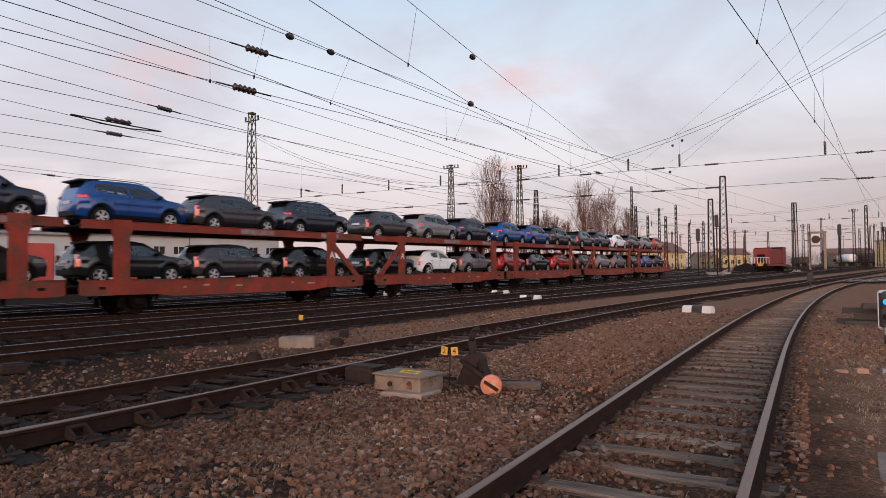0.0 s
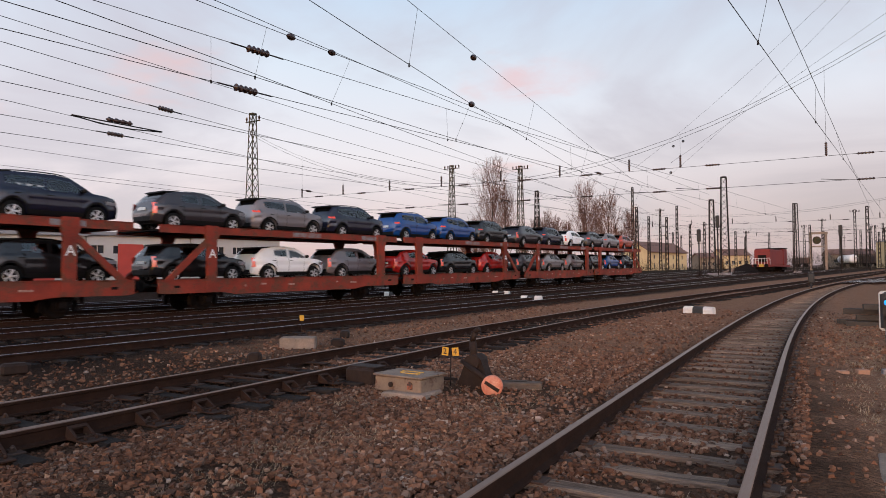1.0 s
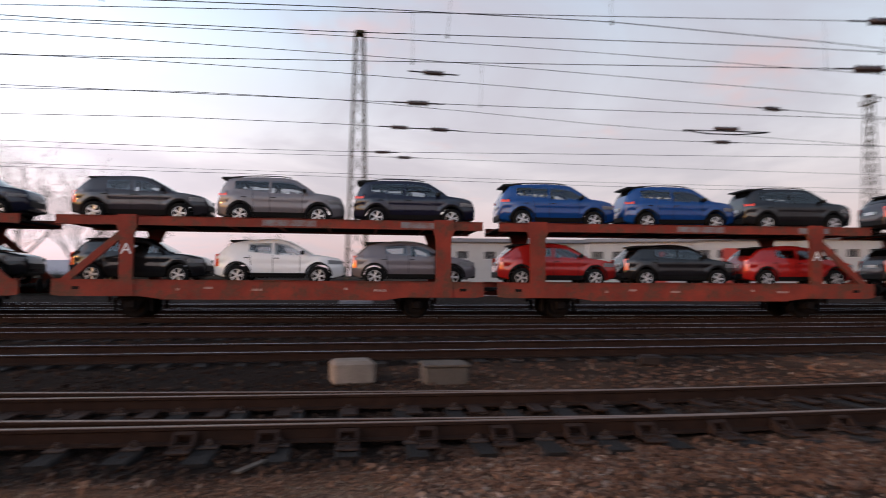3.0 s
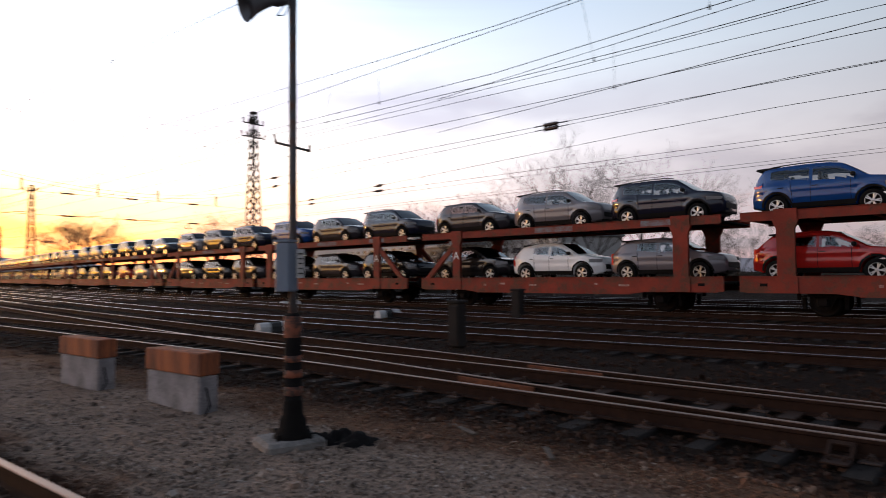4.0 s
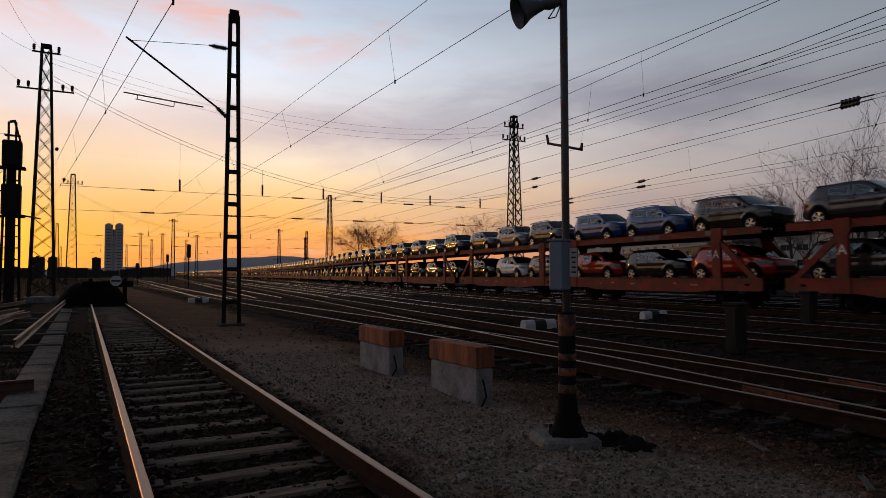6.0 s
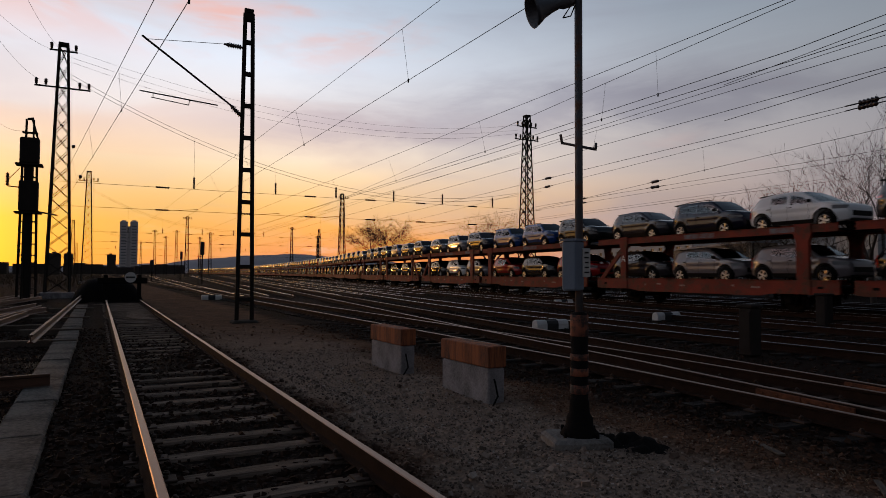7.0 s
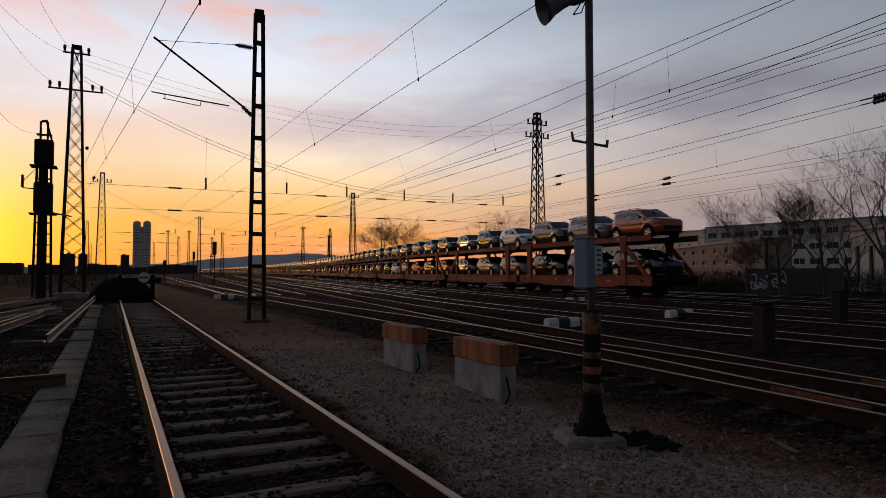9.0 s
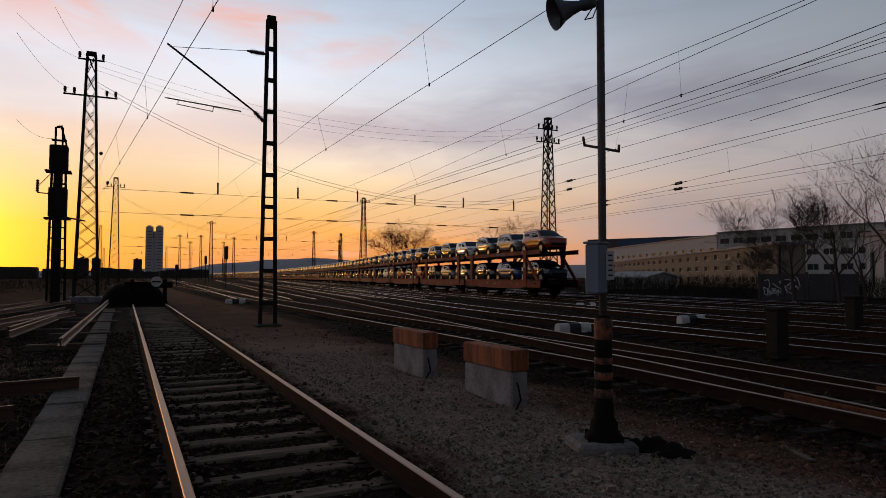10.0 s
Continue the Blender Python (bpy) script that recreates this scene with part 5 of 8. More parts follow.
def contact_line(high, low, y0, y1, label, first=4.0, pitch=9.5):
    """A messenger wire over a contact wire, with their droppers and clamps."""
    t = thing("contact_line", None, label, "overhead wire", "contact lines")
    high.string(y0, y1, t, "messenger_wire")
    low.string(y0, y1, t, "contact_wire")
    y = y0 + first
    while y < y1 - 3:
        a, b = low.at(y), high.at(y)
        if math.hypot(a.x - b.x, a.y - b.y) < 0.7:
            g = Mesh().tube(a, b, 0.0045, M_WIRE, n=4, caps=False)
            g.tube(a + Vector((0, 0, 0.03)), a - Vector((0, 0, 0.06)), 0.022, M_WIRE, n=5)
            part("dropper", g, t)
        y += pitch
    return t


contact_line(Run(7.58, (-2.10, 0.096), (-2.50, -0.0945)), Run(6.33, (-2.80, 0.123), (-2.45, -0.0875)), -47, 110, "contact line over the siding with droppers", 6)
contact_line(Run(7.63, (-6.78, -0.082), (-7.02, -0.019)), Run(6.33, (-6.9, -0.091), (-6.95, -0.002)), -113, 62, "contact line over the near yard line with droppers", 3)
contact_line(Run(7.58, (-11.9, 0.033), (-13.5, 0.003)), Run(6.38, (-11.3, -0.05), (-13.3, 0.024)), -113, 110, "contact line over the third yard line", 5)
contact_line(Run(7.45, (-15.17, 0.169)), Run(6.30, (-15.17, 0.171)), -14, 80, "contact line of the crossover with droppers", 7)
contact_line(Run(7.58, (-12.9, 0.0945)), Run(6.38, (-13.0, 0.072), (-14.1, 0.009)), -113, 60, "second contact line over the third yard line", 2)
contact_line(Run(7.48, (-17.9, -0.031), (-18.1, 0.021)), Run(6.33, (-18.7, 0.096), (-18.4, 0.075)), -113, 110, "contact line over the yard line beside the train", 4)
contact_line(Run(7.9, (-17.5, 0.0), (-18.2, 0.052)), Run(6.95, (-18.0, -0.05), (-18.0, 0.05)), -113, 80, "feeder wires over the yard line beside the train", 1, 30)
contact_line(Run(7.48, (-23.0, -0.0945), (-22.4, 0.14)), Run(6.4, (-22.8, 0.09), (-20.7, 0.225)), -113, 110, "contact line over the car train", 6)
contact_line(Run(7.48, (-32.9, 0.0), (-33.9, 0.056)), Run(6.38, (-26.4, 0.157), (-26.7, 0.047)), -113, 110, "contact lines beyond the car train", 6, 14)
contact_line(Run(7.3, (-38.0, 0.02), (-38.0, 0.05)), Run(6.38, (-33.2, 0.009), (-33.2, 0.05)), -113, 110, "outer contact line beyond the car train", 6, 14)
for k, (xe, xw) in enumerate(((-6.0, -9.0), (-12.0, -14.0), (-17.5, -19.5), (-23.5, -25.0), (-30.0, -31.0))):
    contact_line(Run(7.5, (xe + 3.5, 0.02), (xw, 0.17)), Run(6.4, (xe + 3.5, 0.02), (xw, 0.17)), -290, -113, "contact line of the far western yard", 6, 30)
    contact_line(Run(8.2, (xe - 2.0, 0.10)), Run(6.9, (xe - 2.0, 0.10)), 110, 250, "contact line of the far eastern yard", 6, 30)


def cross_span(y, xa, xb, head, low, hangs, label):
    """Span wires across the lines between two masts; head: lowest point, its height and curvature of the head wires."""
    t = thing("cross_span", None, label, "overhead wire", "cross spans")
    z0 = ground_z(y)
    x_low, z_low, bow = head

    def sx(x):
        return z_low + bow * (x - x_low) ** 2
    n = 24
    for dz in (0.0, 0.25):
        pts = [Vector((xa + (xb - xa) * i / n, y, sx(xa + (xb - xa) * i / n) - dz)) for i in range(n + 1)]
        part("head_span_wire", Mesh().pipe(pts, 0.012, M_WIRE), t)
    for dz in (0.0, -1.5):
        part("cross_wire", Mesh().tube((xa, y, z0 + low + dz), (xb, y, z0 + low + dz), 0.012, M_WIRE, n=4, caps=False), t)
    for x in hangs:
        g = Mesh()
        g.tube((x, y, sx(x)), (x, y, z0 + low + 0.75), 0.007, M_WIRE, n=4)
        disc_string(g, (x, y, z0 + low + 0.85), (x, y, z0 + low), 0.085, 6)
        part("hanging_insulator", g, t)
        for dz in (0.0, -1.5):
            g = Mesh()
            disc_string(g, (x + 1.5, y, z0 + low + dz), (x + 2.4, y, z0 + low + dz), 0.075, 5)
            part("strain_insulator", g, t)
        part("registration_arm", Mesh().tube((x - 0.3, y, z0 + low - 1.35), (x + 1.1, y, z0 + low - 1.5), 0.018, M_MAST_DARK, n=5), t)


cross_span(45, -45, 11, (-21.0, 8.4, 0.0108), 7.9, (-39.3, -34.7, -29.9, -25.0, -19.9, -15.3, -10.4, -7.1, 1.1), "cross span with hanging insulators east of the siding")
cross_span(-46.6, -34.5, 2.4, (-22.5, 7.45, 0.0107), 7.0, (-5.6, -11.1, -15.6, -20.3, -24.6, -29.4), "cross span with hanging insulators against the sunset")
cross_span(110, -42, 26, (-8.0, 10.5, 0.0048), 7.7, (-34, -28, -22, -16, -10, -4, 3, 9, 15, 21), "far cross span in the eastern yard")
cross_span(-113, -39.2, 1.6, (-19.0, 8.5, 0.014), 7.6, (-35, -30, -25, -20, -15, -9, -4), "far cross span in the western yard")
cross_span(165, -50, 50, (0.0, 11.5, 0.0022), 7.7, (-42, -34, -26, -18, -10, -2, 6, 14, 22, 30, 38), "far cross span in the eastern yard")
cross_span(-195, -60, 6, (-27.0, 8.5, 0.0055), 7.6, (-52, -45, -38, -31, -24, -17, -10, -4), "far cross span in the western yard")
wire((10.8, 45.0, 20.6), (-7.7, 45.0, 8.7), 0.1)
for dz, sag in ((0.0, 1.95), (-0.45, 1.95), (-0.75, 2.1)):
    wire((1.9, -46.2, 15.2 + dz), (-33.4, -48.6, 14.9 + dz), sag)
wire((-8.49, 47.87, 8.15), (2.04, 36.56, 14.36), 0.3)
wire((-10.94, 48.39, 9.02), (1.03, 35.61, 14.22), 0.3)
wire((4.00, -29.73, 11.65), (2.44, -44.94, 14.63), 0.3)
wire((2.73, -29.88, 12.17), (1.99, -44.96, 14.54), 0.3)
wire((3.72, -27.75, 10.25), (3.29, -44.88, 12.78), 0.3)
wire((4.45, -33.71, 8.31), (3.51, -39.85, 8.72), 0.3)
line_insulator((-12.91, 13.40, 7.48), 1.05, 0.169)
line_insulator((-12.95, 13.00, 6.33), 1.05, 0.171)
line_insulator((-18.75, 15.00, 6.99), 0.85, -0.050)
line_insulator((-21.45, 15.00, 6.44), 0.86, 0.090)
line_insulator((-9.32, 33.80, 6.62), 0.64, 0.171)
line_insulator((-32.90, 38.50, 7.79), 0.78, 0.000)
line_insulator((-33.03, 19.40, 6.45), 0.61, 0.009)
line_insulator((-18.08, 3.60, 7.16), 0.90, -0.045)
line_insulator((-18.32, 3.20, 6.34), 0.93, 0.075)
line_insulator((-21.75, 3.10, 6.41), 0.85, -0.026)
line_insulator((-21.80, 4.50, 6.42), 0.90, -0.050)
line_insulator((-26.13, 3.00, 6.39), 0.82, 0.162)
line_insulator((-33.05, 4.80, 7.50), 1.03, 0.057)
line_insulator((-26.44, -25.50, 6.41), 0.87, 0.225)
line_insulator((-27.97, -27.00, 6.39), 0.90, 0.047)
line_insulator((-20.42, -27.00, 6.34), 0.70, 0.075)
line_insulator((-27.50, -36.40, 7.48), 0.92, 0.140)
line_insulator((-19.19, -10.50, 6.34), 0.84, 0.075)
line_insulator((-24.26, -13.30, 7.49), 1.09, 0.140)
line_insulator((-28.24, -33.50, 6.40), 0.69, 0.225)
line_insulator((-36.31, -43.10, 7.48), 0.87, 0.056)
egg_insulator((-8.32, 17.30, 7.68))
egg_insulator((-8.49, 17.50, 6.38))
egg_insulator((-11.64, 13.30, 7.61))
egg_insulator((-11.50, 14.80, 7.62))
egg_insulator((-6.77, 44.10, 9.88))
egg_insulator((-7.51, 44.99, 9.79))
egg_insulator((-7.60, 44.40, 7.97))
egg_insulator((1.21, -36.80, 7.58))
egg_insulator((0.92, -38.50, 6.33))

t = thing("section_insulator", Matrix.Translation((-19.6, 13.9, 6.36)) @ Matrix.Rotation(-0.1, 4, "Z"), "dark section insulator with long runners in a contact wire", "insulator")
g = Mesh()
disc_string(g, (0, -0.45, 0.10), (0, 0.45, 0.10), 0.09, 4)
part("porcelain_string", g, t)
for s in (-1, 1):
    part("runner", Mesh().pipe([(s * 0.02, -1.5, 0.02), (s * 0.22, -0.5, -0.03), (s * 0.22, 0.5, -0.03), (s * 0.02, 1.5, 0.02)], 0.022, M_WIRE, 5), t)

# ---- trees ----
M_BARK = material("grey_brown_bark", (0.10, 0.078, 0.064), (0.045, 0.034, 0.028), rough=0.9, scale=5, fine=30, bump=0.6, spec=0.2)
M_TWIG = material("reddish_bare_twigs", (0.21, 0.112, 0.086), (0.12, 0.066, 0.052), rough=0.9, scale=2, fine=9, bump=0.0, spec=0.2)
M_SCRUB = material("dark_dry_scrub", (0.055, 0.048, 0.034), (0.022, 0.018, 0.013), rough=0.95, scale=3, fine=14, bump=0.0, spec=0.1)


def grow(g, p, d, length, r, depth, rng, spread, lift, mat, least=0.006):
    """A limb that bends as it goes and forks into thinner ones."""
    n = 3 if depth > 1 else 2
    for i in range(n):
        d = (d + Vector((rng.uniform(-1, 1), rng.uniform(-1, 1), rng.uniform(-0.6, 1) + lift)) * 0.16).normalized()
        q = p + d * (length / n)
        r1 = max(r * 0.84, least)
        g.tube(p, q, r, mat, r1, n=6 if r > 0.06 else 3, caps=False)
        p, r = q, r1
        if depth > 0 and i < n - 1 and rng.random() < 0.75:
            side = (d + Vector((rng.uniform(-1, 1), rng.uniform(-1, 1), rng.uniform(-0.2, 0.7))) * spread).normalized()
            grow(g, p, side, length * rng.uniform(0.5, 0.75), r * 0.55, depth - 1, rng, spread, lift, mat, least)
    if depth > 0:
        for _ in range(rng.choice((2, 3, 3))):
            side = (d + Vector((rng.uniform(-1, 1), rng.uniform(-1, 1), rng.uniform(-0.35, 0.6) + lift)) * spread).normalized()
            grow(g, p, side, length * rng.uniform(0.6, 0.85), r * 0.66, depth - 1, rng, spread, lift, mat, least)


def bare_tree(x, y, h, seed, spread=0.8, lift=0.1, depth=5, mat=None, label="bare leafless tree with spreading branches", least=0.008, trunk=0.03):
    rng = random.Random(seed)
    t = thing("tree", Matrix.Translation((x, y, ground_z(y) - 0.25)), label, "tree", "bare trees")
    g = Mesh()
    r = h * trunk
    g.tube((0, 0, 0), (0.03 * h, 0.0, 0.22 * h), r, M_BARK, r * 0.8, n=8, caps=False)
    part("trunk", g, t)
    g = Mesh()
    for i in range(4 if spread > 0.5 else 3):
        a = 2 * math.pi * (i + rng.random() * 0.6) / 4
        d = Vector((math.cos(a) * spread * 0.8, math.sin(a) * spread * 0.8, 1.0)).normalized()
        grow(g, Vector((0.03 * h, 0, 0.21 * h)), d, h * 0.27, r * 0.55, depth, rng, spread, lift, mat or M_BARK, least)
    part("crown", g, t)
    return t


def poplar(x, y, h, seed):
    """A slim upright tree: one leader with many steep branches from low down to the tip."""
    rng = random.Random(seed)
    t = thing("tree", Matrix.Translation((x, y, ground_z(y) - 0.25)), "tall bare poplar with dense upright reddish twigs", "tree", "bare trees")
    lean = Vector((rng.uniform(-0.03, 0.03), rng.uniform(-0.03, 0.03), 1)).normalized()
    part("trunk", Mesh().tube((0, 0, 0), lean * (0.92 * h), 0.016 * h, M_BARK, 0.02, n=7, caps=False), t)
    g = Mesh()
    for i in range(64):
        u = 0.10 + 0.80 * (i / 63) ** 0.85
        a = 2.4 * i + rng.uniform(-0.4, 0.4)
        d = Vector((math.cos(a) * 0.42, math.sin(a) * 0.42, 1.0)).normalized()
        grow(g, lean * (u * h), d, h * 0.24 * (1.15 - 0.75 * u) * rng.uniform(0.75, 1.2), 0.0042 * h * (1.2 - u), 2, rng, 0.42, 0.25, M_TWIG, 0.016)
    part("crown", g, t)
    return t


def at_az(az, d):
    return -d * math.sin(radians(az)), d * math.cos(radians(az))


# behind the lines to the south west
for az, d, h, seed in ((125.6, 45, 7.6, 5), (122.6, 47, 8.4, 7), (118.6, 43, 10.4, 6), (115.2, 46, 9.6, 8), (111.5, 44, 10.2, 11), (107.6, 47, 9.4, 12), (121.0, 53, 7.2, 9), (127.6, 57, 4.6, 10), (104.0, 52, 6.4, 16), (94.0, 54, 5.2, 13)):
    bare_tree(*at_az(az, d), h, seed, 0.9, 0.03, 5 if az > 125 else 4, least=0.0055, trunk=0.016, label="bare leafless tree with many fine spreading twigs")
bare_tree(*at_az(157.2, 120), 13.5, 14, 1.15, -0.05, 5, M_TWIG, least=0.012, label="low spreading bare tree far down the line")
bare_tree(*at_az(147.8, 105), 12.5, 15, 1.0, -0.05, 4, M_BARK, least=0.012, label="low spreading bare tree far down the line")
# rows of poplars and scrub to the north east
for az, d, h, s in ((24.9, 118, 19.0, 20), (23.6, 121, 15.0, 21), (17.0, 140, 17.5, 22), (15.0, 142, 15.5, 23), (16.0, 150, 15, 24), (26.4, 125, 10, 25), (13.2, 150, 13, 26)):
    poplar(*at_az(az, d), h, s)
for az, d, h, s in ((21.0, 130, 10.0, 30), (20.0, 128, 10.8, 31), (19.2, 131, 10.0, 32), (18.3, 133, 9.5, 33), (22.0, 128, 8.5, 34), (25.6, 118, 8.0, 35), (27.3, 120, 7.0, 36), (14.0, 140, 8.0, 37)):
    poplar(*at_az(az, d), h, s)


def scrub(name, pts, label, seed, height=1.0, twigs=40):
    rng = random.Random(seed)
    g = Mesh()
    for x, y, r in pts:
        z = ground_z(y) - 0.25
        for _ in range(twigs):
            a, b = Vector((x + rng.uniform(-r, r), y + rng.uniform(-r, r), z)), Vector((rng.uniform(-0.6, 0.6), rng.uniform(-0.6, 0.6), rng.uniform(0.5, 1.3) * height))
            g.tube(a, a + b, 0.014, M_SCRUB, 0.005, n=3, caps=False)
            for _ in range(3):
                u = rng.uniform(0.3, 0.9)
                g.tube(a + b * u, a + b * u + Vector((rng.uniform(-0.4, 0.4), rng.uniform(-0.4, 0.4), rng.uniform(0.1, 0.5))) * height, 0.008, M_SCRUB, 0.004, n=3, caps=False)
    return solo(name, g, label, "scrub", kind="stuff")


rng = random.Random(41)
scrub("undergrowth", [(*at_az(az, rng.uniform(56, 62)), 2.2) for az in np.arange(98, 142, 0.9)], "dark dry undergrowth along the yard edge", 42, 1.5, 80)
scrub("undergrowth", [(*at_az(az, rng.uniform(105, 125)), 4) for az in np.arange(12, 46, 1.2)], "brown dry undergrowth beyond the train", 43, 2.2, 60)

scrub("undergrowth", [(*at_az(az, rng.uniform(235, 262)), 5) for az in np.arange(-16, 14, 0.8)], "brown bare thicket beyond the eastern yard", 44, 4.6, 75)
scrub("undergrowth", [(*at_az(az, rng.uniform(150, 190)), 4) for az in np.arange(-8, 16, 0.9)], "brown dry weeds between the eastern lines", 46, 1.3, 45)
scrub("undergrowth", [(*at_az(az, rng.uniform(75, 110)), 4) for az in np.arange(180.5, 196, 0.9)], "black thicket against the low sun", 45, 1.7, 55)

# ---- buildings ----
M_PLASTER_TAN = material("tan_plaster", (0.25, 0.20, 0.15), (0.18, 0.145, 0.11), rough=0.9, scale=0.7, fine=9, bump=0.1, spec=0.2)
M_PLASTER_WHITE = material("off_white_plaster", (0.42, 0.41, 0.40), (0.32, 0.31, 0.30), rough=0.9, scale=0.7, fine=9, bump=0.1, spec=0.2)
M_PLASTER_YELLOW = material("yellow_plaster", (0.60, 0.47, 0.27), (0.46, 0.35, 0.20), rough=0.9, scale=0.8, fine=9, bump=0.1, spec=0.2)
M_ROOF_GREY = material("grey_sheet_roof", (0.20, 0.20, 0.22), (0.13, 0.13, 0.145), rough=0.6, scale=1.2, fine=8, bump=0.1)
M_ROOF_RED = material("brown_tile_roof", (0.19, 0.10, 0.075), (0.11, 0.06, 0.045), rough=0.85, scale=1.2, fine=8, bump=0.2)
M_PANE = material("dark_window_pane", (0.025, 0.028, 0.034), (0.018, 0.02, 0.024), rough=0.25, scale=2, bump=0.0, amount=0.2, spec=0.2)
M_FRAME = material("pale_window_frame", (0.45, 0.44, 0.42), (0.36, 0.35, 0.33), rough=0.6, scale=5, bump=0.0)
M_WALL_GREY = material("grey_block_wall", (0.11, 0.10, 0.097), (0.055, 0.05, 0.048), rough=0.92, scale=1.5, fine=12, bump=0.3, spec=0.2)
# tower and hill colours are paled to carry the haze of distance
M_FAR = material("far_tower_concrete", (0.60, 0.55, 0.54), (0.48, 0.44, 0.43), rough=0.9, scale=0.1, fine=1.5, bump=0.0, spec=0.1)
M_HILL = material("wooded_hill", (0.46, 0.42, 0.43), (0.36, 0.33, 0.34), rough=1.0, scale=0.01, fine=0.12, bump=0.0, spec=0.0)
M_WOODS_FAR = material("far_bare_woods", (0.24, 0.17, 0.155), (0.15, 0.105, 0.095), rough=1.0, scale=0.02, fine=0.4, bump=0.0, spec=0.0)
# the backlit sides of the skyline blocks, darkened in the wall colour
M_WALL_BACKLIT = material("soot_dark_wall", (0.075, 0.062, 0.058), (0.04, 0.034, 0.032), rough=0.95, scale=0.4, fine=4, bump=0.0, spec=0.05)
M_BLUE = material("blue_sheet_cladding", (0.03, 0.07, 0.16), (0.02, 0.045, 0.11), rough=0.6, scale=1, bump=0.0)


def building(name, a, b, deep, h, rows, cols, wall, roof, label, win=(1.3, 1.1), first=1.6, storey=2.9, pitched=0.0, group=""):
    """A block whose front runs from a to b, with real window openings: frame, pane and a recess in front."""
    a, b = Vector((*a, 0)), Vector((*b, 0))
    d = (b - a).normalized()
    nrm = Vector((d.y, -d.x, 0))
    if nrm.dot(-(a + b)) < 0:
        nrm = -nrm
    L = (b - a).length
    m = Matrix((d, -nrm, Vector((0, 0, 1)))).transposed().to_4x4()
    m.translation = Vector((a.x, a.y, ground_z(a.y) - 0.3))
    t = thing(name, m, label, "building", group)
    ww, wh = win
    xs = [L * (i + 0.5) / cols for i in range(cols)]
    zs = [first + storey * j for j in range(rows)]
    g = Mesh()
    # front wall in bands and piers round the openings
    z = 0.0
    for j in range(rows):
        g.box((L / 2, 0.15, (z + zs[j]) / 2), (L, 0.3, zs[j] - z), wall)
        x = 0.0
        for c in xs + [None]:
            x1 = L if c is None else c - ww / 2
            g.box(((x + x1) / 2, 0.15, zs[j] + wh / 2), (x1 - x, 0.3, wh), wall)
            x = x1 + ww
        z = zs[j] + wh
    g.box((L / 2, 0.15, (z + h) / 2), (L, 0.3, h - z), wall)
    g.box((0.15, deep / 2 + 0.3, h / 2), (0.3, deep - 0.6, h), wall)
    g.box((L - 0.15, deep / 2 + 0.3, h / 2), (0.3, deep - 0.6, h), wall)
    g.box((L / 2, deep + 0.15, h / 2), (L, 0.3, h), wall)
    if pitched:
        for x in (0.0, L - 0.3):
            g.prism([(0.0, h), (deep, h), (deep / 2, h + pitched)], "x", x, x + 0.3, wall)
    part("wall", g, t)
    g = Mesh()
    if pitched:
        g.prism([(-0.5, h - 0.1), (deep / 2, h + pitched + 0.15), (deep + 0.5, h - 0.1), (deep + 0.5, h - 0.28), (deep / 2, h + pitched - 0.05), (-0.5, h - 0.28)], "x", -0.5, L + 0.5, roof)
    else:
        g.box((L / 2, deep / 2 + 0.1, h + 0.15), (L + 0.5, deep + 0.8, 0.3), roof)
    part("roof", g, t)
    for zz in zs:
        for c in xs:
            w = part("window", Mesh().box((c, 0.22, zz + wh / 2), (ww, 0.05, wh), M_PANE), t)
            g = Mesh()
            g.box((c, 0.18, zz + wh / 2), (0.06, 0.04, wh), M_FRAME)
            g.box((c, 0.16, zz + 0.04), (ww, 0.08, 0.08), M_FRAME)
            part("frame", g, w)
    return t


building("office_building", at_az(126.8, 99.5), at_az(139.83, 216), 3.5, 6.2, 3, 24, M_PLASTER_TAN, M_ROOF_GREY, "long three-storey tan plastered building beside the yard", win=(2.3, 0.85), first=0.9, storey=1.9)
building("office_building", at_az(119.2, 152), at_az(131.0, 170), 16, 12.3, 3, 11, M_PLASTER_WHITE, M_ROOF_GREY, "off-white three-storey building behind bare trees", win=(2.4, 1.3), first=3.3, storey=3.2)
building("factory_hall", at_az(131.1, 178), at_az(139.9, 255), 22, 12.3, 2, 16, M_PLASTER_WHITE, M_ROOF_GREY, "long pale factory hall above the tan building", win=(2.2, 1.0), first=4.9, storey=3.4)
hall = building("warehouse", at_az(129.5, 300), at_az(141.4, 322), 30, 19.6, 1, 12, M_WALL_GREY, M_ROOF_GREY, "far grey hall with a dark blue sign band", win=(3.0, 1.0), first=9.0)
L = (Vector(at_az(141.4, 322)) - Vector(at_az(129.5, 300))).length
part("sign_band", Mesh().box((L * 0.63, -0.1, 17.9), (L * 0.29, 0.16, 2.6), M_BLUE, chamfer=0.03), hall, "dark blue sign band")
building("shed", at_az(118.3, 60), at_az(120.9, 64), 7, 5.1, 1, 3, M_PLASTER_WHITE, M_ROOF_GREY, "pale plastered shed at the yard edge", win=(0.7, 2.9), first=0.9)
building("shed", at_az(136.6, 92), at_az(139.9, 96), 7, 1.9, 1, 3, M_PLASTER_WHITE, M_PLASTER_WHITE, "low white-roofed shed before the tan building", win=(0.8, 0.7), first=0.7, pitched=0.5)
building("station_house", at_az(11.6, 188), at_az(8.7, 205), 9, 5.4, 2, 4, M_PLASTER_YELLOW, M_ROOF_RED, "yellow plastered railway house with a pitched roof", win=(0.9, 1.2), first=0.9, storey=2.4, pitched=2.8)
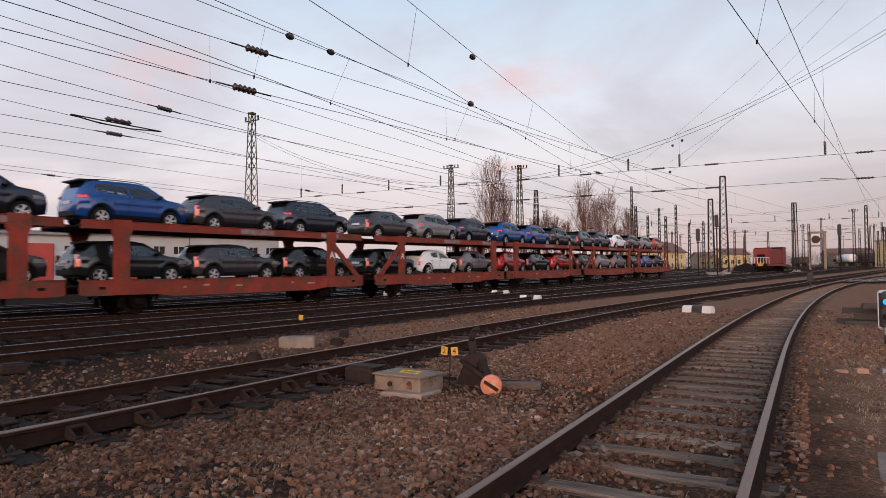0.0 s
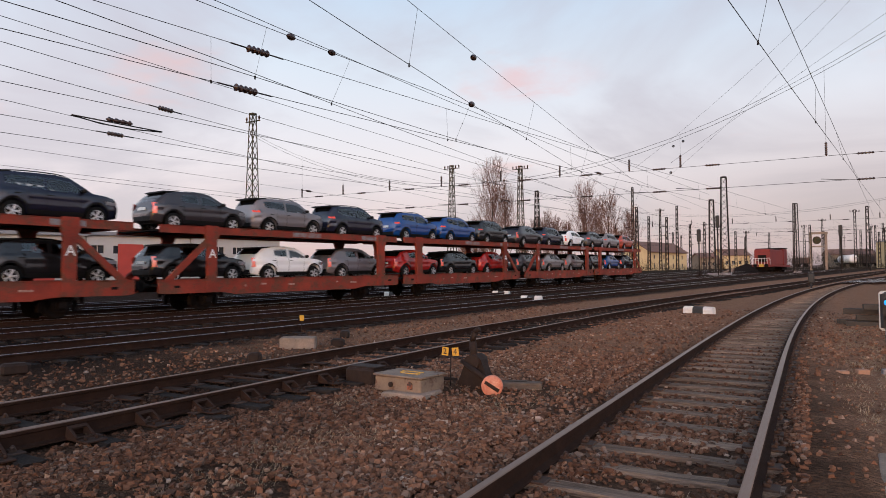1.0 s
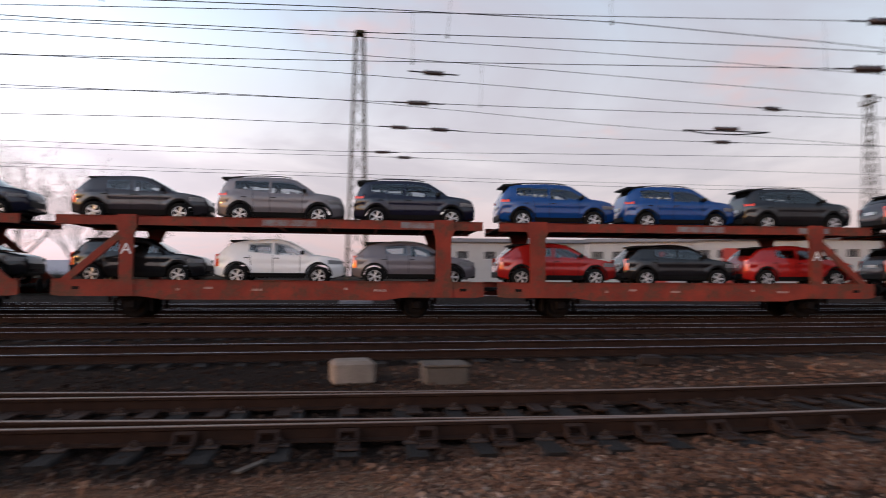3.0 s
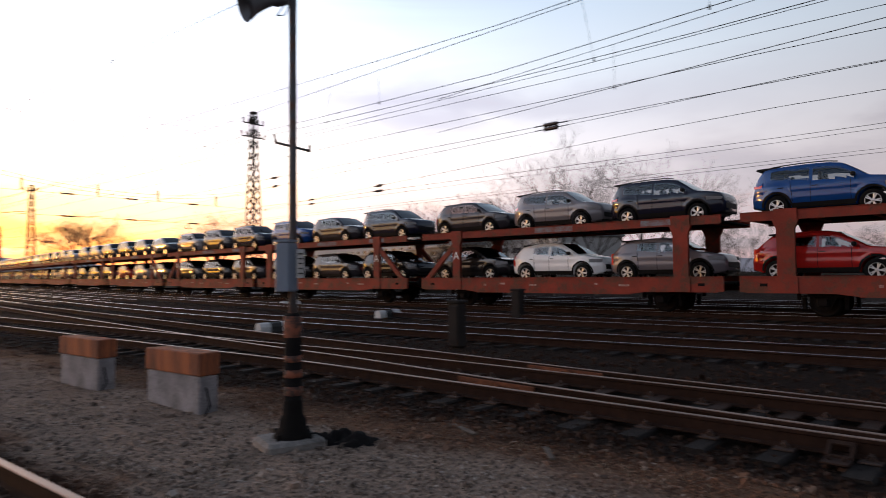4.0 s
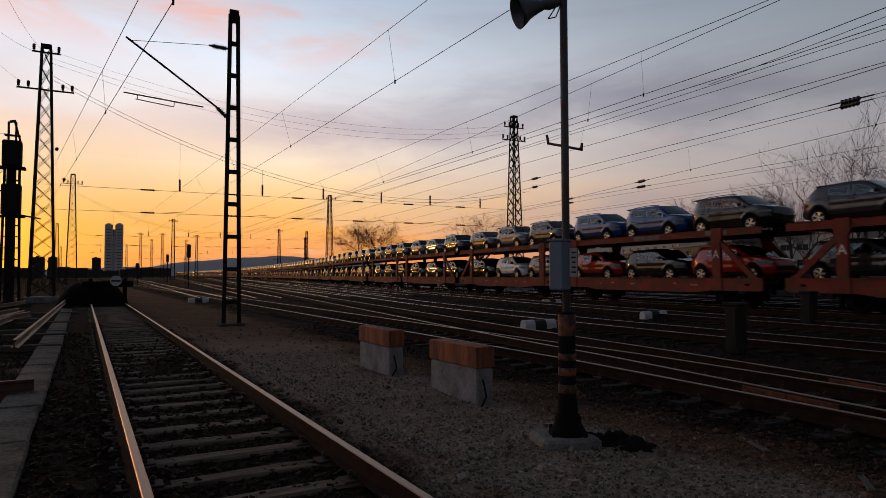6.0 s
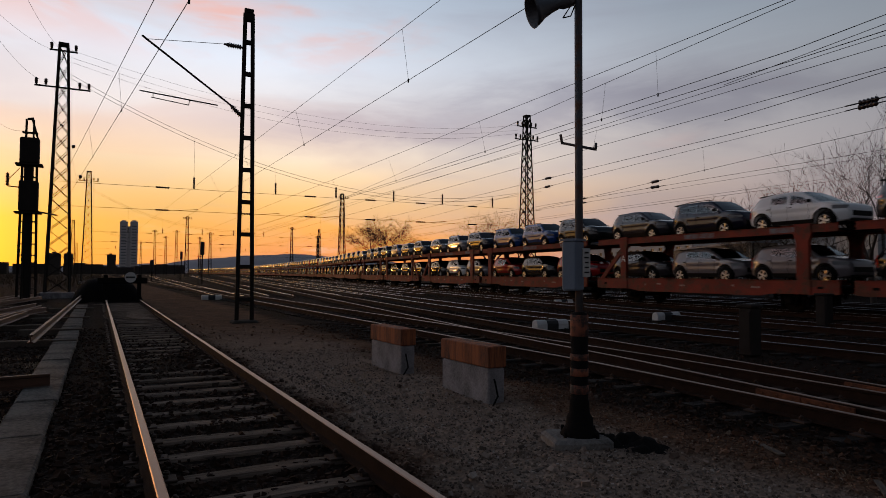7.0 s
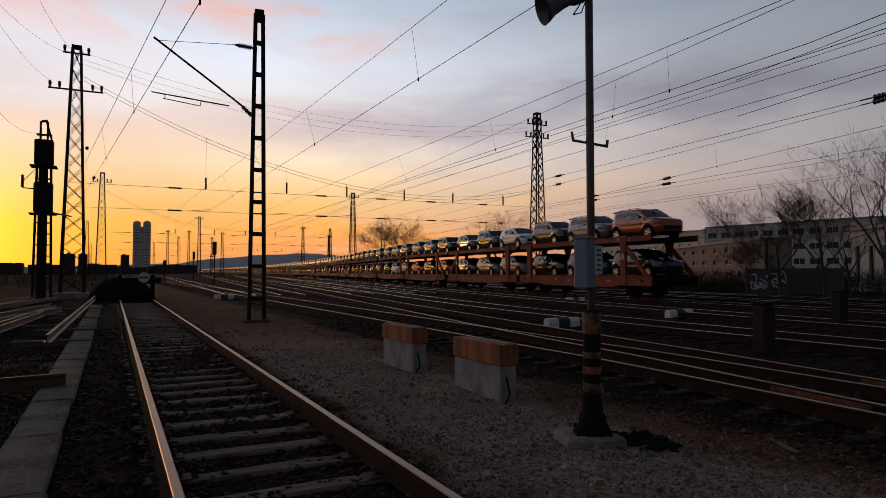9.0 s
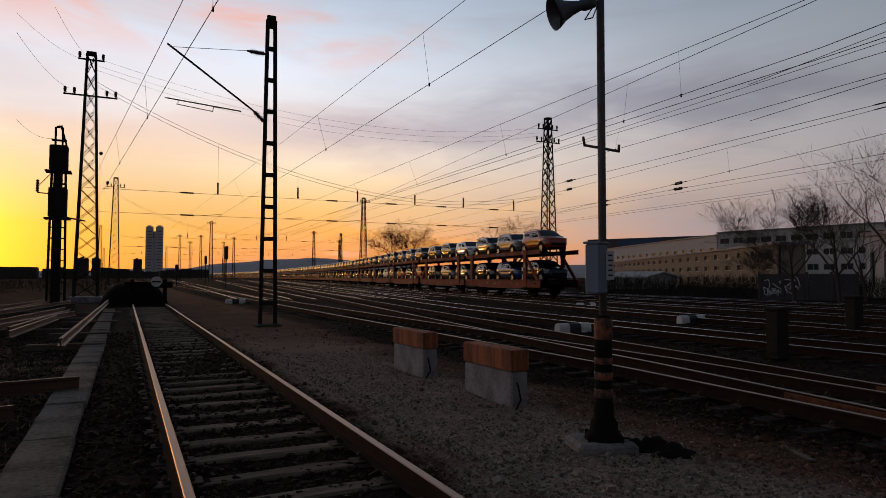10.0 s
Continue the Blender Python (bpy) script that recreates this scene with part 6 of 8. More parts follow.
building("station_house", at_az(5.9, 236), at_az(4.0, 240), 9, 4.6, 1, 4, M_PLASTER_YELLOW, M_ROOF_RED, "low yellow railway house behind the locomotive", win=(1.0, 1.3), first=1.4, pitched=2.0)
building("shed", at_az(7.6, 215), at_az(6.4, 217), 7, 3.8, 1, 3, M_PLASTER_TAN, M_ROOF_RED, "small tan plastered yard shed", win=(0.9, 1.0), first=1.2, pitched=1.3)
building("shed", at_az(-1.6, 246), at_az(-4.4, 250), 9, 4.4, 1, 5, M_PLASTER_TAN, M_ROOF_RED, "long low tan goods shed", win=(1.2, 1.0), first=1.6, pitched=1.6)
building("loading_hall", at_az(-5.6, 210), at_az(-12.0, 220), 14, 7.5, 1, 6, M_PLASTER_YELLOW, M_ROOF_GREY, "yellow loading hall in the eastern yard", win=(2.0, 1.4), first=3.6)
M_GATE = material("faded_red_gate_paint", (0.42, 0.045, 0.03), (0.26, 0.03, 0.02), rough=0.7, scale=1.0, fine=12, bump=0.1)
for a0, a1, d0, d1, gate in ((78.0, 66.1, 56, 58, None), (66.0, 57.6, 58, 58, 60.5), (57.5, 50.1, 58, 60, 54.5), (50.0, 43.0, 60, 64, None)):
    pa, pb = Vector((*at_az(a0, d0), 0)), Vector((*at_az(a1, d1), 0))
    ob = building("warehouse", pa[:2], pb[:2], 12, 4.7, 1, 5, M_PLASTER_WHITE, M_ROOF_GREY, "low whitewashed goods shed beyond the train" + (" with a red gate" if gate else ""), win=(0.9, 0.7), first=3.2)
    if gate:
        u = (a0 - gate) / (a0 - a1) * (pb - pa).length
        part("gate", Mesh().box((u, -0.06, 2.05), (1.9, 0.1, 4.0), M_GATE, chamfer=0.02), ob, "faded red gate")
# the sprayed wall, in concrete panels between posts
t = thing("graffiti_wall", None, "grey concrete wall sprayed with pale graffiti strokes", "wall", kind="structure")
pa, pb = Vector((*at_az(128.04, 53), -0.25)), Vector((*at_az(121.5, 53), -0.25))
ax = (pb - pa).normalized()
turn = Matrix.Rotation(math.atan2(ax.y, ax.x), 3, "Z")
n = 4
for i in range(n):
    c = pa.lerp(pb, (i + 0.5) / n)
    part("panel", Mesh().box(c + Vector((0, 0, 0.95)), ((pb - pa).length / n - 0.22, 0.12, 1.9), M_WALL_GREY, turn, 0.02), t)
for i in range(n + 1):
    part("post", Mesh().box(pa.lerp(pb, i / n) + Vector((0, 0, 1.0)), (0.2, 0.24, 2.1), M_WALL_GREY, turn, 0.02), t)
toward = Vector((-ax.y, ax.x, 0))
if toward.dot(-pa) < 0:
    toward = -toward
rng = random.Random(9)
g = Mesh()
for i in range(9):
    p = pa.lerp(pb, 0.06 + 0.4 * i / 9) + toward * 0.07
    q = p + Vector((0, 0, rng.uniform(0.5, 0.9)))
    for k in range(6):
        r2 = q + ax * rng.uniform(-0.35, 0.35) + Vector((0, 0, rng.uniform(-0.35, 0.55)))
        r2.z = min(max(r2.z, 0.1), 1.5)
        g.tube(q, r2, 0.028, M_FILM, n=4)
        q = r2
part("graffiti", g, t, "white spray paint strokes")

# far skyline to the west
for az, el, w, d in ((178.28, 4.02, 9.1, 950), (177.54, 4.05, 9.1, 950)):
    t = thing("apartment_tower", Matrix.Translation((*at_az(az, d), -0.3)), "far tall apartment tower against the sunset", "tower block", "towers of the skyline")
    h = 1.6 + d * math.tan(radians(el))
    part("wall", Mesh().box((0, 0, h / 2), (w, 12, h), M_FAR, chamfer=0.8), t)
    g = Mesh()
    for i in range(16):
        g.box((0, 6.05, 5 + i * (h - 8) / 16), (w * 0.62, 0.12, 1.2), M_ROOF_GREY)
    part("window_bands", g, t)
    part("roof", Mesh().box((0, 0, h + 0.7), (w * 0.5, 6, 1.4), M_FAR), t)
    if az < 178:
        part("stair_core", Mesh().box((w / 2 + 1.4, -1.0, 0.45 * h), (3.2, 9, 0.9 * h), M_FAR), t)
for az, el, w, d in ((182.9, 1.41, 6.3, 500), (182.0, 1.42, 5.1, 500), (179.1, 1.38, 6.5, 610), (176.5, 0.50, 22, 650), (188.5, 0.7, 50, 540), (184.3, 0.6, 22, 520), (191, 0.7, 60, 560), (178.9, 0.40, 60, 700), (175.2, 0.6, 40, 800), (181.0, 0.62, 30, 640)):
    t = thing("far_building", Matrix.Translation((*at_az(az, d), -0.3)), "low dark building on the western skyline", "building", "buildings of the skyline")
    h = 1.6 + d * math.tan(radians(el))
    part("wall", Mesh().box((0, 0, h / 2), (w, 14, h), M_WALL_BACKLIT, chamfer=0.3), t)
    part("roof", Mesh().box((w * 0.1, 0, h + 0.5), (w * 0.3, 7, 1.0), M_WALL_BACKLIT), t)


def hills(az0, az1, d, crest, seed, name="hill_range", mat=None):
    g, vs = Mesh(), []
    n = 60
    for i in range(n + 1):
        az = az0 + (az1 - az0) * i / n
        u = i / n
        h = crest(u) * (1 + 0.10 * noise.noise(Vector((u * 9, seed, 0))) + 0.04 * noise.noise(Vector((u * 40, seed, 3))))
        for k, (dd, hh) in enumerate(((0, -6), (120, 0.55 * h), (320, h), (700, -6))):
            x, y = at_az(az, d + dd)
            vs.append((x, y, hh))
    fs = [(i * 4 + j, (i + 1) * 4 + j, (i + 1) * 4 + j + 1, i * 4 + j + 1) for i in range(n) for j in range(3)]
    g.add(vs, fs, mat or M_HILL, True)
    return solo(name, g, "low wooded hills on the far horizon", "hill", kind="structure")


# unseen wall, added behind the siding to darken reflections and close the yard
wall = Mesh().box((16.5, 4, 0.9), (0.4, 118, 2.3), M_WALL_GREY)
solo("wall_south", wall, "plain grey wall added out of view behind the siding", "wall", kind="structure")

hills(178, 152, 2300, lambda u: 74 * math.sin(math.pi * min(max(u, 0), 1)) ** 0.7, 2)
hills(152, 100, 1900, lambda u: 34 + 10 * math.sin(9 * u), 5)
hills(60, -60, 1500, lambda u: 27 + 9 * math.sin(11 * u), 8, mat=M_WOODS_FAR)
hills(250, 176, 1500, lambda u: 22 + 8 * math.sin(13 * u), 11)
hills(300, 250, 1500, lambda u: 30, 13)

# ---- loudspeaker pole ----
M_HORN = material("dark_grey_horn_enamel", (0.10, 0.105, 0.12), (0.06, 0.062, 0.07), rough=0.45, scale=5, bump=0.05)
M_BOX = material("blue_grey_cabinet_paint", (0.16, 0.20, 0.26), (0.11, 0.14, 0.19), rough=0.55, scale=4, bump=0.05)
M_BAND = material("flaking_orange_and_black_bands", (0.36, 0.10, 0.045), (0.14, 0.05, 0.03), rough=0.8, scale=5, fine=40, bump=0.3, rust=(0.06, 0.035, 0.028), rust_amount=0.44)
M_TAR = material("black_tar_coat", (0.014, 0.012, 0.011), (0.007, 0.006, 0.006), rough=0.95, scale=8, bump=0.4, spec=0.08)
M_WHITE = material("chalky_white_paint", (0.66, 0.64, 0.62), (0.45, 0.43, 0.41), rough=0.8, scale=5, fine=40, bump=0.2, amount=0.6)
M_BLACKP = material("faded_black_paint", (0.03, 0.029, 0.028), (0.018, 0.017, 0.017), rough=0.75, scale=5, bump=0.2)
M_RUST = material("flaky_orange_rust", (0.36, 0.105, 0.036), (0.06, 0.022, 0.014), rough=0.9, scale=2.4, fine=30, bump=0.3, amount=1.4, streak=(4.0, 4.0, 0.25))
M_RUST_DARK = material("dull_brown_rust", (0.20, 0.070, 0.035), (0.05, 0.022, 0.014), rough=0.9, scale=4, fine=20, bump=0.3, amount=1.0, spec=0.15)
M_YELLOW = material("yellow_sign_enamel", (0.62, 0.34, 0.03), (0.45, 0.22, 0.02), rough=0.6, scale=9, bump=0.05)
M_ORANGE = material("weathered_orange_disc", (0.62, 0.30, 0.20), (0.40, 0.075, 0.03), rough=0.75, scale=9, fine=50, bump=0.1, amount=0.8)
M_WOOD = material("old_grey_timber", (0.15, 0.115, 0.09), (0.06, 0.045, 0.036), rough=0.9, scale=3, fine=14, bump=0.6, streak=(0.7, 9, 9), spec=0.2)
M_BRICK = material("broken_red_brick", (0.36, 0.20, 0.13), (0.26, 0.14, 0.09), rough=0.9, scale=12, bump=0.3)
M_IRON = material("dark_oily_iron", (0.040, 0.024, 0.018), (0.012, 0.008, 0.007), rough=0.7, metal=0.2, spec=0.2, scale=8, bump=0.3)
M_CASE = material("grey_brown_machine_case", (0.24, 0.175, 0.125), (0.10, 0.068, 0.048), rough=0.7, scale=4, fine=35, bump=0.15, rust=(0.13, 0.07, 0.045), rust_amount=0.36)
M_CONCRETE_DIRTY = material("oil_stained_concrete", (0.26, 0.235, 0.215), (0.06, 0.053, 0.047), rough=0.9, scale=4, fine=40, bump=0.4, amount=0.9, spec=0.2)
M_SIGNAL_BLUE = glow("lit_blue_lens", (0.02, 0.28, 1.0), 1.8)

px, py = at_az(140.25, 6.1)
t = thing("loudspeaker_pole", Matrix.Translation((px, py, -0.2)) @ Matrix.Rotation(radians(140.25 - 180), 4, "Z"), "tall steel pole with two horn loudspeakers and a blue-grey box", "loudspeaker pole")
# own axes: -x to the left of someone who faces the pole from the siding, y towards him
part("pole", Mesh().tube((0, 0, 0.3), (0, 0, 4.46), 0.036, M_POLE, n=14), t)
part("lower_sleeve", Mesh().lathe((0, 0, 0.42), (0, 0, 1.24), [(0, 0.08), (0, 0.079), (0.95, 0.078), (0.98, 0.07), (1.0, 0.04)], M_TAR, 18), t)
for z0, z1 in ((1.02, 1.215), (0.80, 0.86), (0.66, 0.73), (0.50, 0.58)):
    part("orange_band", Mesh().lathe((0, 0, z0), (0, 0, z1), [(0, 0.079), (0.02, 0.0815), (0.98, 0.0815), (1, 0.079)], M_BAND, 18), t, "flaking orange paint band")
part("tarred_foot", Mesh().lathe((0, 0, 0.11), (0, 0, 0.46), [(0, 0.175), (0.10, 0.175), (0.30, 0.125), (0.5, 0.118), (0.62, 0.092), (0.9, 0.088), (1, 0.078)], M_TAR, 18), t)
g = Mesh().box((0.03, 0.0, 0.02), (0.54, 0.48, 0.22), M_CONCRETE_DIRTY, Matrix.Rotation(0.35, 3, "Z"), 0.03)
part("concrete_base", g, t)
for a in range(4):
    part("anchor_bolt", Mesh().tube((0.2 * math.cos(a * 1.57 + 0.9), 0.2 * math.sin(a * 1.57 + 0.9), 0.10), (0.2 * math.cos(a * 1.57 + 0.9), 0.2 * math.sin(a * 1.57 + 0.9), 0.18), 0.016, M_TAR, n=6), t)
box = part("cabinet", Mesh().box((0.055, 0.03, 1.66), (0.145, 0.16, 0.45), M_BOX, Matrix.Rotation(-0.5, 3, "Z"), 0.012).box((0.055, 0.03, 1.895), (0.165, 0.18, 0.02), M_BOX, Matrix.Rotation(-0.5, 3, "Z")), t, "blue-grey cabinet")
plate = part("notice_plate", Mesh().box((-0.065, 0.03, 1.69), (0.075, 0.01, 0.26), M_WHITE, Matrix.Rotation(0.5, 3, "Z")), t, "white enamel notice")
g = Mesh()
for i in range(5):
    g.box((-0.068, 0.040, 1.60 + i * 0.045), (0.045 - 0.006 * (i % 3), 0.008, 0.014), M_BLACKP, Matrix.Rotation(0.5, 3, "Z"))
part("printed_lines", g, plate)
g = Mesh().tube((-0.15, 0, 2.73), (0.15, 0, 2.80), 0.013, M_POLE, n=6)
g.tube((-0.15, 0, 2.72), (-0.155, 0, 2.79), 0.014, M_POLE, n=6)
g.tube((0.15, 0, 2.79), (0.165, 0, 2.88), 0.014, M_POLE, n=6)
part("hook_bracket", g, t)
for s, d, o in ((-1, (-0.80, 0.42, -0.30), (-0.05, 0.06, 4.37)), (1, (0.82, 0.30, -0.30), (0.05, 0.03, 4.13))):
    d, o = Vector(d).normalized(), Vector(o)
    horn = part("horn", Mesh().lathe(o, o + d * 0.42, [(0, 0.0), (0.02, 0.055), (0.25, 0.06), (0.35, 0.045), (0.55, 0.065), (0.75, 0.095), (0.9, 0.135), (1.0, 0.155), (0.985, 0.15), (0.8, 0.10), (0.5, 0.05), (0.4, 0.0)], M_HORN, 20), t, "dark horn loudspeaker")
    part("bracket", Mesh().tube((0, 0, o.z), o + d * 0.05, 0.016, M_POLE, n=6), horn)
    pts = [Vector((s * 0.03, 0.03, o.z - 0.05)), Vector((s * 0.07, 0.05, o.z - 0.16)), Vector((s * 0.14, 0.07, o.z - 0.18)), o + d * 0.02 + Vector((0, 0, -0.05))]
    g = Mesh()
    for a, b in zip(pts, pts[1:]):
        g.tube(a, b, 0.006, M_TYRE, n=5)
    part("cable", g, horn)

# tarry cinder heap spreading from the foot of the pole
rng = random.Random(8)
vs = []
NU, NV = 34, 22
for i in range(NU):
    for j in range(NV):
        u, v = i / (NU - 1) * 2 - 1, j / (NV - 1) * 2 - 1
        k = max(0.0, 1 - (abs(u) ** 2.2 + abs(v) ** 2.2))
        lump = 0.6 + 0.9 * noise.noise(Vector((u * 2.6, v * 2.2, 4.0))) + 0.5 * noise.noise(Vector((u * 6.5, v * 5.5, 9.0)))
        vs.append((u * 0.46, v * 0.27, 0.15 * k ** 0.6 * min(max(lump, 0.25), 1.0) * rng.uniform(0.9, 1.05) - 0.03))
fs = [(i * NV + j, (i + 1) * NV + j, (i + 1) * NV + j + 1, i * NV + j + 1) for i in range(NU - 1) for j in range(NV - 1)]
solo("tar_lump", Mesh().add(vs, fs, M_TAR, True), "black tarry heap beside the pole", "heap", Matrix.Translation((-4.22, -4.50, -0.16)) @ Matrix.Rotation(radians(125), 4, "Z"))
# scraps of lath and cable on the gravel
for x0, y0, x1, y1, w in ((-2.55, -4.23, -3.2, -4.42, 0.018), (-3.03, -4.20, -3.27, -4.30, 0.03), (-4.9, -2.6, -5.3, -2.9, 0.05), (-5.2, -3.6, -5.5, -4.1, 0.06), (-5.5, -0.2, -5.9, 0.0, 0.06)):
    a, b = Vector((x0, y0, 0)), Vector((x1, y1, 0))
    solo("lath", Mesh().box((0, 0, 0), ((b - a).length, w, 0.018), M_WOOD, chamfer=0.003), "weathered grey lath scrap on the ballast", "lath", Matrix.Translation(((x0 + x1) / 2, (y0 + y1) / 2, -0.165)) @ Matrix.Rotation(math.atan2(y1 - y0, x1 - x0), 4, "Z") @ Matrix.Rotation(0.05, 4, "Y"), "lath scraps")

# ---- two concrete blocks with rusted steel caps ----
def barrier(x, y, length, turn, label):
    t = thing("concrete_block", Matrix.Translation((x, y, -0.22)) @ Matrix.Rotation(turn, 4, "Z"), label, "concrete block", "capped concrete blocks")
    part("block", Mesh().box((0, 0, 0.23), (0.24, length, 0.48), M_CONCRETE, chamfer=0.02), t)
    part("steel_cap", Mesh().box((0, 0, 0.60), (0.265, length + 0.03, 0.26), M_RUST, chamfer=0.012), t, "rusted sheet steel cap")
    g = Mesh()
    pts = [Vector((0.05, length / 2 + 0.02, 0.34)), Vector((0.06, length / 2 + 0.06, 0.30)), Vector((0.03, length / 2 + 0.07, 0.14)), Vector((0.16, length / 2 + 0.12, 0.0))]
    for a, b in zip(pts, pts[1:]):
        g.tube(a, b, 0.012, M_TYRE, n=5)
    part("cable", g, t)
    return t


barrier(-4.27, -7.25, 1.15, 0.02, "concrete block with a streaked rusty steel cap")
barrier(-4.33, -9.95, 1.2, 0.02, "smaller concrete block with a rusty steel cap beside the turnout")

# rust-red closure pieces on the branch rails, and the corner of a slab by the siding
for side in (-0.753, 0.753):
    g = Mesh()
    for y0 in (-5.3, -4.64):
        x, yy, a = line_frame(line_mid_branch, y0 + 0.33, side)
        g.box((x + 0.046, yy, ground_z(y0) - 0.075), (0.030, 0.66, 0.085), M_RUST_DARK, Matrix.Rotation(a, 3, "Z"), 0.006)
        for k in (-0.2, 0.0, 0.2):
            g.tube((x + 0.055, yy + k, ground_z(y0) - 0.075), (x + 0.085, yy + k, ground_z(y0) - 0.075), 0.016, M_RUST_DARK, n=6)
    part("fishplate", g, branch, "rust-red fishplate")
solo("concrete_slab", Mesh().box((0, 0, 0.0), (0.9, 1.25, 0.14), M_CONCRETE_TAN, chamfer=0.02), "worn sandy concrete slab sunk in the gravel", "concrete slab", Matrix.Translation((0.88, 6.72, -0.22)) @ Matrix.Rotation(-0.06, 4, "Z"))

# ---- turnout gear ----
t = thing("point_machine", Matrix.Translation((-4.63, 7.95, -0.17)) @ Matrix.Rotation(-0.1, 4, "Z"), "low grey-brown point machine case on a concrete slab", "point machine")
part("case", Mesh().box((0, 0, 0.14), (0.76, 0.52, 0.20), M_CASE, chamfer=0.015), t)
part("lid", Mesh().box((0, 0, 0.252), (0.80, 0.56, 0.026), M_CASE, chamfer=0.008), t)
part("slab", Mesh().box((0.15, -0.14, 0.01), (0.62, 0.55, 0.12), M_CONCRETE_TAN, Matrix.Rotation(0.15, 3, "Z"), 0.02), t)
g = Mesh()
for c, s in (((-0.02, 0.10, 0.268), (0.34, 0.035, 0.006)), ((0.14, 0.03, 0.268), (0.035, 0.14, 0.006)), ((0.05, -0.06, 0.268), (0.30, 0.035, 0.006)), ((-0.13, 0.05, 0.268), (0.035, 0.13, 0.006))):
    g.box(c, s, M_YELLOW)
part("painted_mark", g, t, "yellow painted mark")
part("crest_plate", Mesh().prism([(0.17, 0.10), (0.25, 0.10), (0.25, 0.17), (0.225, 0.20), (0.195, 0.20), (0.17, 0.17)], "y", -0.27, -0.262, M_BAND), t)
part("hinge", Mesh().tube((-0.1, -0.28, 0.14), (-0.1, -0.262, 0.14), 0.035, M_IRON, n=8), t)

t = thing("cable_box", Matrix.Translation((-5.7, 8.45, -0.2)) @ Matrix.Rotation(-0.05, 4, "Z"), "dark iron cable box beside the point machine", "cable box")
part("case", Mesh().box((0, 0, 0.12), (0.52, 0.34, 0.24), M_IRON, chamfer=0.03), t)
part("lid", Mesh().box((0.02, 0.02, 0.25), (0.50, 0.30, 0.03), M_IRON, chamfer=0.01), t)

t = thing("switch_stand", Matrix.Translation((-4.05, 8.75, -0.2)), "dark iron switch stand with a weight lever and orange disc", "switch stand")
g = Mesh().prism([(-0.28, 0.0), (0.28, 0.0), (0.12, 0.42), (0.04, 0.5), (-0.10, 0.42)], "y", -0.09, 0.09, M_IRON)
part("stand", g, t)
part("pivot", Mesh().tube((0, -0.16, 0.38), (0, 0.16, 0.38), 0.11, M_IRON, n=12), t)
g = Mesh()
for a, b, r in (((-0.02, 0, 0.4), (-0.05, 0, 0.66), 0.055), ((-0.05, 0, 0.66), (-0.02, 0, 0.79), 0.045), ((-0.02, 0, 0.79), (0.06, 0, 0.84), 0.035)):
    g.tube(a, b, r, M_IRON, n=8)
part("hand_lever", g, t)
part("weight_arm", Mesh().tube((-0.15, -0.12, 0.40), (0.40, -0.36, 0.16), 0.035, M_IRON, n=8), t)
disc = part("weight_disc", Mesh().lathe((0.44, -0.40, 0.15), (0.47, -0.49, 0.15), [(0, 0.0), (0, 0.128), (0.2, 0.138), (0.85, 0.138), (1, 0.128), (1, 0.0)], M_ORANGE, 24), t, "orange and white weight disc")
part("black_bar", Mesh().box((0.472, -0.493, 0.15), (0.21, 0.012, 0.045), M_IRON, Matrix.Rotation(0.30, 3, "Z") @ Matrix.Rotation(0.55, 3, "Y")), disc)
for dx in (0.32, 0.52):
    part("timber", Mesh().box((dx, 0.12, 0.06), (0.75, 0.16, 0.14), M_WOOD, Matrix.Rotation(0.35, 3, "Z"), 0.015), t)
part("drive_rod", Mesh().tube((-0.3, 0.0, 0.12), (-2.1, 0.1, 0.06), 0.022, M_IRON, n=6), t)

t = thing("number_marker", Matrix.Translation((-4.37, 8.6, -0.26)), "two small yellow number flags on a thin rod", "track marker")
part("rod", Mesh().tube((0, 0, 0), (0.01, 0, 0.62), 0.008, M_IRON, n=5), t)
for s, ch in ((-1, "2"), (1, "4")):
    fl = part("flag", Mesh().box((s * 0.08, 0, 0.58), (0.105, 0.012, 0.115), M_YELLOW, Matrix.Rotation(-0.12 * s, 3, "Y"), 0.004), t)
    cu = bpy.data.curves.new("digit", "FONT")
    cu.body, cu.size, cu.align_x, cu.align_y, cu.extrude = ch, 0.115, "CENTER", "CENTER", 0.002
    tmp = bpy.data.objects.new("digit", cu)
    me = bpy.data.meshes.new_from_object(tmp)
    bpy.data.objects.remove(tmp)
    me.materials.clear()
    me.materials.append(M_BLACKP)
    part("digit", me, fl, m=Matrix.Translation((s * 0.08, -0.0085, 0.58)) @ Matrix.Rotation(math.pi / 2, 4, "X"))

t = thing("yellow_marker", Matrix.Translation((-9.85, 11.75, -0.2)), "small yellow marker on a thin rod by a concrete block", "track marker")
part("rod", Mesh().tube((0, 0, 0), (0, 0, 0.62), 0.01, M_IRON, n=5), t)
part("flag", Mesh().box((0, 0, 0.64), (0.13, 0.02, 0.12), M_YELLOW, chamfer=0.01), t)

t = thing("cable_block", Matrix.Translation((-9.72, 11.5, -0.2)) @ Matrix.Rotation(0.62, 4, "Z"), "sandy concrete cable block between the lines", "concrete block")
part("block", Mesh().box((0, 0, 0.12), (0.76, 0.46, 0.26), M_CONCRETE_TAN, chamfer=0.025), t)
t = thing("cable_block", Matrix.Translation((-9.95, 0.95, -0.2)) @ Matrix.Rotation(0.1, 4, "Z"), "pale concrete cable block between the lines", "concrete block")
part("block", Mesh().box((0, 0, 0.17), (0.5, 0.62, 0.36), M_CONCRETE_TAN, chamfer=0.05), t)
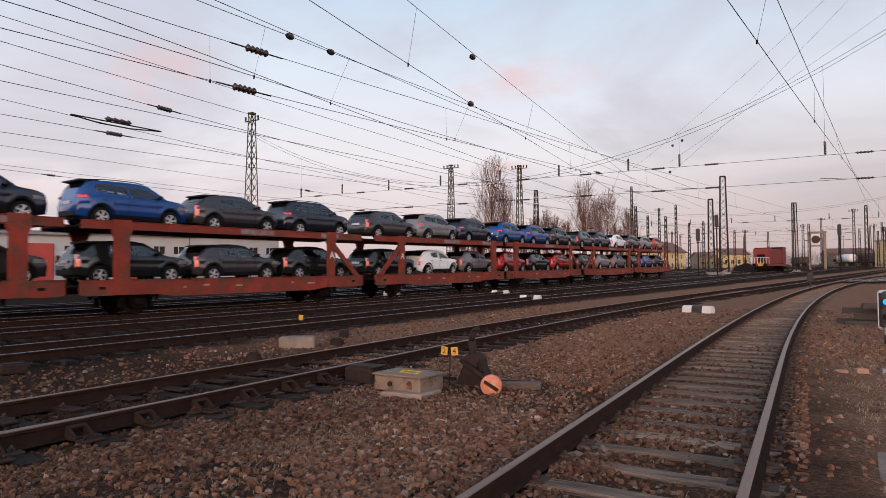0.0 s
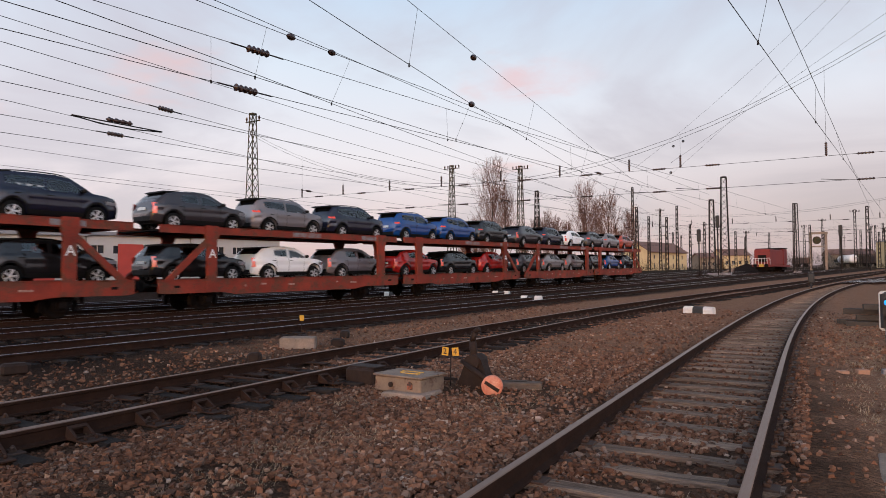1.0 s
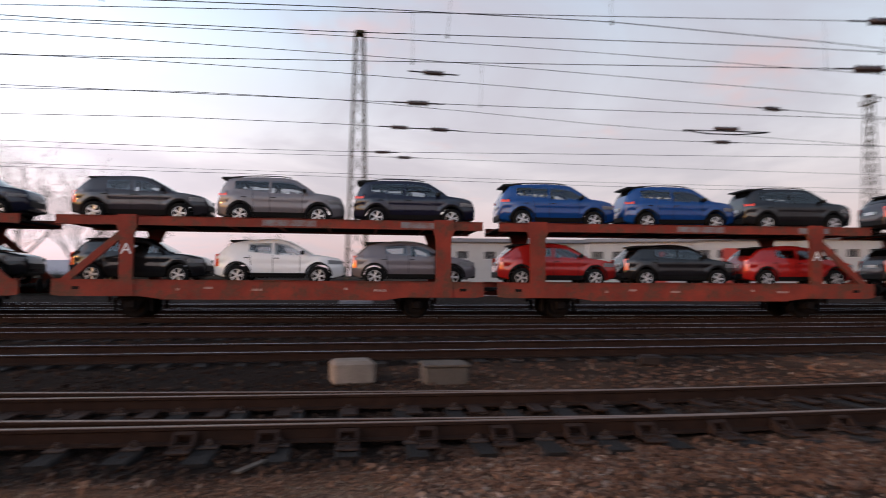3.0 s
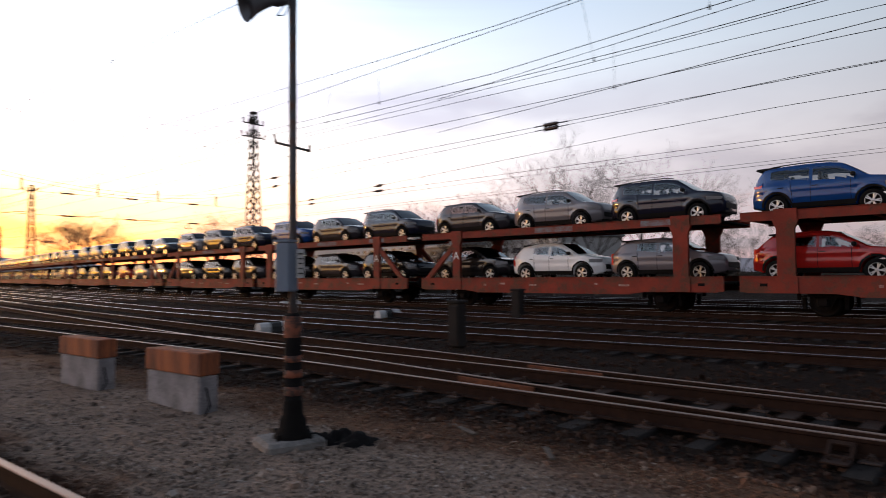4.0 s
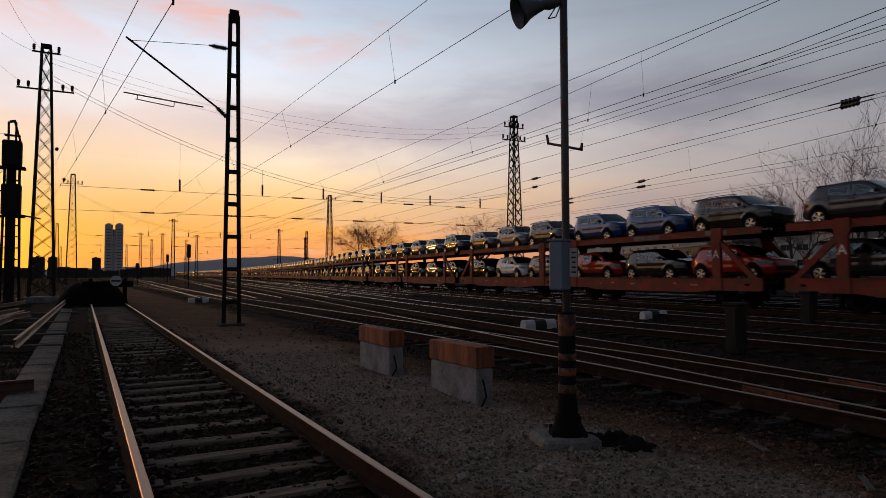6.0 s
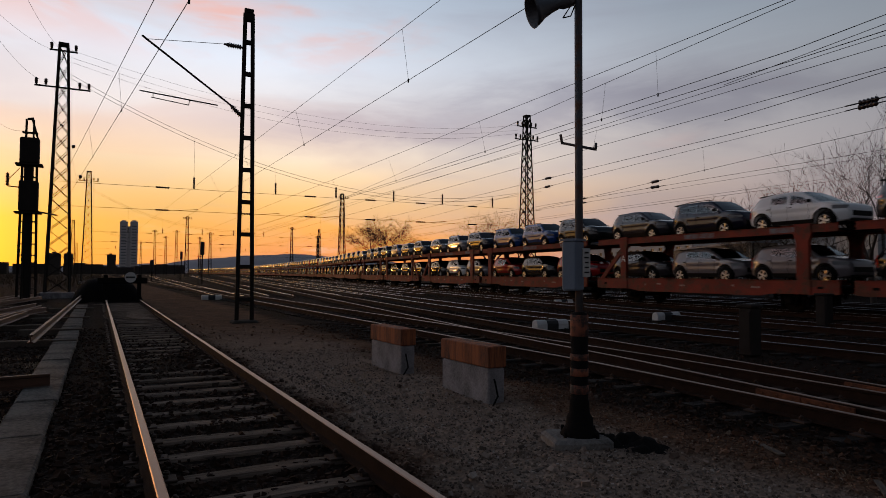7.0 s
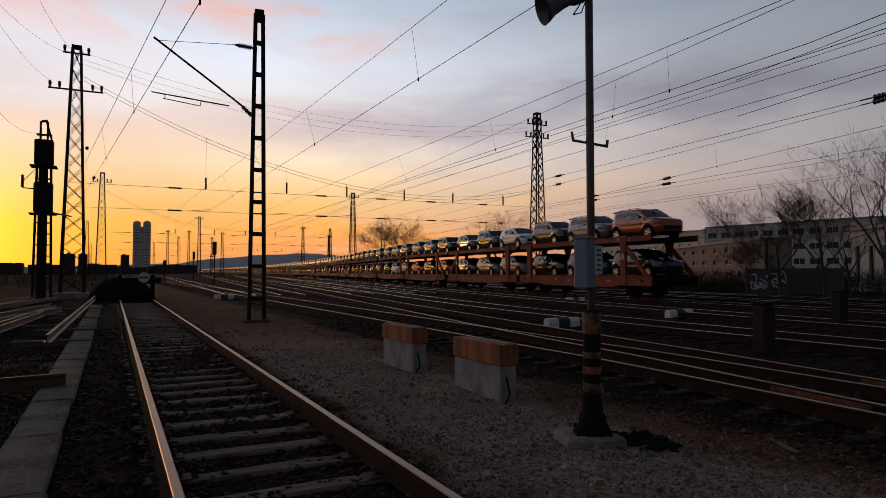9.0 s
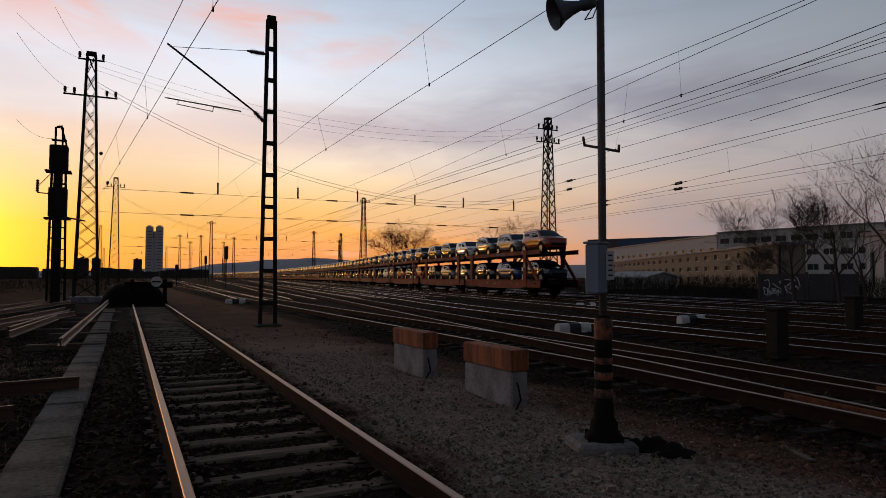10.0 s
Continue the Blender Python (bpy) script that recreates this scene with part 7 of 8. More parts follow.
t = thing("sandbox", Matrix.Translation((-9.75, 2.3, -0.2)), "low brown wooden box between the lines", "box")
part("body", Mesh().box((0, 0, 0.13), (0.5, 0.64, 0.3), M_WOOD, chamfer=0.03), t)
part("lid", Mesh().box((0, 0, 0.29), (0.55, 0.69, 0.04), M_WOOD, chamfer=0.01), t)
for x, y, s in ((-11.3, 6.5, 0.4), (-10.6, 12.6, 0.35), (-9.2, 12.2, 0.3), (-10.4, 14.0, 0.4), (-8.9, 9.4, 0.25)):
    solo("iron_block", Mesh().box((0, 0, 0.08), (s, s * 0.6, 0.2), M_IRON, chamfer=0.04), "dark iron fitting lying in the ballast", "iron fitting", Matrix.Translation((x, y, -0.2)) @ Matrix.Rotation(x, 4, "Z"))


def clearance_block(x, y, turn, label="white and black fouling point marker stone between the lines"):
    """A low rounded marker: white ends, black middle."""
    t = thing("marker_stone", Matrix.Translation((x, y, ground_z(y) - 0.2)) @ Matrix.Rotation(turn, 4, "Z"), label, "marker stone", "fouling point markers")
    prof = [(-0.13, 0.0), (-0.13, 0.16), (-0.09, 0.25), (0.0, 0.28), (0.09, 0.25), (0.13, 0.16), (0.13, 0.0)]
    for x0, x1, mat, nm in ((-0.55, -0.20, M_WHITE, "white_end"), (-0.195, 0.195, M_BLACKP, "black_middle"), (0.20, 0.55, M_WHITE, "white_end")):
        part(nm, Mesh().prism(prof, "x", x0, x1, mat), t)


clearance_block(-3.45, 25.6, -0.35)
for x, y in ((-11.5, -15.1), (-17.6, -16.5), (-21.4, -27.0), (-12.4, 32.0), (-16.6, 37.6), (-22.6, 34.5)):
    clearance_block(x, y, 0.0)
clearance_block(-5.9, -40.0, 0.0)

# dark rusted buffer posts between the outer lines
for x, y, h, w in ((-11.4, -8.55, 0.95, 0.30), (-18.9, -11.7, 1.0, 0.34)):
    t = thing("relay_cabinet", Matrix.Translation((x, y, -0.2)), "dark rusty trackside cabinet between the lines", "relay cabinet", "trackside cabinets")
    part("case", Mesh().box((0, 0, h / 2), (w, w, h), M_MAST_DARK, chamfer=0.03), t)
    part("lid", Mesh().box((0, 0, h + 0.03), (w + 0.06, w + 0.06, 0.07), M_MAST_DARK, chamfer=0.02), t)
    part("door", Mesh().box((w / 2 + 0.012, 0, h / 2 + 0.03), (0.02, w * 0.8, h * 0.8), M_MAST_DARK, chamfer=0.005), t)

# ---- concrete edge of the old platform and the stock beside it ----
kerb = thing("platform_edge", None, "long worn concrete edging slabs beside the siding", "kerb", kind="structure")
rng = random.Random(17)
y = -34.0
while y < -1.5:
    ln = rng.uniform(1.7, 2.1)
    if not -1.1 < y + ln / 2 < 1.6:
        g = Mesh().box((0, 0, 0), (0.44 + rng.uniform(-0.02, 0.02), ln - 0.012, 0.26), M_KERB, chamfer=0.02)
        part("slab", g, kerb, m=Matrix.Translation((0.60 + rng.uniform(-0.012, 0.012), y + ln / 2, -0.225 + rng.uniform(-0.01, 0.01))) @ Matrix.Rotation(rng.uniform(-0.006, 0.006), 4, "Z"))
    y += ln


def loose_rail(a, b, z, label="rusty rail length lying on timbers", lean=0.0):
    a, b = Vector(a), Vector(b)
    L, ang = (b - a).length, math.atan2(b.y - a.y, b.x - a.x) - math.pi / 2
    g = Mesh().prism(RAIL_PROFILE, "y", 0, L, M_RAIL_LOOSE)
    return solo("loose_rail", g, label, "rail", Matrix.Translation((a.x, a.y, z + 0.165)) @ Matrix.Rotation(ang, 4, "Z") @ Matrix.Rotation(lean, 4, "Y"), "stacked rails")


M_RAIL_LOOSE = material("brown_stored_rail", (0.13, 0.062, 0.038), (0.05, 0.025, 0.017), rough=0.55, metal=0.45, scale=5, bump=0.15, streak=(1, 0.2, 1))
loose_rail((1.10, -14.6), (0.72, -40), 0.02, "long rusty rail lying on cross timbers beside the siding")
loose_rail((2.6, -19.5), (1.9, -29), -0.05)
loose_rail((3.0, -20.5), (1.65, -27.5), -0.05)
loose_rail((3.6, -21), (2.2, -31), -0.05)
loose_rail((2.4, -18.0), (2.0, -25.0), -0.05)
loose_rail((4.9, -24), (2.6, -40), -0.05)
loose_rail((5.6, -27), (3.6, -44), -0.05)
loose_rail((4.2, -30), (3.1, -46), -0.05)
loose_rail((0.52, -9.9), (3.9, -9.3), -0.10, "rail length lying across the edging slabs")
loose_rail((1.05, -8.4), (3.9, -7.9), -0.17, "rail length lying on the ground")
for x, y, ln, a in ((1.1, -16.2, 1.5, 1.5), (1.0, -19.2, 1.4, 1.55), (1.0, -24.0, 1.6, 1.6), (0.9, -30.0, 1.6, 1.57), (2.6, -21.0, 2.6, 1.5), (2.6, -26.0, 3.0, 1.6), (4.2, -32.0, 3.4, 1.55), (4.0, -40.0, 3.4, 1.6), (1.9, -6.2, 1.4, 0.5), (2.3, -5.4, 1.5, 1.2)):
    solo("timber", Mesh().box((0, 0, 0.07), (0.2, ln, 0.16), M_WOOD, chamfer=0.015), "dark old cross timber on the ground", "timber", Matrix.Translation((x, y, -0.21)) @ Matrix.Rotation(a, 4, "Z"), "cross timbers")

# timber stack, bricks and the small blue signal to the east
for i, (x, y, z, ln, a) in enumerate(((1.75, 22.2, 0.0, 1.7, 1.52), (1.9, 22.5, 0.17, 1.5, 1.6), (1.6, 22.9, 0.0, 1.8, 1.55), (1.7, 22.6, 0.34, 1.7, 1.5), (1.95, 22.1, 0.50, 1.3, 1.62))):
    solo("stacked_timber", Mesh().box((0, 0, 0.08), (0.24, ln, 0.16), M_WOOD_DARK, chamfer=0.012), "dark sleeper timber in a low stack", "timber", Matrix.Translation((x, y, ground_z(y) - 0.22 + z)) @ Matrix.Rotation(a, 4, "Z"), "timber stack")
for x, y, a in ((0.42, 12.4, 0.9), (0.70, 12.7, 0.35), (1.05, 12.9, 0.2)):
    solo("brick", Mesh().box((0, 0, 0.04), (0.17, 0.12, 0.11), M_BRICK if x < 0.8 else M_CONCRETE, chamfer=0.01), "loose broken brick on the gravel", "brick", Matrix.Translation((x, y, -0.2)) @ Matrix.Rotation(a, 4, "Z"), "loose bricks")
t = thing("shunting_signal", Matrix.Translation((1.46, 17.5, ground_z(17.5) - 0.2)), "low black shunting signal with a lit blue lens", "signal")
part("post", Mesh().tube((0, 0, 0), (0, 0, 0.35), 0.05, M_BLACKP, n=10), t)
part("head", Mesh().box((0, 0, 0.72), (0.26, 0.16, 0.82), M_BLACKP, chamfer=0.05), t)
part("white_border", Mesh().box((0, 0.015, 0.72), (0.30, 0.13, 0.86), M_WHITE, chamfer=0.05), t)
for z, mat in ((0.90, M_SIGNAL_BLUE), (0.56, M_PANE)):
    lens = part("lens", Mesh().lathe((0, -0.075, z), (0, -0.10, z), [(0, 0.066), (0.6, 0.062), (1, 0.0)], mat, 16), t, "round signal lens")
    part("hood", Mesh().lathe((0, -0.08, z), (0, -0.20, z), [(0, 0.10), (1, 0.105), (1, 0.098), (0, 0.093)], M_BLACKP, 16), lens)
part("blue_plate", Mesh().box((0.03, -0.09, 0.28), (0.16, 0.012, 0.16), M_BOX, chamfer=0.004), t)

# earth colour taken near black, with the mound's shade in it
M_EARTH = material("black_cinder_earth", (0.012, 0.010, 0.009), (0.006, 0.005, 0.004), rough=1.0, scale=2, bump=0.5, spec=0.05)
# buffer stop at the end of the siding
t = thing("buffer_stop", Matrix.Translation((-1.138, -37.5, -0.2)), "dark earth buffer stop with a round white sign", "buffer stop")
vs, fs = [], []
rng = random.Random(5)
for i in range(15):
    for j in range(11):
        u, v = i / 14 * 2 - 1, j / 10 * 2 - 1
        hgt = 1.4 * max(0, 1 - abs(u) ** 4) * max(0, 1 - abs(v) ** 4) + rng.uniform(-0.04, 0.04)
        vs.append((0.65 + u * 1.75, -2.6 + v * 2.4, max(hgt, 0) * 0.92 - 0.05))
fs = [(i * 11 + j, (i + 1) * 11 + j, (i + 1) * 11 + j + 1, i * 11 + j + 1) for i in range(14) for j in range(10)]
part("earth_mound", Mesh().add(vs, fs, M_EARTH, True), t)
# uprights and beam use the tar black for their shaded side
for s in (-1, 1):
    part("upright", Mesh().box((s * 0.78, 0, 0.7), (0.2, 0.22, 1.5), M_TAR, chamfer=0.02), t)
part("buffer_beam", Mesh().box((0, 0.14, 1.15), (2.3, 0.18, 0.30), M_TAR, chamfer=0.02), t)
sign = part("round_sign", Mesh().tube((-0.35, 0.25, 1.32), (-0.35, 0.28, 1.32), 0.27, M_WHITE, n=22), t, "white disc with a dark bar")
part("bar", Mesh().box((-0.35, 0.285, 1.32), (0.44, 0.012, 0.09), M_BLACKP), sign)

# signal gantry post with its equipment boxes, by the western mast
t = thing("transformer_mast", Matrix.Translation((3.28, -40.0, -0.2)), "dark equipment mast with two transformer boxes on steel legs", "transformer mast")
for s in (-1, 1):
    part("leg", Mesh().strip((s * 0.42, 0, 0), (s * 0.30, 0, 8.6), 0.10, 0.12, M_MAST_DARK), t)
    part("front_leg", Mesh().strip((s * 0.18, 0.35, 0), (s * 0.16, 0.3, 9.5), 0.08, 0.08, M_MAST_DARK), t)
part("cable_duct", Mesh().box((0, 0.15, 4.3), (0.26, 0.3, 8.4), M_MAST_DARK, chamfer=0.03), t)
for i in range(15):
    part("rung", Mesh().box((0, 0.15, 0.7 + i * 0.58), (0.86 - 0.012 * i, 0.4, 0.05), M_MAST_DARK), t)
for z, h in ((7.2, 1.35), (4.7, 1.6)):
    b = part("transformer_box", Mesh().box((0, 0.1, z + h / 2), (0.86, 0.7, h), M_MAST_DARK, chamfer=0.06), t)
    part("platform", Mesh().box((0, 0.1, z - 0.06), (1.2, 0.95, 0.08), M_MAST_DARK), b)
g = Mesh()
disc_string(g, (0.95, 0, 6.0), (0.95, 0, 6.7), 0.1, 5)
g.tube((0.95, 0, 6.0), (0.2, 0, 5.95), 0.03, M_MAST_DARK), g.tube((0.4, 0, 7.0), (0.95, 0, 6.3), 0.02, M_MAST_DARK)
part("side_insulator", g, t)
part("top_bracket", Mesh().tube((-0.1, 0.3, 9.5), (-0.38, 0.1, 8.4), 0.05, M_MAST_DARK).tube((0.12, 0.3, 9.5), (-0.15, 0.3, 9.55), 0.07, M_MAST_DARK), t)
part("link_beam", Mesh().tube((-0.3, 0, 4.75), (-1.0, -5.6, 5.0), 0.05, M_MAST_DARK, n=6), t)

# ---- eastern yard: locomotive, wagons, signals ----
M_LOCO = material("faded_red_locomotive_paint", (0.22, 0.022, 0.017), (0.12, 0.014, 0.012), rough=0.7, scale=1.2, bump=0.05)
M_LOCO_Y = material("yellow_warning_paint", (0.6, 0.38, 0.05), (0.45, 0.28, 0.04), rough=0.6, scale=3, bump=0.05)
M_HOPPER = material("dull_brown_freight_wagon", (0.11, 0.062, 0.045), (0.055, 0.032, 0.025), rough=0.85, scale=1, bump=0.1)


def locomotive(x, y, turn):
    t = thing("locomotive", Matrix.Translation((x, y, ground_z(y))) @ Matrix.Rotation(turn, 4, "Z"), "red diesel locomotive with front railings and a cab", "locomotive")
    part("underframe", Mesh().box((0, 0, 1.05), (2.9, 13.0, 0.36), M_LOCO, chamfer=0.04), t)
    part("hood", Mesh().box((0, -1.5, 2.5), (2.5, 9.0, 2.6), M_LOCO, chamfer=0.15), t)
    part("hood_roof", Mesh().box((0, -1.5, 3.86), (2.2, 8.6, 0.14), M_UNDER, chamfer=0.04), t)
    cab = part("cab", Mesh().box((0, 3.6, 2.65), (2.7, 2.6, 2.9), M_LOCO, chamfer=0.15), t)
    part("roof", Mesh().box((0, 3.6, 4.15), (2.8, 2.9, 0.16), M_UNDER, chamfer=0.05), t)
    for s in (-1, 1):
        part("cab_window", Mesh().box((s * 0.75, 2.28, 3.3), (0.8, 0.03, 0.75), M_PANE), cab)
        part("headlight", Mesh().tube((s * 0.75, -6.02, 1.9), (s * 0.75, -6.1, 1.9), 0.14, M_LAMP_CLEAR, n=10), t)
        part("buffer", Mesh().tube((s * 0.87, -6.5, 1.05), (s * 0.87, -7.1, 1.05), 0.24, M_UNDER, n=12), t)
    part("warning_panel", Mesh().box((0, -6.53, 1.05), (0.7, 0.04, 0.45), M_LOCO_Y), t)
    part("smokebox_front", Mesh().box((0, -6.03, 2.2), (1.3, 0.06, 1.2), M_UNDER, chamfer=0.02), t)
    for i in range(7):
        part("railing_post", Mesh().tube((-1.35 + i * 0.45, -6.45, 1.2), (-1.35 + i * 0.45, -6.45, 2.25), 0.03, M_FILM, n=5), t)
    part("handrail", Mesh().tube((-1.35, -6.45, 2.25), (1.35, -6.45, 2.25), 0.03, M_FILM, n=5), t)
    for yy in (-4.2, 4.2):
        b = part("bogie", Mesh().box((0, yy, 0.6), (2.2, 3.6, 0.45), M_UNDER, chamfer=0.08), t)
        for k in (-1.2, 1.2):
            part("wheelset", Mesh().tube((-0.75, yy + k, 0.5), (0.75, yy + k, 0.5), 0.5, M_UNDER, n=16), b)
    return t


locomotive(*at_az(2.45, 128), -0.20)


def freight_wagon(x, y, turn, mat, h, label, tank=False):
    t = thing("freight_wagon", Matrix.Translation((x, y, ground_z(y))) @ Matrix.Rotation(turn, 4, "Z"), label, "freight wagon", "parked wagons")
    part("underframe", Mesh().box((0, 0, 1.0), (2.7, 12, 0.25), M_UNDER, chamfer=0.03), t)
    if tank:
        part("tank", Mesh().lathe((0, -5.6, 2.4), (0, 5.6, 2.4), [(0, 0.0), (0.01, 0.7), (0.04, 1.15), (0.07, 1.25), (0.93, 1.25), (0.96, 1.15), (0.99, 0.7), (1, 0)], mat, 20), t)
    else:
        part("body", Mesh().box((0, 0, 1.1 + h / 2), (2.8, 11.6, h), mat, chamfer=0.06), t)
        for i in range(8):
            part("stanchion", Mesh().box((0, -5.2 + i * 1.48, 1.1 + h / 2), (2.96, 0.12, h), mat), t)
    for yy in (-4.0, 4.0):
        part("wheelset", Mesh().tube((-0.75, yy, 0.46), (0.75, yy, 0.46), 0.46, M_UNDER, n=16), t)


for az, d, mat, h, lab, tank in ((-2.6, 235, M_FILM, 2.4, "white tank wagon in the eastern yard", True), (-4.1, 238, M_HOPPER, 2.2, "brown open freight wagon in the yard", False), (-5.9, 215, M_LOCO_Y, 2.6, "yellow works wagon in the yard", False), (-8.2, 226, M_HOPPER, 2.3, "brown open freight wagon in the yard", False), (0.4, 240, M_HOPPER, 1.9, "brown open freight wagon in the yard", False), (6.6, 240, M_HOPPER, 2.0, "brown open freight wagon in the yard", False)):
    freight_wagon(*at_az(az, d), 0.28, mat, h, lab, tank)

t = thing("loading_portal", Matrix.Translation((*at_az(-0.75, 165), ground_z(165) - 0.2)), "sandy concrete loading portal with a round drum", "portal")
part("beam", Mesh().box((0, 0, 8.15), (3.6, 0.5, 0.45), M_CONCRETE_TAN, chamfer=0.03), t)
part("cross_beam", Mesh().box((0, 0, 5.2), (2.8, 0.3, 0.3), M_CONCRETE_TAN, chamfer=0.03), t)
part("drum", Mesh().tube((-0.3, -0.35, 6.6), (-0.3, 0.35, 6.6), 0.85, M_MAST, n=16), t)
for sx in (-1, 1):
    part("post", Mesh().box((sx * 1.45, 0, 3.95), (0.5, 0.5, 7.9), M_CONCRETE_TAN, chamfer=0.03), t)
t = thing("gravel_heap", Matrix.Translation((*at_az(4.2, 140), ground_z(140) - 0.25)), "low heap of dark gravel beside the lines", "gravel heap")
part("heap", Mesh().lathe((0, 0, 0), (0, 0, 1.7), [(0, 5.0), (0.3, 3.4), (0.7, 1.4), (0.95, 0.4), (1, 0)], M_GROUND, 18), t)


def light_signal(az, d, h, label="tall light signal with a dark head"):
    x, y = at_az(az, d)
    t = thing("light_signal", Matrix.Translation((x, y, ground_z(y) - 0.2)), label, "signal", "light signals")
    part("post", Mesh().tube((0, 0, 0), (0, 0, h), 0.09, M_MAST_DARK, n=8), t)
    part("head", Mesh().box((0, 0, h - 0.8), (0.55, 0.3, 1.8), M_BLACKP, chamfer=0.1), t)
    part("ladder", Mesh().strip((0.3, 0, 0), (0.3, 0, h - 1.5), 0.04, 0.03, M_MAST_DARK).strip((0.5, 0, 0), (0.5, 0, h - 1.5), 0.04, 0.03, M_MAST_DARK), t)
    part("platform", Mesh().box((0.2, 0, h - 1.9), (0.9, 0.6, 0.05), M_MAST_DARK), t)


for az, d, h in ((7.72, 100, 6.6), (-2.2, 120, 7.5), (6.3, 102, 8.6), (13.8, 130, 4.5)):
    light_signal(az, d, h)
for az, d, h in ((172.4, 92, 5.6), (174.0, 150, 6.0), (176.2, 110, 3.4)):
    light_signal(az, d, h, "light signal against the evening sky")
t = thing("ground_signal", Matrix.Translation((*at_az(-0.2, 52), ground_z(52) - 0.2)), "low dark shunting signal between the lines", "signal")
part("post", Mesh().tube((0, 0, 0), (0, 0, 0.4), 0.06, M_BLACKP, n=8), t)
part("head", Mesh().box((0, 0, 0.75), (0.4, 0.25, 0.7), M_BLACKP, chamfer=0.08), t)

# more yard lines that fan out to the east
for k, off in enumerate((5.5, 10.5, 15.5, 20.5)):
    track(lambda y, o=off: line_near(y) + o * min(1.0, max(0.0, (y - 60) / 60)), 62, 220, (0, -1, False), SLEEPERS_DARK, "fanning yard line in the eastern throat", M_HEAD_WORN, far_to=60, seed=50 + k)
for k, (x0, sl) in enumerate(((-10.0, 0.10), (-14.5, 0.13), (-19.0, 0.15), (-7.0, 0.045))):
    track(lambda y, a=x0, b=sl: a + b * (y + 40), -330, -40, (0, -1, False), SLEEPERS_DARK, "fanning yard line in the western throat", M_HEAD_WORN, far_to=40, seed=60 + k)

# ---- loose ballast and dry grass ----
def stone_shapes(round_ones):
    """Angular broken stones: skewed blocks with their corners knocked about."""
    vs = np.array([(x, y, z) for x in (-1, 1) for y in (-1, 1) for z in (-1, 1)], float) * 0.8
    fs = np.array([(0, 1, 3), (0, 3, 2), (4, 6, 7), (4, 7, 5), (0, 4, 5), (0, 5, 1), (2, 3, 7), (2, 7, 6), (0, 2, 6), (0, 6, 4), (1, 5, 7), (1, 7, 3)])
    rs = np.random.RandomState(3)
    if round_ones:
        bm = bmesh.new()
        bmesh.ops.create_icosphere(bm, subdivisions=1, radius=1.0)
        vs = np.array([v.co for v in bm.verts])
        fs = np.array([[v.index for v in f.verts] for f in bm.faces])
        bm.free()
        return [(vs * (1 + rs.uniform(-0.22, 0.22, (len(vs), 1))) + rs.uniform(-0.12, 0.12, vs.shape)) * rs.uniform(0.62, 1.2, (1, 3)) for _ in range(40)], fs
    out = [(vs + rs.uniform(-0.36, 0.36, vs.shape)) * rs.uniform(0.6, 1.25, (1, 3)) * np.array([[1.0, 1.0, 0.8]]) for _ in range(40)]
    return out, fs


def scatter(name, pts, size, label, seed, mat, round_ones=False, kind="stuff"):
    """Stones at the given places, each turned and sized its own way, in one mesh."""
    shapes, fs = stone_shapes(round_ones)
    rs = np.random.RandomState(seed)
    n, k = len(pts), len(shapes[0])
    pick = rs.randint(0, len(shapes), n)
    S = np.array(shapes)[pick]
    a, b = rs.uniform(0, 2 * np.pi, n), rs.uniform(-1.2, 1.2, n)
    r = size[0] + (size[1] - size[0]) * rs.beta(1.6, 3.0, n)
    S = S * r[:, None, None]
    ca, sa, cb, sb = np.cos(a)[:, None], np.sin(a)[:, None], np.cos(b)[:, None], np.sin(b)[:, None]
    x, y, z = S[..., 0], S[..., 1], S[..., 2]
    y, z = cb * y - sb * z, sb * y + cb * z
    x, y = ca * x - sa * y, sa * x + ca * y
    P = np.stack([x, y, z], -1) + pts[:, None, :] + np.stack([np.zeros(n), np.zeros(n), r * 0.25], -1)[:, None, :]
    F = (fs[None] + (np.arange(n) * k)[:, None, None]).reshape(-1, 3)
    me = bpy.data.meshes.new(name)
    me.vertices.add(n * k)
    me.vertices.foreach_set("co", P.reshape(-1).astype(np.float32))
    me.loops.add(len(F) * 3)
    me.loops.foreach_set("vertex_index", F.reshape(-1).astype(np.int32))
    me.polygons.add(len(F))
    me.polygons.foreach_set("loop_start", (np.arange(len(F)) * 3).astype(np.int32))
    me.polygons.foreach_set("use_smooth", np.zeros(len(F), dtype=bool))
    me.materials.append(mat)
    me.update(calc_edges=True)
    return solo(name, me, label, "ballast", kind=kind)


def lay(n, x0, x1, y0, y1, seed, keep, base=-0.215):
    """Points on the ground, thinned by keep(x, y)."""
    rs = np.random.RandomState(seed)
    x, y = rs.uniform(x0, x1, n), rs.uniform(y0, y1, n)
    u = rs.uniform(0, 1, n)
    out = []
    for i in range(n):
        k = keep(x[i], y[i])
        if u[i] < k:
            z = ground_z(y[i]) + base + 0.05 * (noise.noise(Vector((x[i] * 0.35, y[i] * 0.35, 3))) + 0.5 * noise.noise(Vector((x[i] * 1.3, y[i] * 1.3, 7))))
            if -5.4 < x[i] < -2.4:
                z += 0.03
            e = abs(x[i] - line_near(y[i]))
            if e < 0.7:
                z += 0.014
            if 0.86 < e < 1.7:
                z += 0.07 * min(1.0, (e - 0.86) / 0.12) * min(1.0, (1.7 - e) / 0.3)
            out.append((x[i], y[i], z))
    return np.array(out)


def off_rails(x, y, line):
    d = abs(abs(x - line(y)) - 0.753)
    return d > 0.085


def fall(x, y, full, power):
    return min(1.0, full / max(math.hypot(x, y), 1)) ** power


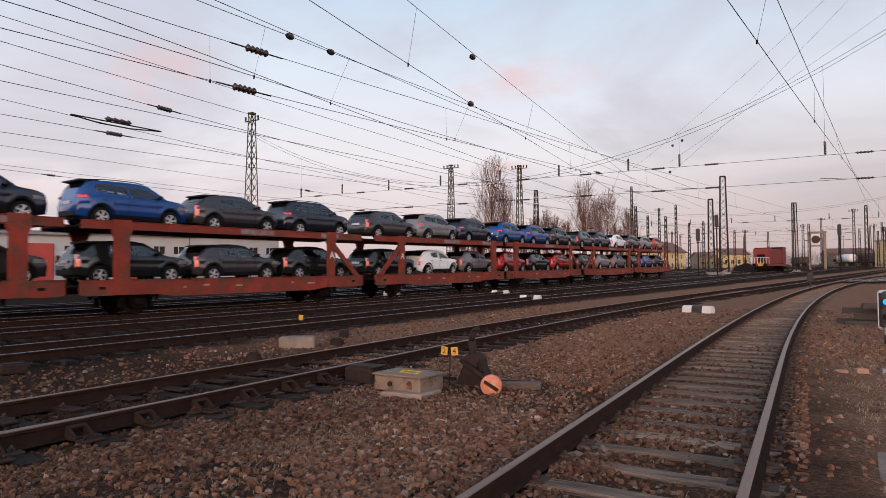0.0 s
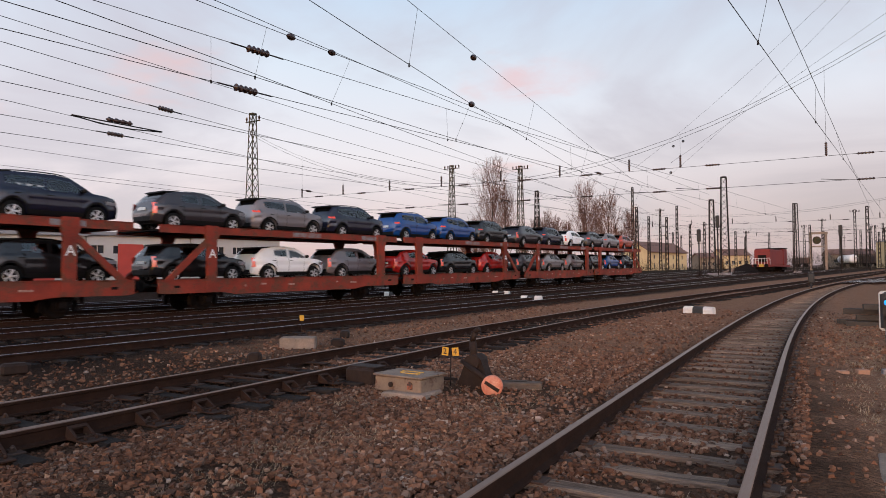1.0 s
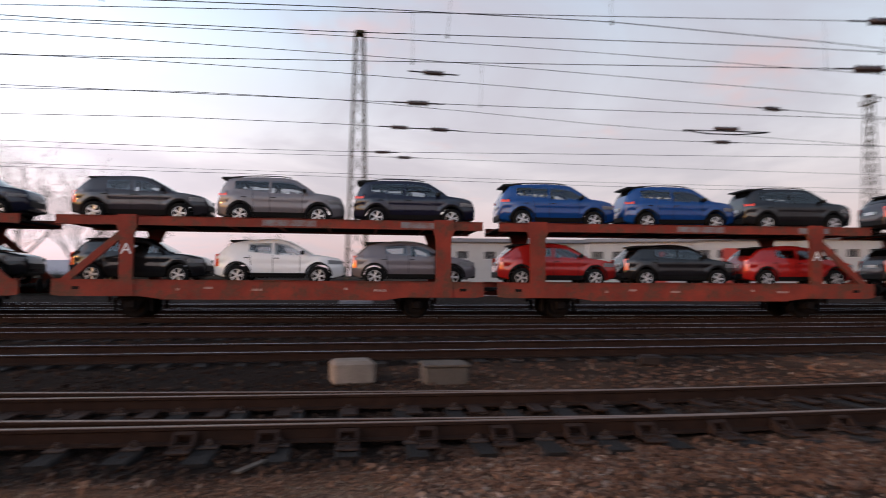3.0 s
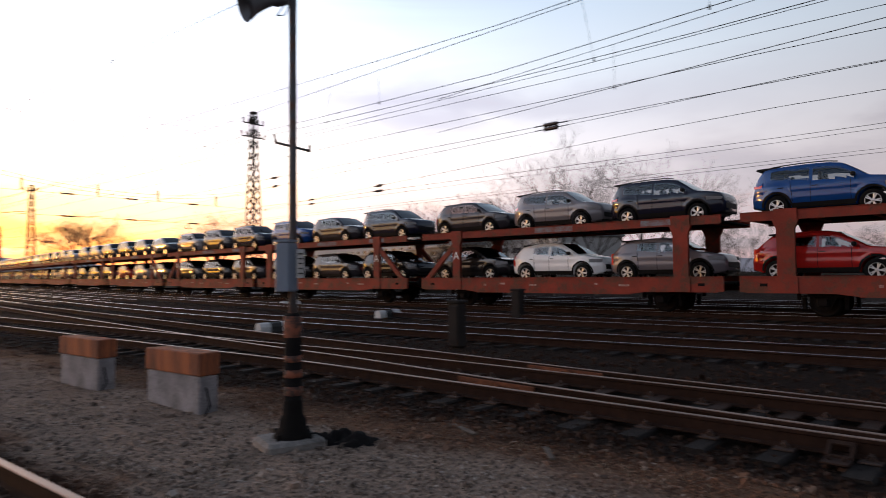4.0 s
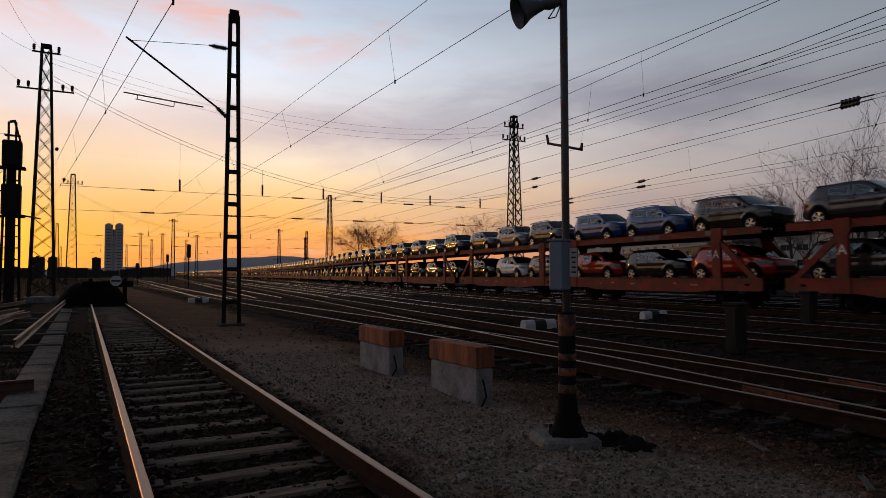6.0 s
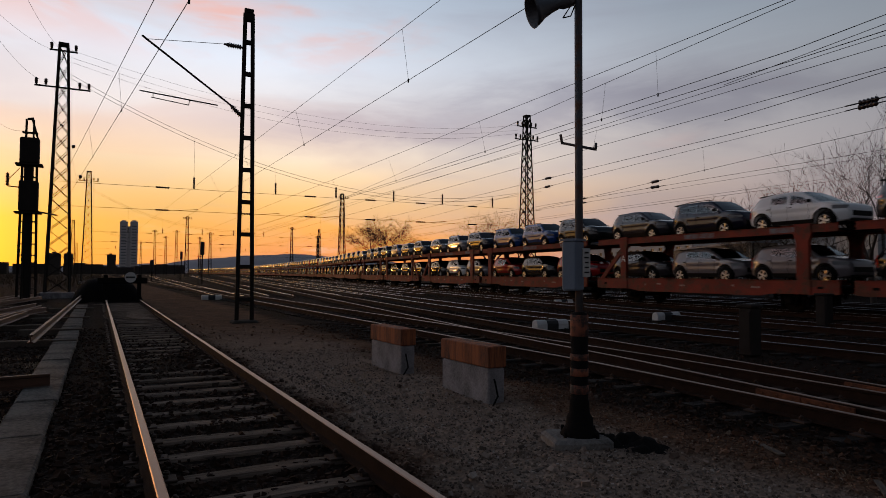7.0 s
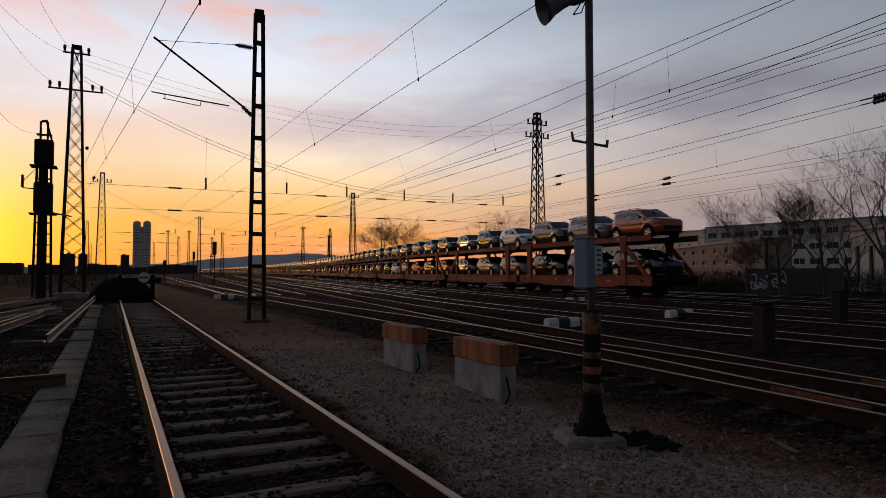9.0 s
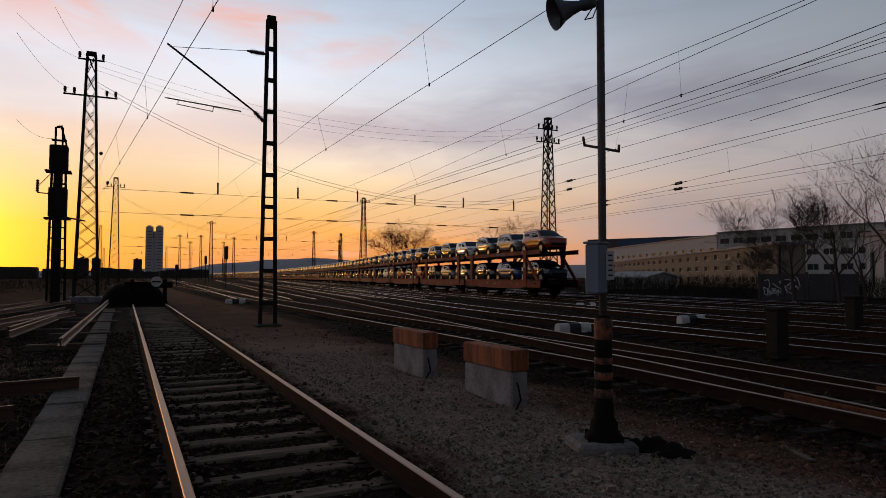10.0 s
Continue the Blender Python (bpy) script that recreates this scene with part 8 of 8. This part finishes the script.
def on_ballast(x, y):
    return off_rails(x, y, line_near) and off_rails(x, y, line_mid)


def dense(x, y):
    """Crushed stone all over the eastern side, with a few trodden patches."""
    if not on_ballast(x, y):
        return 0.0
    k = fall(x, y, 6.5, 1.5)
    if abs(x - line_near(y)) < 0.7:
        k *= 0.7
    if x > line_near(y) + 1.1:
        k *= 0.04
    bald = noise.noise(Vector((x * 0.55, y * 0.4, 11)))
    return k * (0.22 if bald > 0.22 else 1.0)


def sparse(x, y):
    if not on_ballast(x, y) or 1.0 < y < 13.0 and x > -8.5:
        return 0.0
    k = fall(x, y, 7.0, 1.3)
    if -5.4 < x < -2.2 and y < 1.5:
        return 0.10 * k
    return k * (0.65 if x < -7.5 and y > 0 else 1.0)


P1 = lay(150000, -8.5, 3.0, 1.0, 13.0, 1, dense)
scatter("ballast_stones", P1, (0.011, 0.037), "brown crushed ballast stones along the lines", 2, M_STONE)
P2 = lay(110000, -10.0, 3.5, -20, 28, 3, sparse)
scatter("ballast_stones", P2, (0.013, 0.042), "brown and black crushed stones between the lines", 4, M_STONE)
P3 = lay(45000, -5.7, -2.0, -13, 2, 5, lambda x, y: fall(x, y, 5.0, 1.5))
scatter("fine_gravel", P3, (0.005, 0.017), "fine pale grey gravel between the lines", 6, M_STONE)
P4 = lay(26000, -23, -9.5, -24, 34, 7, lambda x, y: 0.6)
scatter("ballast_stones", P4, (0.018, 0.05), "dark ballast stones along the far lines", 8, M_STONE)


def straw(n, area, seed, keep, label):
    rs = random.Random(seed)
    g = Mesh()
    for _ in range(n):
        x, y = rs.uniform(*area[:2]), rs.uniform(*area[2:])
        if rs.random() > keep(x, y):
            continue
        z = ground_z(y) - 0.215
        for _ in range(rs.choice((3, 5, 7))):
            a = rs.uniform(0, 6.283)
            r = rs.uniform(0.03, 0.14)
            h = rs.uniform(0.015, 0.075)
            p = Vector((x + rs.uniform(-0.05, 0.05), y + rs.uniform(-0.05, 0.05), z))
            q = p + Vector((math.cos(a) * r, math.sin(a) * r, h))
            w = Vector((-math.sin(a), math.cos(a), 0)) * 0.0028
            m = (p + q) / 2 + Vector((0, 0, 0.012))
            g.add([p - w, p + w, m + w * 0.8, m - w * 0.8, q], [(0, 1, 2, 3), (3, 2, 4)], M_STRAW)
    return solo("dry_grass", g, label, "grass", kind="stuff")


M_STRAW = material("dry_straw_grass", (0.36, 0.26, 0.17), (0.20, 0.14, 0.09), rough=0.9, scale=3, fine=20, bump=0.0, spec=0.2)
straw(20000, (-5.2, 3.2, -14, 22), 21, lambda x, y: (0.9 if noise.noise(Vector((x * 0.8, y * 0.8, 31))) > 0.08 else 0.06) * (0.04 if abs(x - line_near(y)) < 1.3 else 1.0), "short dry straw-coloured grass in the gravel")
straw(2600, (-4.6, -2.0, 3.4, 9.0), 22, lambda x, y: 0.95 if abs(x + 3.35 + 0.30 * (y - 6.5) * -1.0 + 0.35 * noise.noise(Vector((y * 0.9, 2, 5)))) < 0.38 else 0.05, "trodden dry grass across the gravel")
straw(900, (0.2, 3.2, 6.0, 22.0), 23, lambda x, y: 0.8 if noise.noise(Vector((x * 0.9, y * 0.6, 3))) > 0.0 else 0.15, "dry grass and litter beside the siding")

motions()
